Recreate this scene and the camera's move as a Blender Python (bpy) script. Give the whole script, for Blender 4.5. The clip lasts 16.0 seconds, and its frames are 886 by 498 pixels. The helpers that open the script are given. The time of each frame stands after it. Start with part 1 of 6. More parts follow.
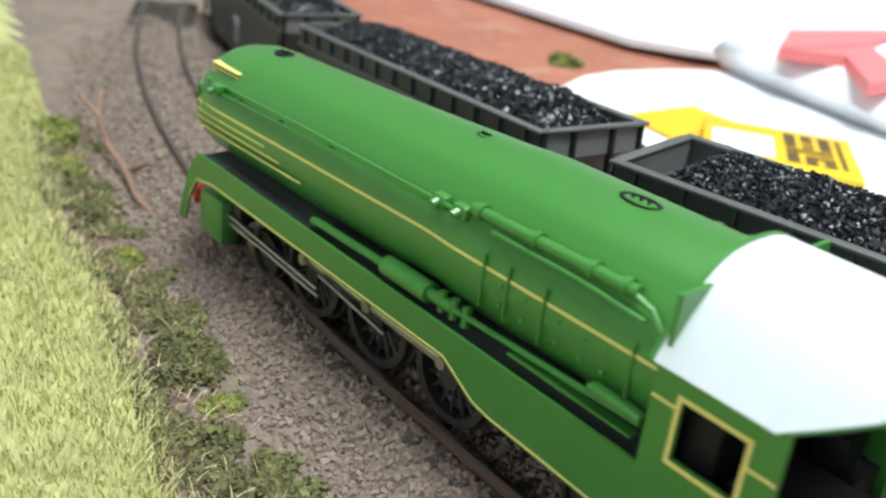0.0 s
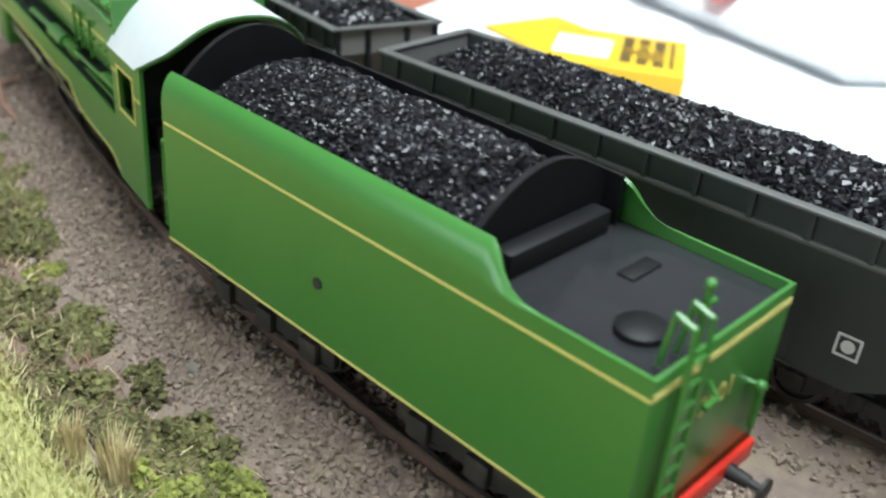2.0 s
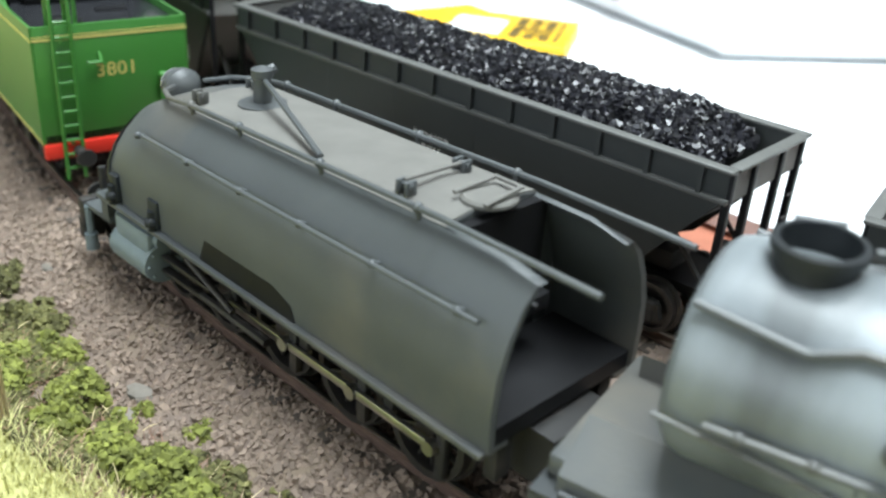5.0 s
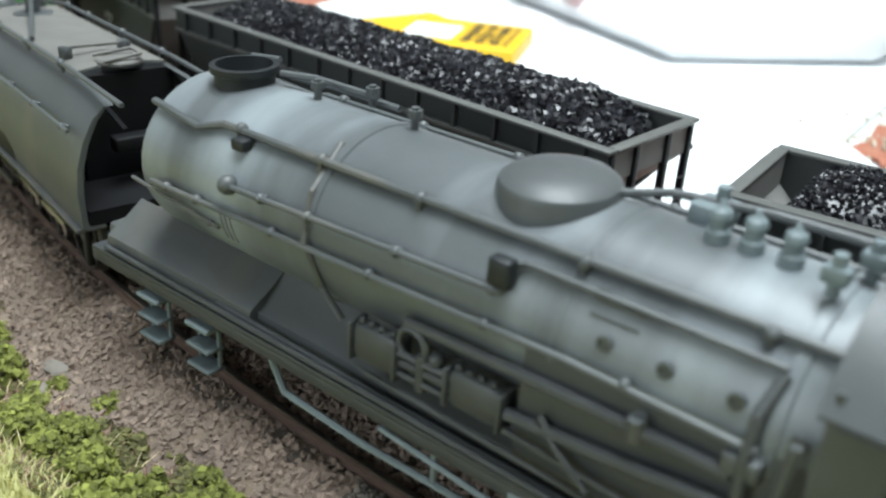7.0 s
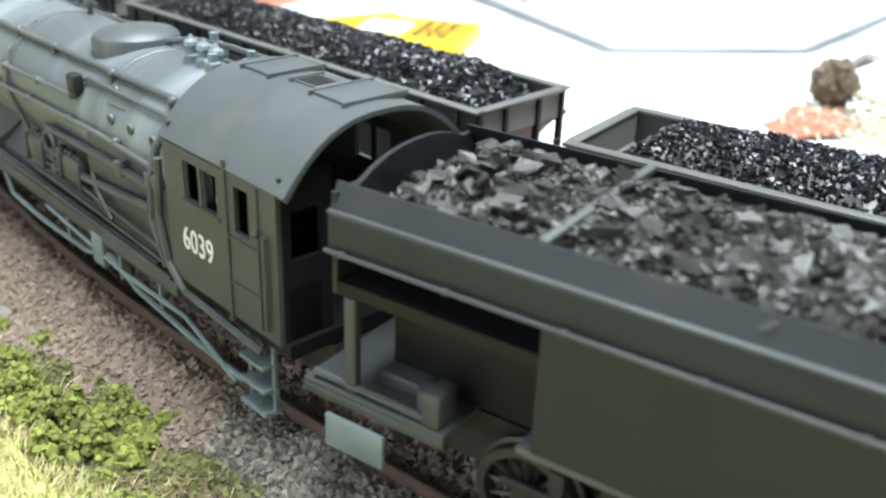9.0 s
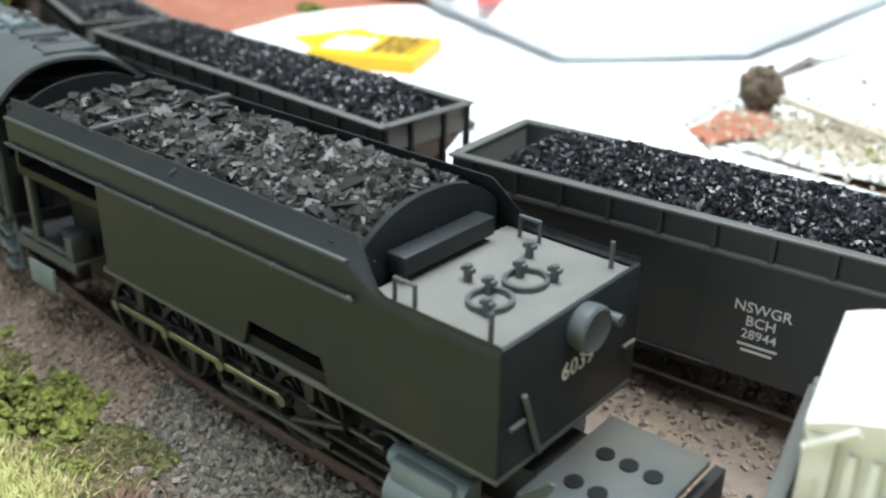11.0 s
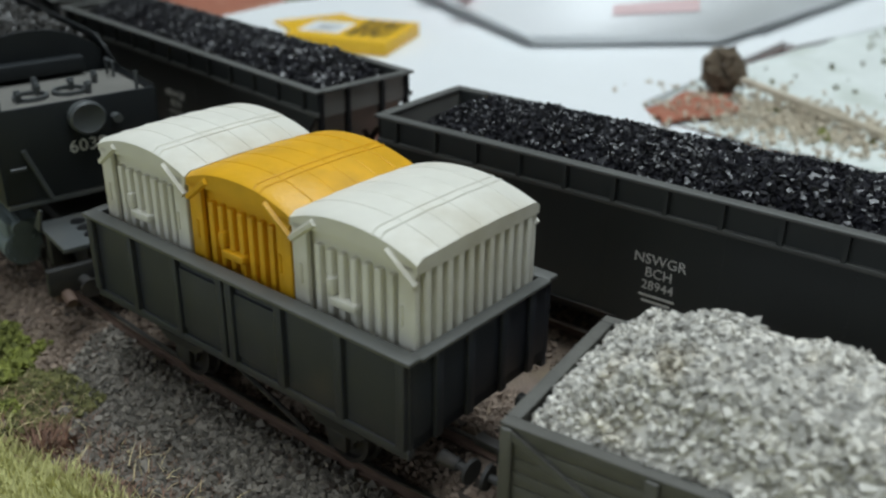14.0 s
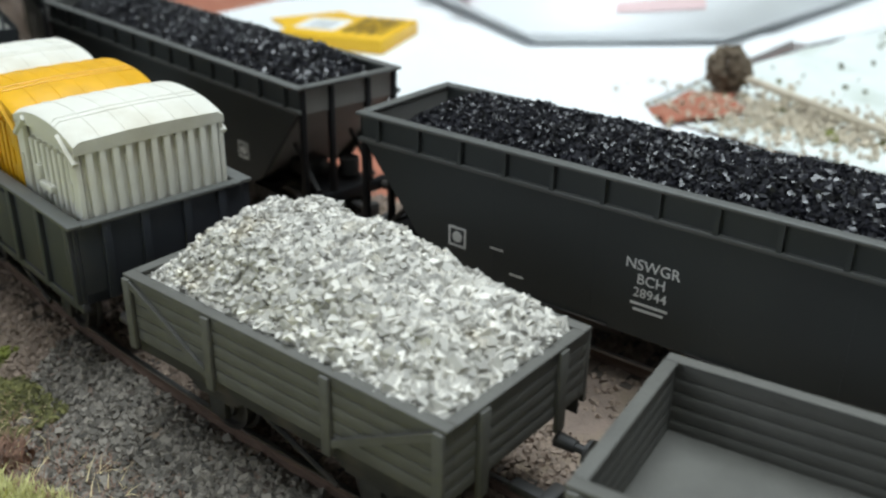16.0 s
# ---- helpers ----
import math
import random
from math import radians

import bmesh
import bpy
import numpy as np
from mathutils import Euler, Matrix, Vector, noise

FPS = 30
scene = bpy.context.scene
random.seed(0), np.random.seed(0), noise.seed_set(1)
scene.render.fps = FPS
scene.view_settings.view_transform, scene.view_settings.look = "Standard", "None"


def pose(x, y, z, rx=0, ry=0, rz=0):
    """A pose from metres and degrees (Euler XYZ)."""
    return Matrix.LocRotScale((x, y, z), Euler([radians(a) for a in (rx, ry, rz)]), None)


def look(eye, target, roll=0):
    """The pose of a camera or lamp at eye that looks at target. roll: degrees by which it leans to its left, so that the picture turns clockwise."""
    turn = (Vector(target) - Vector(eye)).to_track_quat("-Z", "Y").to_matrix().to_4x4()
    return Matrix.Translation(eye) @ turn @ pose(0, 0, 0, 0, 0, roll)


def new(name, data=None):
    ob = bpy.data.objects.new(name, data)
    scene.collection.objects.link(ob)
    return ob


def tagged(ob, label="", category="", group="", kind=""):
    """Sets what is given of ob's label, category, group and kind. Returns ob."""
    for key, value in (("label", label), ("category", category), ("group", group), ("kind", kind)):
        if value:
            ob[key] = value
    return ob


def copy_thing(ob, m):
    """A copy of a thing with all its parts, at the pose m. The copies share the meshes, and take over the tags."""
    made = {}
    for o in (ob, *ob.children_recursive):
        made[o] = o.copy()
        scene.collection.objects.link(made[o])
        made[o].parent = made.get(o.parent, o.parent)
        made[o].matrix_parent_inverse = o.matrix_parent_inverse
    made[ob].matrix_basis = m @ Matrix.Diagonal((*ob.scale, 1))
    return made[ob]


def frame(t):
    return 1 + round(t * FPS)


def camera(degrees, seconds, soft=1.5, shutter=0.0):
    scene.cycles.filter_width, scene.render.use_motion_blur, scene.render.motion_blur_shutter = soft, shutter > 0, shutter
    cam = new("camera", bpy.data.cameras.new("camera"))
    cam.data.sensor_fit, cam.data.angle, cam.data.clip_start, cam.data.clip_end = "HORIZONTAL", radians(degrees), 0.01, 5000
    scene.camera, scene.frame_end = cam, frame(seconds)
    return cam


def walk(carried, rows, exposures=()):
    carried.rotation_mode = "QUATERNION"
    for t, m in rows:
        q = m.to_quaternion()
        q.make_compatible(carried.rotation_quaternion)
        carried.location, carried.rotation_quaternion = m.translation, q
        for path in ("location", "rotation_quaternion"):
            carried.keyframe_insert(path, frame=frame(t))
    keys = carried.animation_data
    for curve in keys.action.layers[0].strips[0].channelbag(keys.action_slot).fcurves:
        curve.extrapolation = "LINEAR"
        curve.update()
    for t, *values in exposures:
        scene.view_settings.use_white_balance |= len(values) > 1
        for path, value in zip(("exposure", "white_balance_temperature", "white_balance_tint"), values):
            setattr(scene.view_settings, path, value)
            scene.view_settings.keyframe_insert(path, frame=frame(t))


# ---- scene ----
cam = camera(50.0, 16.0, soft=2.3, shutter=0.2)
cam.data.dof.use_dof = True
cam.data.dof.focus_distance = 0.165
cam.data.dof.aperture_fstop = 20.0
PATH = [
    (0, (-0.0487, -0.1281, 0.1008), (-0.1070, -0.0589, 0.0582), 6.62),
    (0.5, (-0.0332, -0.1312, 0.1058), (-0.0905, -0.0614, 0.0628), 6.17),
    (1, (-0.0184, -0.1257, 0.1099), (-0.0749, -0.0564, 0.0653), 5.62),
    (1.5, (-0.0078, -0.1228, 0.1081), (-0.0634, -0.0542, 0.0612), 5.49),
    (2, (0.0066, -0.1209, 0.1055), (-0.0489, -0.0532, 0.0573), 5.33),
    (2.5, (0.0209, -0.1195, 0.1059), (-0.0352, -0.0521, 0.0578), 4.97),
    (3, (0.0305, -0.1167, 0.1024), (-0.0260, -0.0493, 0.0548), 4.78),
    (3.5, (0.0386, -0.1196, 0.1028), (-0.0183, -0.0518, 0.0563), 4.99),
    (6, (0.0779, -0.1133, 0.0967), (0.0183, -0.0468, 0.0518), 3.54),
    (6.5, (0.0830, -0.1116, 0.0972), (0.0230, -0.0450, 0.0529), 3.35),
    (7, (0.0869, -0.1101, 0.0977), (0.0270, -0.0432, 0.0537), 3.52),
    (7.5, (0.0920, -0.1108, 0.0976), (0.0319, -0.0438, 0.0540), 3.29),
    (8, (0.1005, -0.1125, 0.0968), (0.0400, -0.0457, 0.0535), 3.02),
    (8.5, (0.1107, -0.1113, 0.0966), (0.0497, -0.0447, 0.0537), 2.67),
    (9, (0.1245, -0.1116, 0.0979), (0.0629, -0.0456, 0.0550), 2.32),
    (9.5, (0.1397, -0.1158, 0.1017), (0.0772, -0.0502, 0.0594), 1.56),
    (10, (0.1490, -0.1161, 0.1103), (0.0865, -0.0506, 0.0679), 1.36),
    (12.5, (0.1699, -0.1026, 0.1042), (0.1052, -0.0393, 0.0617), 0.13),
    (13, (0.1760, -0.1044, 0.1036), (0.1112, -0.0411, 0.0612), 0.46),
    (13.5, (0.1810, -0.1058, 0.1025), (0.1163, -0.0424, 0.0601), 0.63),
    (14, (0.1814, -0.1043, 0.1030), (0.1167, -0.0409, 0.0606), 0.76),
    (14.5, (0.1821, -0.1030, 0.1028), (0.1173, -0.0396, 0.0606), 0.88),
    (15, (0.1840, -0.1018, 0.1014), (0.1190, -0.0385, 0.0594), 0.96),
    (15.5, (0.1817, -0.0989, 0.1012), (0.1167, -0.0357, 0.0590), 0.87),
    (16, (0.1784, -0.0936, 0.0993), (0.1129, -0.0309, 0.0570), 0.77),
]
EXPOSURE = [(0.0, 0.45), (0.5, -0.22), (1.0, -0.15), (1.5, 0.3), (2.0, 0.55), (3.0, 0.83), (6.0, 0.82), (7.0, 0.53), (8.5, 0.85), (9.5, 1.4), (10.0, 1.3), (12.5, -0.55), (13.5, -0.8), (14.5, -0.55), (16.0, -0.2)]
walk(cam, [(t, look(eye, target, roll)) for t, eye, target, roll in PATH], EXPOSURE)

# ---- light: a white room with a bright ceiling panel and an added fill lamp on the camera's side ----
world = bpy.data.worlds.new("world")
scene.world = world
world.use_nodes = True
world.node_tree.nodes["Background"].inputs[0].default_value = (0.75, 0.85, 1.0, 1)
world.node_tree.nodes["Background"].inputs[1].default_value = 0.35


def area_lamp(name, eye, target, sx, sy, watts, colour):
    data = bpy.data.lights.new(name, "AREA")
    data.shape, data.size, data.size_y, data.energy, data.color = "RECTANGLE", sx, sy, watts, colour
    ob = new(name, data)
    ob.matrix_world = look(eye, target)
    return ob


area_lamp("ceiling_lamp", (0.10, 0.15, 1.47), (0.08, 0.12, 0), 1.3, 0.7, 38, (0.85, 0.95, 1.0))
# Unseen fill lamp added on the camera's side to light the train's flanks.
area_lamp("south_fill_lamp", (-0.30, -2.44, 0.75), (-0.1, 0.0, 0), 1.8, 1.2, 23, (0.80, 0.90, 1.0))


# ---- materials ----
def socket(node, *names):
    for n in names:
        if n in node.inputs:
            return node.inputs[n]


def mat(name, colour, rough=0.5, metal=0.0, dark=0.7, scale=300.0, amount=0.5, bump=0.0, fine=1800.0, rand=0.0, stain=None, stain_at=0.62, coat=0.0, streak=None):
    """A painted or natural surface: two scales of mottling, optional stains, fine relief."""
    m = bpy.data.materials.new(name)
    m.use_nodes = True
    nt = m.node_tree
    bsdf = nt.nodes["Principled BSDF"]
    bsdf.inputs["Roughness"].default_value = rough
    bsdf.inputs["Metallic"].default_value = metal
    if coat:
        bsdf.inputs["Coat Weight"].default_value = coat
        bsdf.inputs["Coat Roughness"].default_value = 0.25
    tc = nt.nodes.new("ShaderNodeTexCoord")

    def noise_node(s, detail=4.0):
        n = nt.nodes.new("ShaderNodeTexNoise")
        n.inputs["Scale"].default_value = s
        n.inputs["Detail"].default_value = detail
        nt.links.new(tc.outputs["Object"], n.inputs["Vector"])
        return n

    big, small = noise_node(scale * 0.2), noise_node(scale)
    add = nt.nodes.new("ShaderNodeMath")
    add.operation = "ADD"
    nt.links.new(big.outputs["Fac"], add.inputs[0])
    nt.links.new(small.outputs["Fac"], add.inputs[1])
    ramp = nt.nodes.new("ShaderNodeMapRange")
    ramp.inputs[1].default_value, ramp.inputs[2].default_value = 0.75, 1.25
    ramp.inputs[3].default_value, ramp.inputs[4].default_value = 0.0, amount
    nt.links.new(add.outputs[0], ramp.inputs[0])
    mix = nt.nodes.new("ShaderNodeMix")
    mix.data_type = "RGBA"
    mix.inputs["A"].default_value = (*colour, 1)
    mix.inputs["B"].default_value = (*[c * dark for c in colour], 1)
    nt.links.new(ramp.outputs[0], mix.inputs["Factor"])
    out = mix.outputs["Result"]
    if stain:
        sn = noise_node(scale * 0.35, 6.0)
        if streak:
            mp = nt.nodes.new("ShaderNodeMapping")
            mp.inputs["Scale"].default_value = streak
            nt.links.new(tc.outputs["Object"], mp.inputs["Vector"])
            nt.links.new(mp.outputs["Vector"], sn.inputs["Vector"])
        sr = nt.nodes.new("ShaderNodeMapRange")
        sr.inputs[1].default_value, sr.inputs[2].default_value = stain_at - 0.12, stain_at + 0.12
        nt.links.new(sn.outputs["Fac"], sr.inputs[0])
        mx = nt.nodes.new("ShaderNodeMix")
        mx.data_type = "RGBA"
        nt.links.new(sr.outputs[0], mx.inputs["Factor"])
        nt.links.new(out, mx.inputs["A"])
        mx.inputs["B"].default_value = (*stain, 1)
        out = mx.outputs["Result"]
    if rand:
        geo = nt.nodes.new("ShaderNodeNewGeometry")
        mr = nt.nodes.new("ShaderNodeMapRange")
        mr.inputs[3].default_value, mr.inputs[4].default_value = 1 - rand, 1 + rand
        nt.links.new(geo.outputs["Random Per Island"], mr.inputs[0])
        hs = nt.nodes.new("ShaderNodeHueSaturation")
        nt.links.new(mr.outputs[0], hs.inputs["Value"])
        nt.links.new(out, hs.inputs["Color"])
        out = hs.outputs["Color"]
    nt.links.new(out, bsdf.inputs["Base Color"])
    if bump:
        fn = noise_node(fine, 3.0)
        bp = nt.nodes.new("ShaderNodeBump")
        bp.inputs["Strength"].default_value = bump
        bp.inputs["Distance"].default_value = 0.0006
        nt.links.new(fn.outputs["Fac"], bp.inputs["Height"])
        nt.links.new(bp.outputs["Normal"], bsdf.inputs["Normal"])
    return m


M_GREEN = mat("green_gloss_paint", (0.05, 0.205, 0.036), 0.32, dark=0.86, scale=120, amount=0.4, coat=0.25)
M_LINE = mat("cream_lining_paint", (0.72, 0.62, 0.20), 0.5, dark=0.9)
M_SILVER = mat("silver_roof_paint", (0.72, 0.76, 0.78), 0.42, metal=0.25, dark=0.9, scale=200, bump=0.05)
# Black paint, deepened to hold the shade of cab interiors and openings too.
M_BLACK = mat("matt_black_paint_and_shade", (0.010, 0.010, 0.011), 0.5, dark=0.6, scale=250)
M_BLACK.node_tree.nodes["Principled BSDF"].inputs["Specular IOR Level"].default_value = 0.22
M_DECK = mat("satin_black_deck", (0.026, 0.027, 0.03), 0.17, dark=0.7, scale=200)
M_TREAD = mat("tread_plate_grey", (0.055, 0.058, 0.06), 0.6, dark=0.7, bump=0.2)
M_CHASSIS = mat("black_underframe", (0.022, 0.021, 0.02), 0.6, dark=0.6, stain=(0.07, 0.055, 0.045), stain_at=0.66)
M_RED = mat("red_beam_paint", (0.75, 0.035, 0.02), 0.4, dark=0.85)
M_STEEL = mat("bright_steel", (0.55, 0.54, 0.52), 0.28, metal=1.0, dark=0.6, scale=500)
M_DSTEEL = mat("worn_wheel_steel", (0.075, 0.07, 0.066), 0.42, metal=0.7, dark=0.6, scale=500)
M_GARR = mat("weathered_locomotive_grey", (0.082, 0.090, 0.092), 0.44, dark=0.72, scale=90, amount=0.7, bump=0.05, stain=(0.14, 0.128, 0.105), stain_at=0.64)
M_BOILER = mat("pale_weathered_boiler_grey", (0.115, 0.128, 0.132), 0.37, dark=0.7, scale=70, amount=0.8, bump=0.06, stain=(0.25, 0.28, 0.295), stain_at=0.60, streak=(2.2, 0.5, 0.5))
M_GARRTOP = mat("dusty_deck_grey", (0.165, 0.160, 0.145), 0.7, dark=0.7, scale=140, amount=0.8, bump=0.12)
M_GARRDARK = mat("sooty_bunker_grey", (0.016, 0.0195, 0.022), 0.50, dark=0.7, scale=100, amount=0.7, bump=0.05, stain=(0.04, 0.034, 0.025), stain_at=0.66)
M_GARRDARK.node_tree.nodes["Principled BSDF"].inputs["Specular IOR Level"].default_value = 0.36
# Darker than the locomotive grey: plates, low pipes, pumps, firebox, cab, platform.
M_FRAME = mat("dark_frame_grey", (0.055, 0.060, 0.062), 0.5, dark=0.65, scale=120, amount=0.8, bump=0.08, stain=(0.085, 0.092, 0.092), stain_at=0.64)
M_GARRBLUE = mat("faded_blue_grey_metal", (0.19, 0.235, 0.245), 0.5, dark=0.65, scale=200, amount=0.7, bump=0.1)
M_HOP = mat("hopper_dark_grey_paint", (0.042, 0.047, 0.046), 0.5, dark=0.8, scale=70, amount=0.6, bump=0.04)
M_HOPRIM = mat("hopper_rim_grey_paint", (0.105, 0.107, 0.10), 0.5, dark=0.75, scale=160, amount=0.6, bump=0.08)
M_HOPIN = mat("hopper_inside_pale_grey", (0.22, 0.215, 0.205), 0.7, dark=0.75, scale=140, amount=0.6)
M_COAL = mat("loose_coal", (0.014, 0.014, 0.018), 0.30, dark=0.5, scale=900, rand=0.7)
M_COALB = mat("lump_coal_brownish", (0.034, 0.032, 0.029), 0.42, dark=0.5, scale=700, rand=0.55, bump=0.3)
M_WAGON = mat("wagon_grey_paint", (0.032, 0.036, 0.046), 0.5, dark=0.75, scale=110, amount=0.7, bump=0.06, stain=(0.075, 0.062, 0.052), stain_at=0.66)
M_WOOD = mat("weathered_wagon_grey_planks", (0.115, 0.112, 0.10), 0.68, dark=0.65, scale=180, amount=0.7, bump=0.2)
M_CONTW = mat("white_container_paint", (0.76, 0.74, 0.66), 0.55, dark=0.82, scale=160, amount=0.5, bump=0.1, stain=(0.54, 0.49, 0.38), stain_at=0.62)
M_CONTY = mat("yellow_container_paint", (0.80, 0.42, 0.012), 0.42, dark=0.66, scale=160, amount=0.7, bump=0.15, stain=(0.45, 0.24, 0.02), stain_at=0.68)
M_STONE = mat("pale_stone_chips", (0.63, 0.605, 0.55), 0.8, dark=0.45, scale=250, rand=0.45, stain=(0.50, 0.43, 0.30), stain_at=0.72)
M_BALLAST = mat("brown_ballast_chips", (0.27, 0.205, 0.16), 0.9, dark=0.7, scale=500, rand=0.25)
M_BALLASTG = mat("grey_ballast_chips", (0.20, 0.178, 0.150), 0.8, dark=0.55, scale=500, rand=0.6)
M_EARTH = mat("brown_earth", (0.24, 0.18, 0.145), 0.9, dark=0.6, scale=250, amount=0.9, bump=0.8, fine=1400, stain=(0.24, 0.185, 0.125), stain_at=0.6)
M_REDEARTH = mat("brick_red_earth", (0.42, 0.155, 0.095), 0.9, dark=0.75, scale=160, amount=0.9, bump=0.4, stain=(0.47, 0.26, 0.18), stain_at=0.66)
M_PLASTER = mat("white_plaster_terrain", (0.76, 0.80, 0.77), 0.85, dark=0.86, scale=60, amount=0.8, bump=0.4, stain=(0.40, 0.45, 0.36), stain_at=0.68)
M_SAND = mat("sandy_scatter", (0.62, 0.54, 0.42), 0.9, dark=0.75, scale=200, amount=0.8, bump=0.4)
M_GRASS = mat("pale_straw_green_grass", (0.62, 0.60, 0.26), 0.85, dark=0.82, scale=60, amount=0.8, rand=0.22)
M_TURF = mat("grass_mat", (0.50, 0.49, 0.20), 0.9, dark=0.6, scale=150, amount=0.9, bump=0.5)
M_MOSS = mat("olive_foam_foliage", (0.20, 0.22, 0.045), 0.85, dark=0.55, scale=300, amount=0.8, rand=0.5)
M_MOSSD = mat("dull_green_scrub", (0.15, 0.145, 0.05), 0.85, dark=0.5, scale=300, amount=0.8, rand=0.5)
M_STRAW = mat("dry_straw", (0.70, 0.58, 0.33), 0.7, dark=0.75, scale=300, rand=0.3)
M_TWIG = mat("dry_reddish_twigs", (0.26, 0.145, 0.10), 0.8, dark=0.6, scale=300, rand=0.4)
M_SLEEPER = mat("sleeper_brown", (0.075, 0.058, 0.045), 0.8, dark=0.6, scale=300, amount=0.8, bump=0.3)
M_RUST = mat("rusty_rail_side", (0.115, 0.07, 0.05), 0.7, dark=0.7, scale=300)
M_PAPER = mat("white_paper", (0.82, 0.84, 0.85), 0.6, dark=0.96, scale=20)
M_BAG = mat("white_plastic_bag", (0.80, 0.81, 0.82), 0.4, dark=0.95, scale=15)
M_CARDY = mat("yellow_printed_card", (0.85, 0.50, 0.02), 0.45, dark=0.93, scale=60)
M_INK = mat("dark_brown_ink", (0.10, 0.07, 0.02), 0.5, dark=0.9)
M_PINK = mat("red_print", (0.78, 0.20, 0.20), 0.5, dark=0.9)
M_PINKP = mat("faded_pink_print", (0.82, 0.60, 0.60), 0.5, dark=0.9)
M_WHITE = mat("white_lettering", (0.75, 0.75, 0.72), 0.6, dark=0.85, scale=400)
M_GOLD = mat("gold_lettering", (0.62, 0.52, 0.16), 0.5, dark=0.9)
M_HATCHSHADE = mat("hatch_shade_black", (0.008, 0.008, 0.009), 0.4)
M_BROWNBALL = mat("brown_crumbly_clod", (0.19, 0.145, 0.10), 0.9, dark=0.5, scale=200, amount=0.9, bump=0.6)
M_WALL = mat("white_room_wall", (0.75, 0.74, 0.72), 0.85, dark=0.96, scale=3)
M_FLOOR = mat("grey_room_floor", (0.28, 0.27, 0.26), 0.7, dark=0.8, scale=8)
M_LENS = mat("headlamp_lens", (0.5, 0.52, 0.52), 0.15, metal=0.6, dark=0.9)

MM = 0.001


# ---- mesh builders, in millimetres ----
def B():
    return bmesh.new()


def box(bm, x0, x1, y0, y1, z0, z1, bevel=0.0):
    r = bmesh.ops.create_cube(bm, size=1.0)
    vs = r["verts"]
    for v in vs:
        v.co = Vector(((x0 + x1) / 2 + v.co.x * (x1 - x0), (y0 + y1) / 2 + v.co.y * (y1 - y0), (z0 + z1) / 2 + v.co.z * (z1 - z0)))
    if bevel:
        es = list({e for v in vs for e in v.link_edges})
        bmesh.ops.bevel(bm, geom=es, offset=bevel, segments=2, affect="EDGES", profile=0.5)
    return bm


def rod(bm, a, b, r, seg=8, r2=None):
    a, b = Vector(a), Vector(b)
    d = b - a
    m = Matrix.Translation((a + b) / 2) @ d.to_track_quat("Z", "Y").to_matrix().to_4x4()
    bmesh.ops.create_cone(bm, cap_ends=True, segments=seg, radius1=r, radius2=r if r2 is None else r2, depth=d.length, matrix=m)
    return bm


def pipe(bm, pts, r, seg=7):
    for a, b in zip(pts, pts[1:]):
        rod(bm, a, b, r, seg)
    for p in pts[1:-1]:
        bmesh.ops.create_uvsphere(bm, u_segments=seg, v_segments=5, radius=r, matrix=Matrix.Translation(p))
    return bm


def ball(bm, c, r, squash=(1, 1, 1), seg=14):
    bmesh.ops.create_uvsphere(bm, u_segments=seg, v_segments=max(6, seg // 2), radius=r, matrix=Matrix.Translation(c) @ Matrix.Diagonal((*squash, 1)))
    return bm


def loft(bm, sections, closed=True, caps=True):
    """Sections: lists of (x, y, z), all of one length, joined in order."""
    rings = [[bm.verts.new(p) for p in s] for s in sections]
    n = len(rings[0])
    for a, b in zip(rings, rings[1:]):
        for i in range(n if closed else n - 1):
            j = (i + 1) % n
            bm.faces.new((a[i], a[j], b[j], b[i]))
    if caps:
        bm.faces.new(rings[0][::-1])
        bm.faces.new(rings[-1])
    return bm


def prism_x(bm, prof, x0, x1):
    return loft(bm, [[(x0, y, z) for y, z in prof], [(x1, y, z) for y, z in prof]])


def prism_y(bm, outline, y0, y1):
    return loft(bm, [[(x, y0, z) for x, z in outline], [(x, y1, z) for x, z in outline]])


def lathe(bm, prof, c, seg=24, axis="Z", caps=True):
    """Prof: (radius, height) up the axis from c."""
    secs = []
    for r, h in prof:
        ring = []
        for k in range(seg):
            a = 2 * math.pi * k / seg
            p = (r * math.cos(a), r * math.sin(a), h)
            if axis == "X":
                p = (p[2], p[0], p[1])
            elif axis == "Y":
                p = (p[0], p[2], p[1])
            ring.append((c[0] + p[0], c[1] + p[1], c[2] + p[2]))
        secs.append(ring)
    return loft(bm, secs, True, caps)


def arch(half, z0, z1, top, n=9, power=2.0):
    """A closed section: upright sides from z0 to z1, then an arched top."""
    pts = [(-half, z0)]
    for k in range(n):
        y = -half + 2 * half * k / (n - 1)
        pts.append((y, z1 + (top - z1) * (1 - abs(y / half) ** power)))
    pts.append((half, z0))
    return pts


def finish(bm, name, smooth=40):
    bmesh.ops.remove_doubles(bm, verts=bm.verts, dist=0.001)
    bmesh.ops.recalc_face_normals(bm, faces=bm.faces)
    for v in bm.verts:
        v.co *= MM
    for f in bm.faces:
        f.smooth = True
    me = bpy.data.meshes.new(name)
    bm.to_mesh(me)
    bm.free()
    me.set_sharp_from_angle(angle=radians(smooth))
    return me


def part(name, bm, material, parent=None, label="", smooth=40):
    me = finish(bm, name, smooth)
    me.materials.append(material)
    ob = new(name, me)
    if parent is not None:
        ob.parent = parent
    if label:
        tagged(ob, label)
    return ob


def share(name, me, parent, m):
    ob = new(name, me)
    ob.parent = parent
    ob.matrix_basis = m
    return ob


def thing(name, label, category, group=""):
    return tagged(new(name), label, category, group)


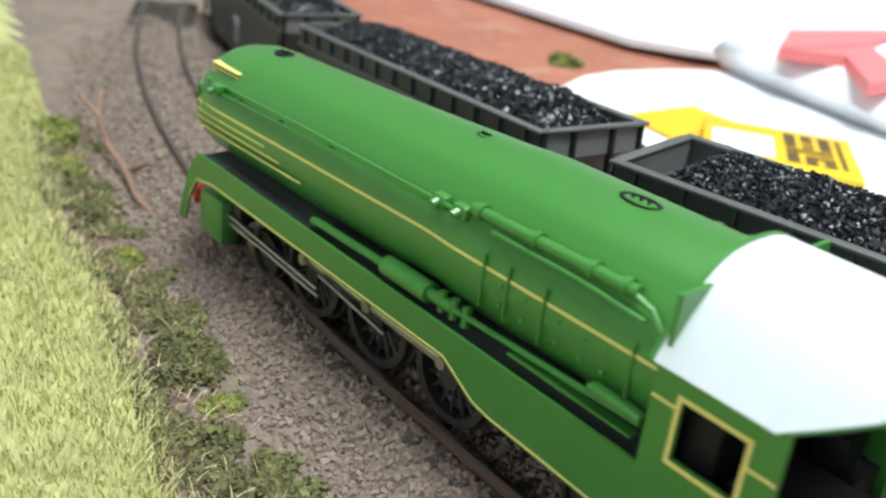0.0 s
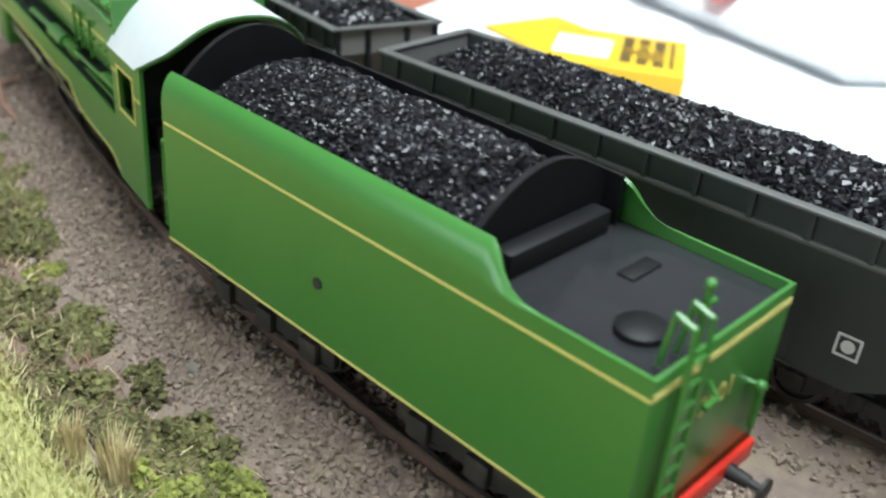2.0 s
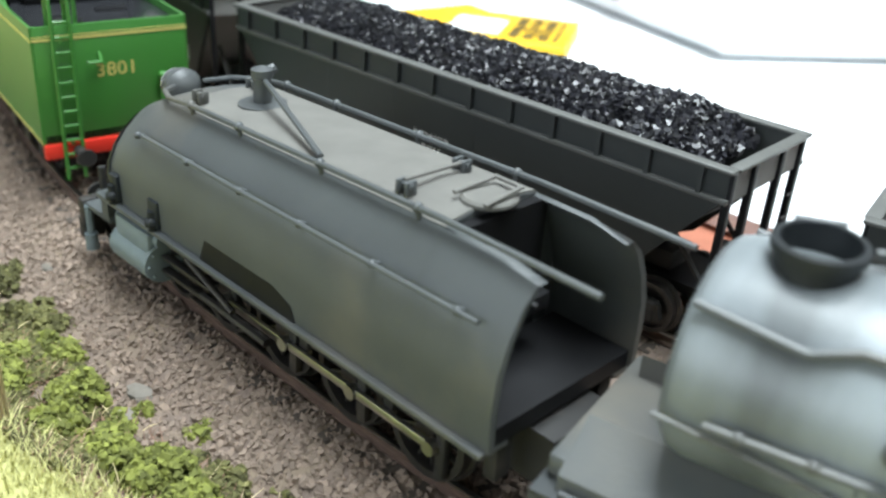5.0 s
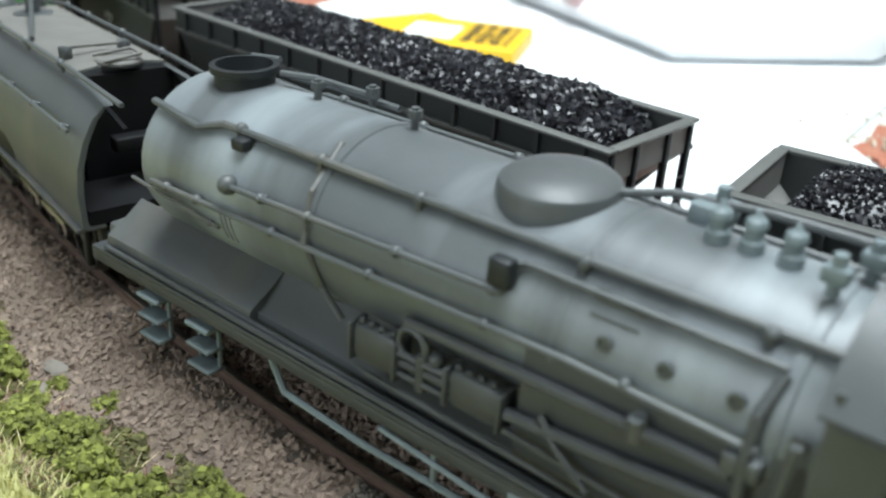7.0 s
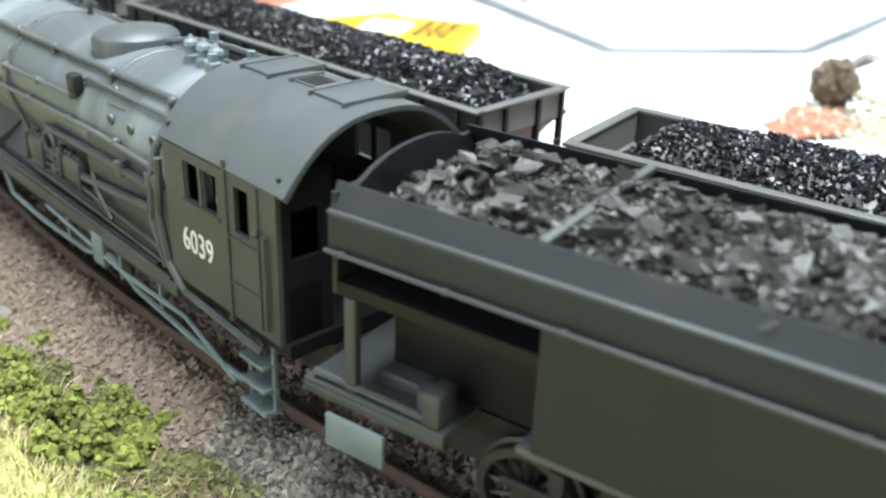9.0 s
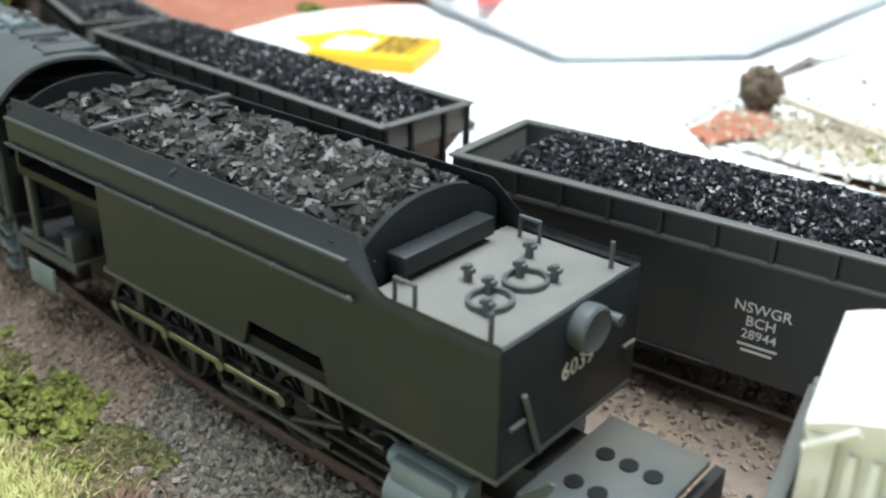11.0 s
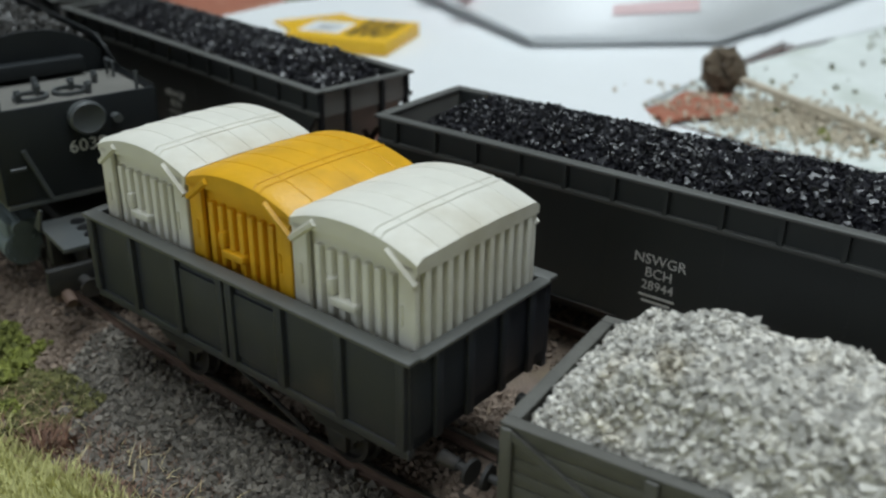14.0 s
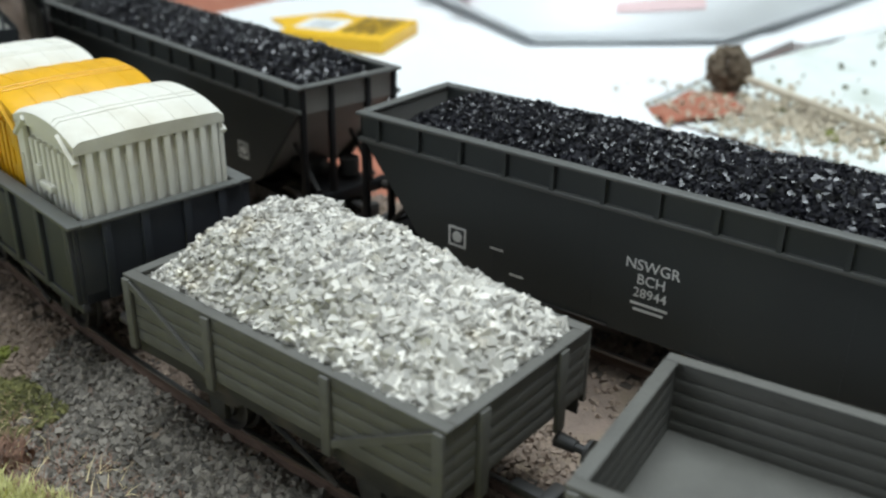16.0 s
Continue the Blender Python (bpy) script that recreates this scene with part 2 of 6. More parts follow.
def raw(name, verts, faces, material, parent=None, kind="", label="", category=""):
    me = bpy.data.meshes.new(name)
    me.from_pydata([tuple(v) for v in np.asarray(verts) * MM], [], [tuple(f) for f in faces])
    me.materials.append(material)
    ob = new(name, me)
    if parent is not None:
        ob.parent = parent
    return tagged(ob, label, category, "", kind)


CUBE_F = np.array([(0, 1, 3, 2), (4, 6, 7, 5), (0, 4, 5, 1), (2, 3, 7, 6), (0, 2, 6, 4), (1, 5, 7, 3)])
CUBE_V = np.array([(x, y, z) for x in (-1, 1) for y in (-1, 1) for z in (-1, 1)], float) * 0.62


def chips(places, size, seed, flat=0.75, spread=0.45, tumble=1.0):
    """Many small angular lumps: one jittered six-sided lump at each place."""
    rng = np.random.default_rng(seed)
    p = np.asarray(places, float)
    n = len(p)
    s = size * (1 + spread * rng.uniform(-1, 1, (n, 1, 1))) * rng.uniform(0.65, 1.3, (n, 1, 3))
    s[:, :, 2] *= flat
    v = CUBE_V[None] * (1 + rng.uniform(-0.45, 0.3, (n, 8, 1))) * s + rng.uniform(-0.2, 0.2, (n, 8, 3)) * size
    q = rng.normal(size=(n, 4)) * np.array([1, tumble, tumble, 1])
    q /= np.linalg.norm(q, axis=1, keepdims=True)
    w, x, y, z = q.T
    rot = np.stack([1 - 2 * (y * y + z * z), 2 * (x * y - z * w), 2 * (x * z + y * w), 2 * (x * y + z * w), 1 - 2 * (x * x + z * z), 2 * (y * z - x * w),
                    2 * (x * z - y * w), 2 * (y * z + x * w), 1 - 2 * (x * x + y * y)], -1).reshape(n, 3, 3)
    v = np.einsum("nij,nkj->nki", rot, v) + p[:, None]
    f = CUBE_F[None] + 8 * np.arange(n)[:, None, None]
    return v.reshape(-1, 3), f.reshape(-1, 4)


def blades(roots, height, seed, lean=0.5, width=0.16):
    """Thin bent blades of grass, two faces each."""
    rng = np.random.default_rng(seed)
    p = np.asarray(roots, float)
    n = len(p)
    h = height * rng.uniform(0.55, 1.2, n)
    a = rng.uniform(0, 2 * math.pi, n)
    d = np.stack([np.cos(a), np.sin(a), 0 * a], -1)
    side = np.stack([-np.sin(a + 0.6), np.cos(a + 0.6), 0 * a], -1) * width
    k = (lean * rng.uniform(0.2, 1.0, n) * h)[:, None]
    up = np.stack([0 * h, 0 * h, h], -1)
    mid = p + d * k * 0.35 + up * 0.55
    tip = p + d * k + up
    v = np.stack([p - side, p + side, mid + side * 0.7, mid - side * 0.7, tip], 1)
    base = 5 * np.arange(n)
    f = [(b, b + 1, b + 2, b + 3) for b in base] + [(b + 3, b + 2, b + 4) for b in base]
    return v.reshape(-1, 3), f


def letters(name, text, size, material, parent, m, depth=0.05):
    """Raised lettering with the built-in font; size in mm; m poses it in millimetres."""
    cu = bpy.data.curves.new(name, "FONT")
    cu.body, cu.size, cu.extrude, cu.align_x, cu.align_y = text, size, depth, "CENTER", "CENTER"
    cu.resolution_u, cu.offset = 3, size * 0.003
    tmp = bpy.data.objects.new(name, cu)
    me = bpy.data.meshes.new_from_object(tmp)
    bpy.data.objects.remove(tmp)
    me.transform(Matrix.Scale(MM, 4) @ m)
    me.materials.clear()
    me.materials.append(material)
    ob = new(name, me)
    ob.parent = parent
    return ob


# ---- the two tracks and how the train runs ----
R1, X1, Y1 = 707.4, -24.1, -19.1
TRAVEL = [(0, 0), (0.5, 22.3), (1, 43), (1.5, 63), (2, 82.2), (2.5, 100.6), (3, 119.5), (3.5, 138.5), (6, 231), (6.5, 250.4), (7, 269.8), (7.5, 289.2),
          (8, 308.2), (8.5, 327), (9, 345.5), (9.5, 364.1), (10, 382.7), (12.5, 474.2), (13, 492.1), (13.5, 510.4), (14, 528.8), (14.5, 547.2),
          (15, 565.5), (15.5, 583.4), (16, 601.1)]


def travel(t):
    return float(np.interp(t, [a for a, _ in TRAVEL], [b for _, b in TRAVEL]))


def on_track(s, off=0.0):
    """A point of the near track, s along it, off to its near side."""
    a = s / R1
    return Vector((X1 + (R1 + off) * math.sin(a), Y1 + R1 - (R1 + off) * math.cos(a), 0))


def track_two(x):
    if x > -30:
        return 45.2 + (x + 30) ** 2 / 1560
    d = max(0.0, -120 - x)
    return 45.2 + (d * d * 0.0023 if d < 100 else 23 + (d - 100) * 0.42)


def dip(x, y):
    """The far line runs downhill towards the curve."""
    side = min(1.0, max(0.0, (R1 - 16 - math.hypot(x - X1, y - (Y1 + R1))) / 14))
    side *= min(1.0, max(0.0, (62 - (y - track_two(x))) / 30))
    return -side * min(18.0, 0.076 * max(0.0, -150 - x))


SHIFT, WIDEN = 1.6, 1.1


# Fore and aft pivot offsets that turn these vehicles to fit the camera's view.
VIEW_FIT = {-132.4: (0.6, 5.0), 22.0: (1.7, 4.4)}


def run_rows(u, half):
    """Rows for a vehicle whose middle lies at u in the train, on pivots half apart from it."""
    fore, aft = VIEW_FIT.get(u, (SHIFT, SHIFT))
    rows = []
    for k in range(33):
        t = k * 0.5
        a, b = on_track(u - half - travel(t), -fore), on_track(u + half - travel(t), -aft)
        c, d = (a + b) / 2, b - a
        rows.append((t, pose(c.x * MM, c.y * MM, 0, 0, 0, math.degrees(math.atan2(d.y, d.x)))))
    return rows


MOVING, ROLLING, CRANKING = [], [], []


def wheel_mesh(name, r, spokes=0, gauge=16.5, tread=2.6):
    bm = B()
    for sy in (-1, 1):
        y = sy * gauge / 2
        rim = [(r * 0.82, 0), (r + 0.7, 0), (r + 0.7, 0.7), (r, 0.9), (r - 0.1, tread), (r * 0.82, tread), (r * 0.82, 0)]
        lathe(bm, [(a, sy * h) for a, h in rim], (0, y, 0), 24, "Y", False)
        if spokes:
            for k in range(spokes):
                a = 2 * math.pi * k / spokes
                rod(bm, (0, y + sy * 1.2, 0), (r * 0.84 * math.cos(a), y + sy * 1.2, r * 0.84 * math.sin(a)), 0.42, 5)
            rod(bm, (0, y, 0), (0, y + sy * 2.8, 0), r * 0.26, 12)
        else:
            rod(bm, (0, y + sy * 0.4, 0), (0, y + sy * 1.6, 0), r * 0.84, 18)
            rod(bm, (0, y, 0), (0, y + sy * 2.4, 0), r * 0.3, 10)
    rod(bm, (0, -8.3, 0), (0, 8.3, 0), 1.2, 8)
    me = finish(bm, name)
    me.materials.append(M_DSTEEL)
    return me


W_SMALL, W_DRIVE, W_GARR = wheel_mesh("wheelset", 5.4), wheel_mesh("driving_wheelset", 9.6, 16), wheel_mesh("driving_wheelset", 8.2, 14)
WHEELS = {"s": (W_SMALL, 5.4), "d": (W_DRIVE, 9.6), "g": (W_GARR, 8.2)}


def wheelset(parent, x, kind, moving=True):
    me, r = WHEELS[kind]
    ob = share(me.name, me, parent, pose(x * MM, 0, r * MM))
    if moving:
        ROLLING.append((ob, x, r))
    return ob


def crank_rods(parent, xs, r, throw, y):
    """Coupling rod over the crank pins of a set of drivers."""
    bm = B()
    box(bm, xs[0] - 1, xs[-1] + 1, y - 0.4, y + 0.4, -0.8, 0.8, 0.25)
    for x in xs:
        rod(bm, (x, y - 0.9, 0), (x, y + 0.6, 0), 1.25, 10)
    ob = part("coupling_rod", bm, M_STEEL, parent, "bright steel coupling rod")
    CRANKING.append((ob, r, throw))
    return ob


# ---- room ----
def build_room():
    # Added frame round the fill lamp; the wall behind it is closed.
    root = tagged(thing("fill_lamp_frame", "unseen white frame added around the fill lamp", "window"), kind="structure")
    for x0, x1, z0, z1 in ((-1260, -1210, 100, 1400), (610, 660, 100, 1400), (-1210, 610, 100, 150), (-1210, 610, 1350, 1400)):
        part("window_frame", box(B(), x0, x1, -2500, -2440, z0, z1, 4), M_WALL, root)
    root = tagged(thing("ceiling_light", "white ceiling light panel frame", "lamp"), kind="structure")
    for x0, x1, y0, y1 in ((-600, -560, -220, 520), (760, 800, -220, 520), (-560, 760, -220, -210), (-560, 760, 510, 520)):
        part("frame", box(B(), x0, x1, y0, y1, 1450, 1500, 4), M_WALL, root)
    bm = B()
    box(bm, -2500, 2500, -2500, 2500, -1060, -1000)
    tagged(part("floor", bm, M_FLOOR), "grey floor of the hobby room", "floor", "", "structure")
    bm = B()
    box(bm, -2500, 2500, -2500, 2500, 1500, 1560)
    tagged(part("ceiling", bm, M_WALL), "white ceiling of the hobby room", "ceiling", "", "structure")
    for n, (x0, x1, y0, y1) in {"wall_north": (-2560, 2560, 2500, 2560), "wall_south": (-2560, 2560, -2560, -2500), "wall_west": (-2560, -2500, -2500, 2500), "wall_east": (2500, 2560, -2500, 2500)}.items():
        bm = B()
        box(bm, x0, x1, y0, y1, -1000, 1500)
        tagged(part(n, bm, M_WALL), "plain white wall of the hobby room", "wall", "", "structure")


def bank(x):
    """Where the grass bank begins, in y."""
    return float(np.interp(x, [-600, -343, -260, -227, -183, -157, -106, -77, -30, 3, 32, 45, 120, 300], [110, 10, -27, -33, -49, -60, -66, -67, -62, -61, -58, -53, -46, -20]))


def ground_z(x, y):
    d = math.hypot(x - X1, y - (Y1 + R1)) - R1
    z = float(np.interp(d, [-60, -20, -13, 13, 17, 25, 34, 60], [-3.4, -3.4, -2.7, -2.7, -4.0, -8.2, -9.2, -8.0]))
    z2 = abs(y - track_two(x))
    if z2 < 24:
        z = max(z, float(np.interp(z2, [0, 13, 24], [-2.7, -2.7, -3.6])))
    if y > track_two(x) + 24:
        z = -3.6 - 0.02 * (y - track_two(x) - 24) if y < 400 else -8
    b = bank(x)
    if y < b + 10:
        z = max(z, float(np.interp(b + 10 - y, [0, 8, 16, 60, 200], [-9.4, -7.0, -4.2, -2.0, 1.0])))
    return z + dip(x, y) + 0.7 * noise.noise((x * 0.08, y * 0.08, 1.0)) + 0.35 * noise.noise((x * 0.3, y * 0.3, 5.0))


def build_ground():
    xs = np.r_[np.arange(-900, -420, 20), np.arange(-420, 220, 3.0), np.arange(220, 701, 20)]
    ys = np.r_[np.arange(-420, -120, 20), np.arange(-120, 110, 3.0), np.arange(110, 1001, 30)]
    verts = [(x, y, ground_z(x, y) if -420 < y < 420 and -700 < x < 500 else -8) for x in xs for y in ys]
    ny = len(ys)
    faces = [(i * ny + j, (i + 1) * ny + j, (i + 1) * ny + j + 1, i * ny + j + 1) for i in range(len(xs) - 1) for j in range(ny - 1)]
    ob = raw("ground", verts, faces, M_EARTH, None, "structure", "brown scenic ground of the model railway", "ground")
    ob.data.materials.append(M_TURF)
    ob.data.materials.append(M_REDEARTH)
    for p in ob.data.polygons:
        p.use_smooth = True
        c = p.center / MM
        w = 3 * noise.noise((c.x * 0.06, c.y * 0.06, 2.0))
        if c.y < bank(c.x) + w:
            p.material_index = 1
        elif c.y > track_two(c.x) + 26 + w:
            p.material_index = 2
    bm = B()
    box(bm, -900, 700, -420, 1000, -60, -30)
    tagged(part("baseboard", bm, M_WOOD), "wooden baseboard under the model railway", "baseboard", "", "structure")
    bm = B()
    for x in (-850, 650):
        for y in (-380, 960):
            box(bm, x - 25, x + 25, y - 25, y + 25, -1000, -60)
    tagged(part("baseboard_legs", bm, M_WOOD), "wooden legs under the baseboard", "legs", "", "structure")


def build_track(name, fn, s0, s1, label):
    """fn(s, off): a point of the line; rails, and sleepers as pieces."""
    root = tagged(thing(name, label, "railway track"), kind="structure")
    for side in (-1, 1):
        bm, bt = B(), B()
        secs, tops = [], []
        for k in range(int((s1 - s0) / 8) + 1):
            s = s0 + 8 * k
            o = side * 8.65
            ring = []
            for dy, z in ((-0.9, -2.4), (-0.9, -2.1), (-0.25, -1.7), (-0.25, -0.75), (-0.42, -0.6), (-0.42, -0.14), (0.42, -0.14), (0.42, -0.6), (0.25, -0.75), (0.25, -1.7), (0.9, -2.1), (0.9, -2.4)):
                p = fn(s, o + dy)
                ring.append((p.x, p.y, p.z + z))
            secs.append(ring)
            tops.append([(q.x, q.y, q.z + z) for q, z in ((fn(s, o - 0.46), -0.45), (fn(s, o - 0.42), 0), (fn(s, o + 0.42), 0), (fn(s, o + 0.46), -0.45))])
        rail = part("rail", loft(bm, secs), M_RUST, root, "rusty sided rail")
        part("rail_head", loft(bt, tops), M_STEEL, rail, "polished rail head")
    sm = finish(box(B(), -1.3, 1.3, -14.5, 14.5, -3.9, -2.4, 0.2), "sleeper")
    sm.materials.append(M_SLEEPER)
    s = s0
    while s < s1:
        p, q = fn(s, 0), fn(s + 1, 0)
        share("sleeper", sm, root, pose(p.x * MM, p.y * MM, p.z * MM, 0, 0, math.degrees(math.atan2(q.y - p.y, q.x - p.x))))
        s += 6.6
    return root


def line_two(s, off):
    x = s
    d = (track_two(x + 1) - track_two(x - 1)) / 2
    n = Vector((d, -1, 0)).normalized()
    return Vector((x, track_two(x), dip(x, track_two(x)))) + n * off


# ---- shared wagon details ----
def bogie(parent, x, moving, near_only=False):
    bm = B()
    for y in (-11.6, 11.6):
        prism_y(bm, [(x - 14, 4.2), (x - 13, 7.2), (x - 6, 8.4), (x + 6, 8.4), (x + 13, 7.2), (x + 14, 4.2), (x + 9, 3.8), (x + 5, 5.4), (x - 5, 5.4), (x - 9, 3.8)], y - 0.8, y + 0.8)
        for dx in (-10.5, 10.5):
            box(bm, x + dx - 2, x + dx + 2, y - 1.5, y + 1.5, 3.6, 7.6, 0.4)
        for dx in (-2.5, 0, 2.5):
            rod(bm, (x + dx, y - 0.2, 4.6), (x + dx, y - 0.2, 8.0), 0.9, 8)
    box(bm, x - 3, x + 3, -11, 11, 5.5, 9, 0.4)
    part("bogie_frame", bm, M_CHASSIS, parent, "black cast bogie frame")
    for dx in (-10.5, 10.5):
        wheelset(parent, x + dx, "s", moving)


def buffers(parent, x, sign, z=11.0, beam=None):
    for y in (-9.5, 9.5):
        bm = B()
        rod(bm, (x, y, z), (x + sign * 3.5, y, z), 1.3, 10, 1.0)
        rod(bm, (x + sign * 3.5, y, z), (x + sign * 5.6, y, z), 0.7, 8)
        rod(bm, (x + sign * 5.6, y, z), (x + sign * 6.2, y, z), 2.1, 14)
        part("buffer", bm, M_CHASSIS, parent)
    bm = B()
    box(bm, x - 1 if sign > 0 else x - 6.5, x + 6.5 if sign > 0 else x + 1, -1.0, 1.0, 6.5, 8.0, 0.3)
    box(bm, x + sign * 6 - 1.2, x + sign * 6 + 1.2, -2.4, 2.4, 5.8, 9.2, 0.5)
    part("coupler", bm, M_CHASSIS, parent, "dark metal automatic coupler")


def heap(bx, by, z0, top, fn=None):
    """Height of a heaped load over a bx by by bed."""
    def h(x, y):
        e = min((bx - abs(x)) / 9, (by - abs(y)) / 7, 1.0)
        e = max(e, 0) ** 0.7
        n = noise.noise((x * 0.09, y * 0.13, 3.0)) * 0.9 + noise.noise((x * 0.3, y * 0.3, 7.0)) * 0.5
        return z0 + (top - z0) * e * (fn(x, y) if fn else 1.0) + n
    return h


def load(name, parent_label, category, bx, by, h, size, count, seed, material, parent=None, flat=0.75, under=None, tumble=1.0, spread=0.45, big=None):
    """A heaped load: one body of loose lumps over a bumpy bed; big: count and size of larger slabs on top."""
    rng = np.random.default_rng(seed)
    xs, ys = np.linspace(-bx, bx, 60), np.linspace(-by, by, 22)
    verts = [(x, y, h(x, y) - size * 0.5) for x in xs for y in ys]
    faces = [(i * 22 + j, (i + 1) * 22 + j, (i + 1) * 22 + j + 1, i * 22 + j + 1) for i in range(59) for j in range(21)]
    p = np.stack([rng.uniform(-bx, bx, count), rng.uniform(-by, by, count)], -1)
    places = [(x, y, h(x, y) + rng.uniform(-0.5, 0.4) * size) for x, y in p]
    v, f = chips(places, size, seed, flat, spread, tumble)
    allv = np.concatenate([np.array(verts), v])
    allf = faces + [tuple(a + len(verts)) for a in f]
    if big:
        q = np.stack([rng.uniform(-bx, bx, big[0]), rng.uniform(-by, by, big[0])], -1)
        v, f = chips([(x, y, h(x, y) + rng.uniform(0.0, 0.5)) for x, y in q], big[1], seed + 5, 0.42, 0.55, 0.22)
        allf += [tuple(a + len(allv)) for a in f]
        allv = np.concatenate([allv, v])
    return raw(name, allv, allf, material, parent, "stuff", parent_label, category)


# ---- hopper wagon ----
def hopper(lettered):
    root = thing("coal_hopper_wagon", "dark grey bogie coal hopper wagon heaped with black coal", "wagon", "coal hopper wagons on the far track")
    L, W, Z = 70.0, 14.8, 40.0
    for s in (-1, 1):
        y0, y1 = (-W, -W + 1.0) if s < 0 else (W - 1.0, W)
        bm = B()
        prism_y(bm, [(-L, 34.2), (-L + 18, 12.5), (-L + 24, 9.5), (L - 24, 9.5), (L - 18, 12.5), (L, 34.2), (L, Z - 0.6), (-L, Z - 0.6)], y0, y1)
        side = part("side_panel", bm, M_HOP, root, "dark grey riveted hopper side")
        bm = B()
        yo = s * (W + 0.35)
        box(bm, -L - 0.6, L + 0.6, min(yo - 0.5, yo + 0.5) if s > 0 else yo - 0.5, yo + 0.9, 33.3, 34.4, 0.25)
        part("side_rail", bm, M_HOPRIM, root)
        for k in range(13):
            x = -L + 5 + (2 * L - 10) * k / 12
            bm = B()
            prism_y(bm, [(x - 0.45, 34.3), (x + 0.45, 34.3), (x + 0.45, Z - 0.8), (x - 0.45, Z - 0.8)], s * (W - 0.2), s * (W + 1.0))
            part("rib", bm, M_HOP, root)
        if s < 0:
            bm = B()
            for x in (-35, -12, 12, 35):
                for k in range(24):
                    ball(bm, (x, -W - 0.02, 11 + k * 0.95), 0.16, seg=5)
                    if k < 8 and abs(x) < 20:
                        ball(bm, (x + (1 if x > 0 else -1) * k * 0.8, -W - 0.02, 17.5 - k * 0.9), 0.16, seg=5)
            tagged(part("rivets", bm, M_HOP, side), kind="stuff")
    bm = B()
    for s in (-1, 1):
        box(bm, -L - 1, L + 1, s * W - 1.3, s * W + 1.3, Z - 0.8, Z, 0.3)
        box(bm, s * L - 1.3, s * L + 1.3, -W + 1.3, W - 1.3, Z - 0.8, Z, 0.3)
    part("top_rim", bm, M_HOPRIM, root, "paler grey worn top rim")
    for s in (-1, 1):
        bm = B()
        loft(bm, [[(s * L, -W + 1, Z - 1), (s * L, W - 1, Z - 1), (s * (L - 1), W - 1, Z - 1), (s * (L - 1), -W + 1, Z - 1)],
                  [(s * L, -W + 1, 33), (s * L, W - 1, 33), (s * (L - 1), W - 1, 33), (s * (L - 1), -W + 1, 33)],
                  [(s * (L - 24), -W + 1, 10), (s * (L - 24), W - 1, 10), (s * (L - 25), W - 1, 10), (s * (L - 25), -W + 1, 10)]])
        part("end_sheet", bm, M_HOPIN, root, "pale grey sloping end sheet")
        for y in (-W + 0.8, -W * 0.38, W * 0.38, W - 0.8):
            bm = B()
            box(bm, s * L - 0.7, s * L + 0.7, y - 0.7, y + 0.7, 11.5, Z - 0.7, 0.15)
            part("end_post", bm, M_BLACK, root)
        bm = B()
        for y in (-W * 0.6, W * 0.6):
            rod(bm, (s * (L - 2), y, 12), (s * (L - 13), y, 24), 0.6, 6)
        for z in (18, 23, 28):
            rod(bm, (s * (L + 0.6), W - 3.5, z), (s * (L + 0.6), W - 0.8, z), 0.3, 6)
        rod(bm, (s * (L - 6), 4, 13), (s * (L - 6), 4, 17), 2.6, 12)
        box(bm, s * (L - 15) - 3, s * (L - 15) + 3, -6, 2, 12, 16, 0.4)
        part("brake_gear", bm, M_CHASSIS, root)
        bm = B()
        box(bm, s * L - 1.2, s * L + 1.2, -W + 0.4, W - 0.4, 9.0, 12.0, 0.3)
        box(bm, min(s * L, s * (L - 26)), max(s * L, s * (L - 26)), -7, 7, 9.2, 11.2)
        part("end_platform", bm, M_BLACK, root)
        buffers(root, s * (L + 1), s, 10.2)
        bogie(root, s * 47, False)
    bm = B()
    box(bm, -48, 48, -5, 5, 6.5, 10)
    for x in (-22, 22):
        prism_x(bm, [(-15.5, 10), (15.5, 10), (9, 4.5), (-9, 4.5)], x - 14, x + 14)
    part("underframe", bm, M_CHASSIS, root)
    up = pose(0, 0, 0, 90, 0, 0)
    for x, txt, size, z in ((0, "NSWGR", 3.0, 24.2), (0, "BCH", 2.9, 21.4), (0, "28944" if lettered else "", 2.7, 18.7)):
        if txt:
            letters("lettering", txt, size, M_WHITE, root, pose(x, -W - 0.06, z) @ up)
    for w, z in ((7.5, 16.5), (6.0, 15.3)) + (() if lettered else ((8.0, 18.7),)):
        part("print_bar", box(B(), -w / 2, w / 2, -W - 0.1, -W - 0.02, z - 0.25, z + 0.25), M_WHITE, root)
    for x in (-29, -34):
        part("print_bar", box(B(), x - 1.6, x + 1.6, -W - 0.1, -W - 0.02, 13.4 - (x + 29) * 0.9, 13.8 - (x + 29) * 0.9), M_WHITE, root)
    for cx, cz in ((-44.0 if lettered else 44.0, 18.0),):
        bm = B()
        for s in (-1, 1):
            box(bm, cx - 2.2, cx + 2.2, -W - 0.1, -W - 0.02, cz + s * 2 - 0.25, cz + s * 2 + 0.25)
            box(bm, cx + s * 2 - 0.25, cx + s * 2 + 0.25, -W - 0.12, -W - 0.03, cz - 2, cz + 2)
        lathe(bm, [(0.75, 0), (1.25, 0), (1.25, 0.08), (0.75, 0.08)], (cx, -W - 0.1, cz), 20, "Y")
        part("square_mark", bm, M_WHITE, root, "white square mark with a ring")
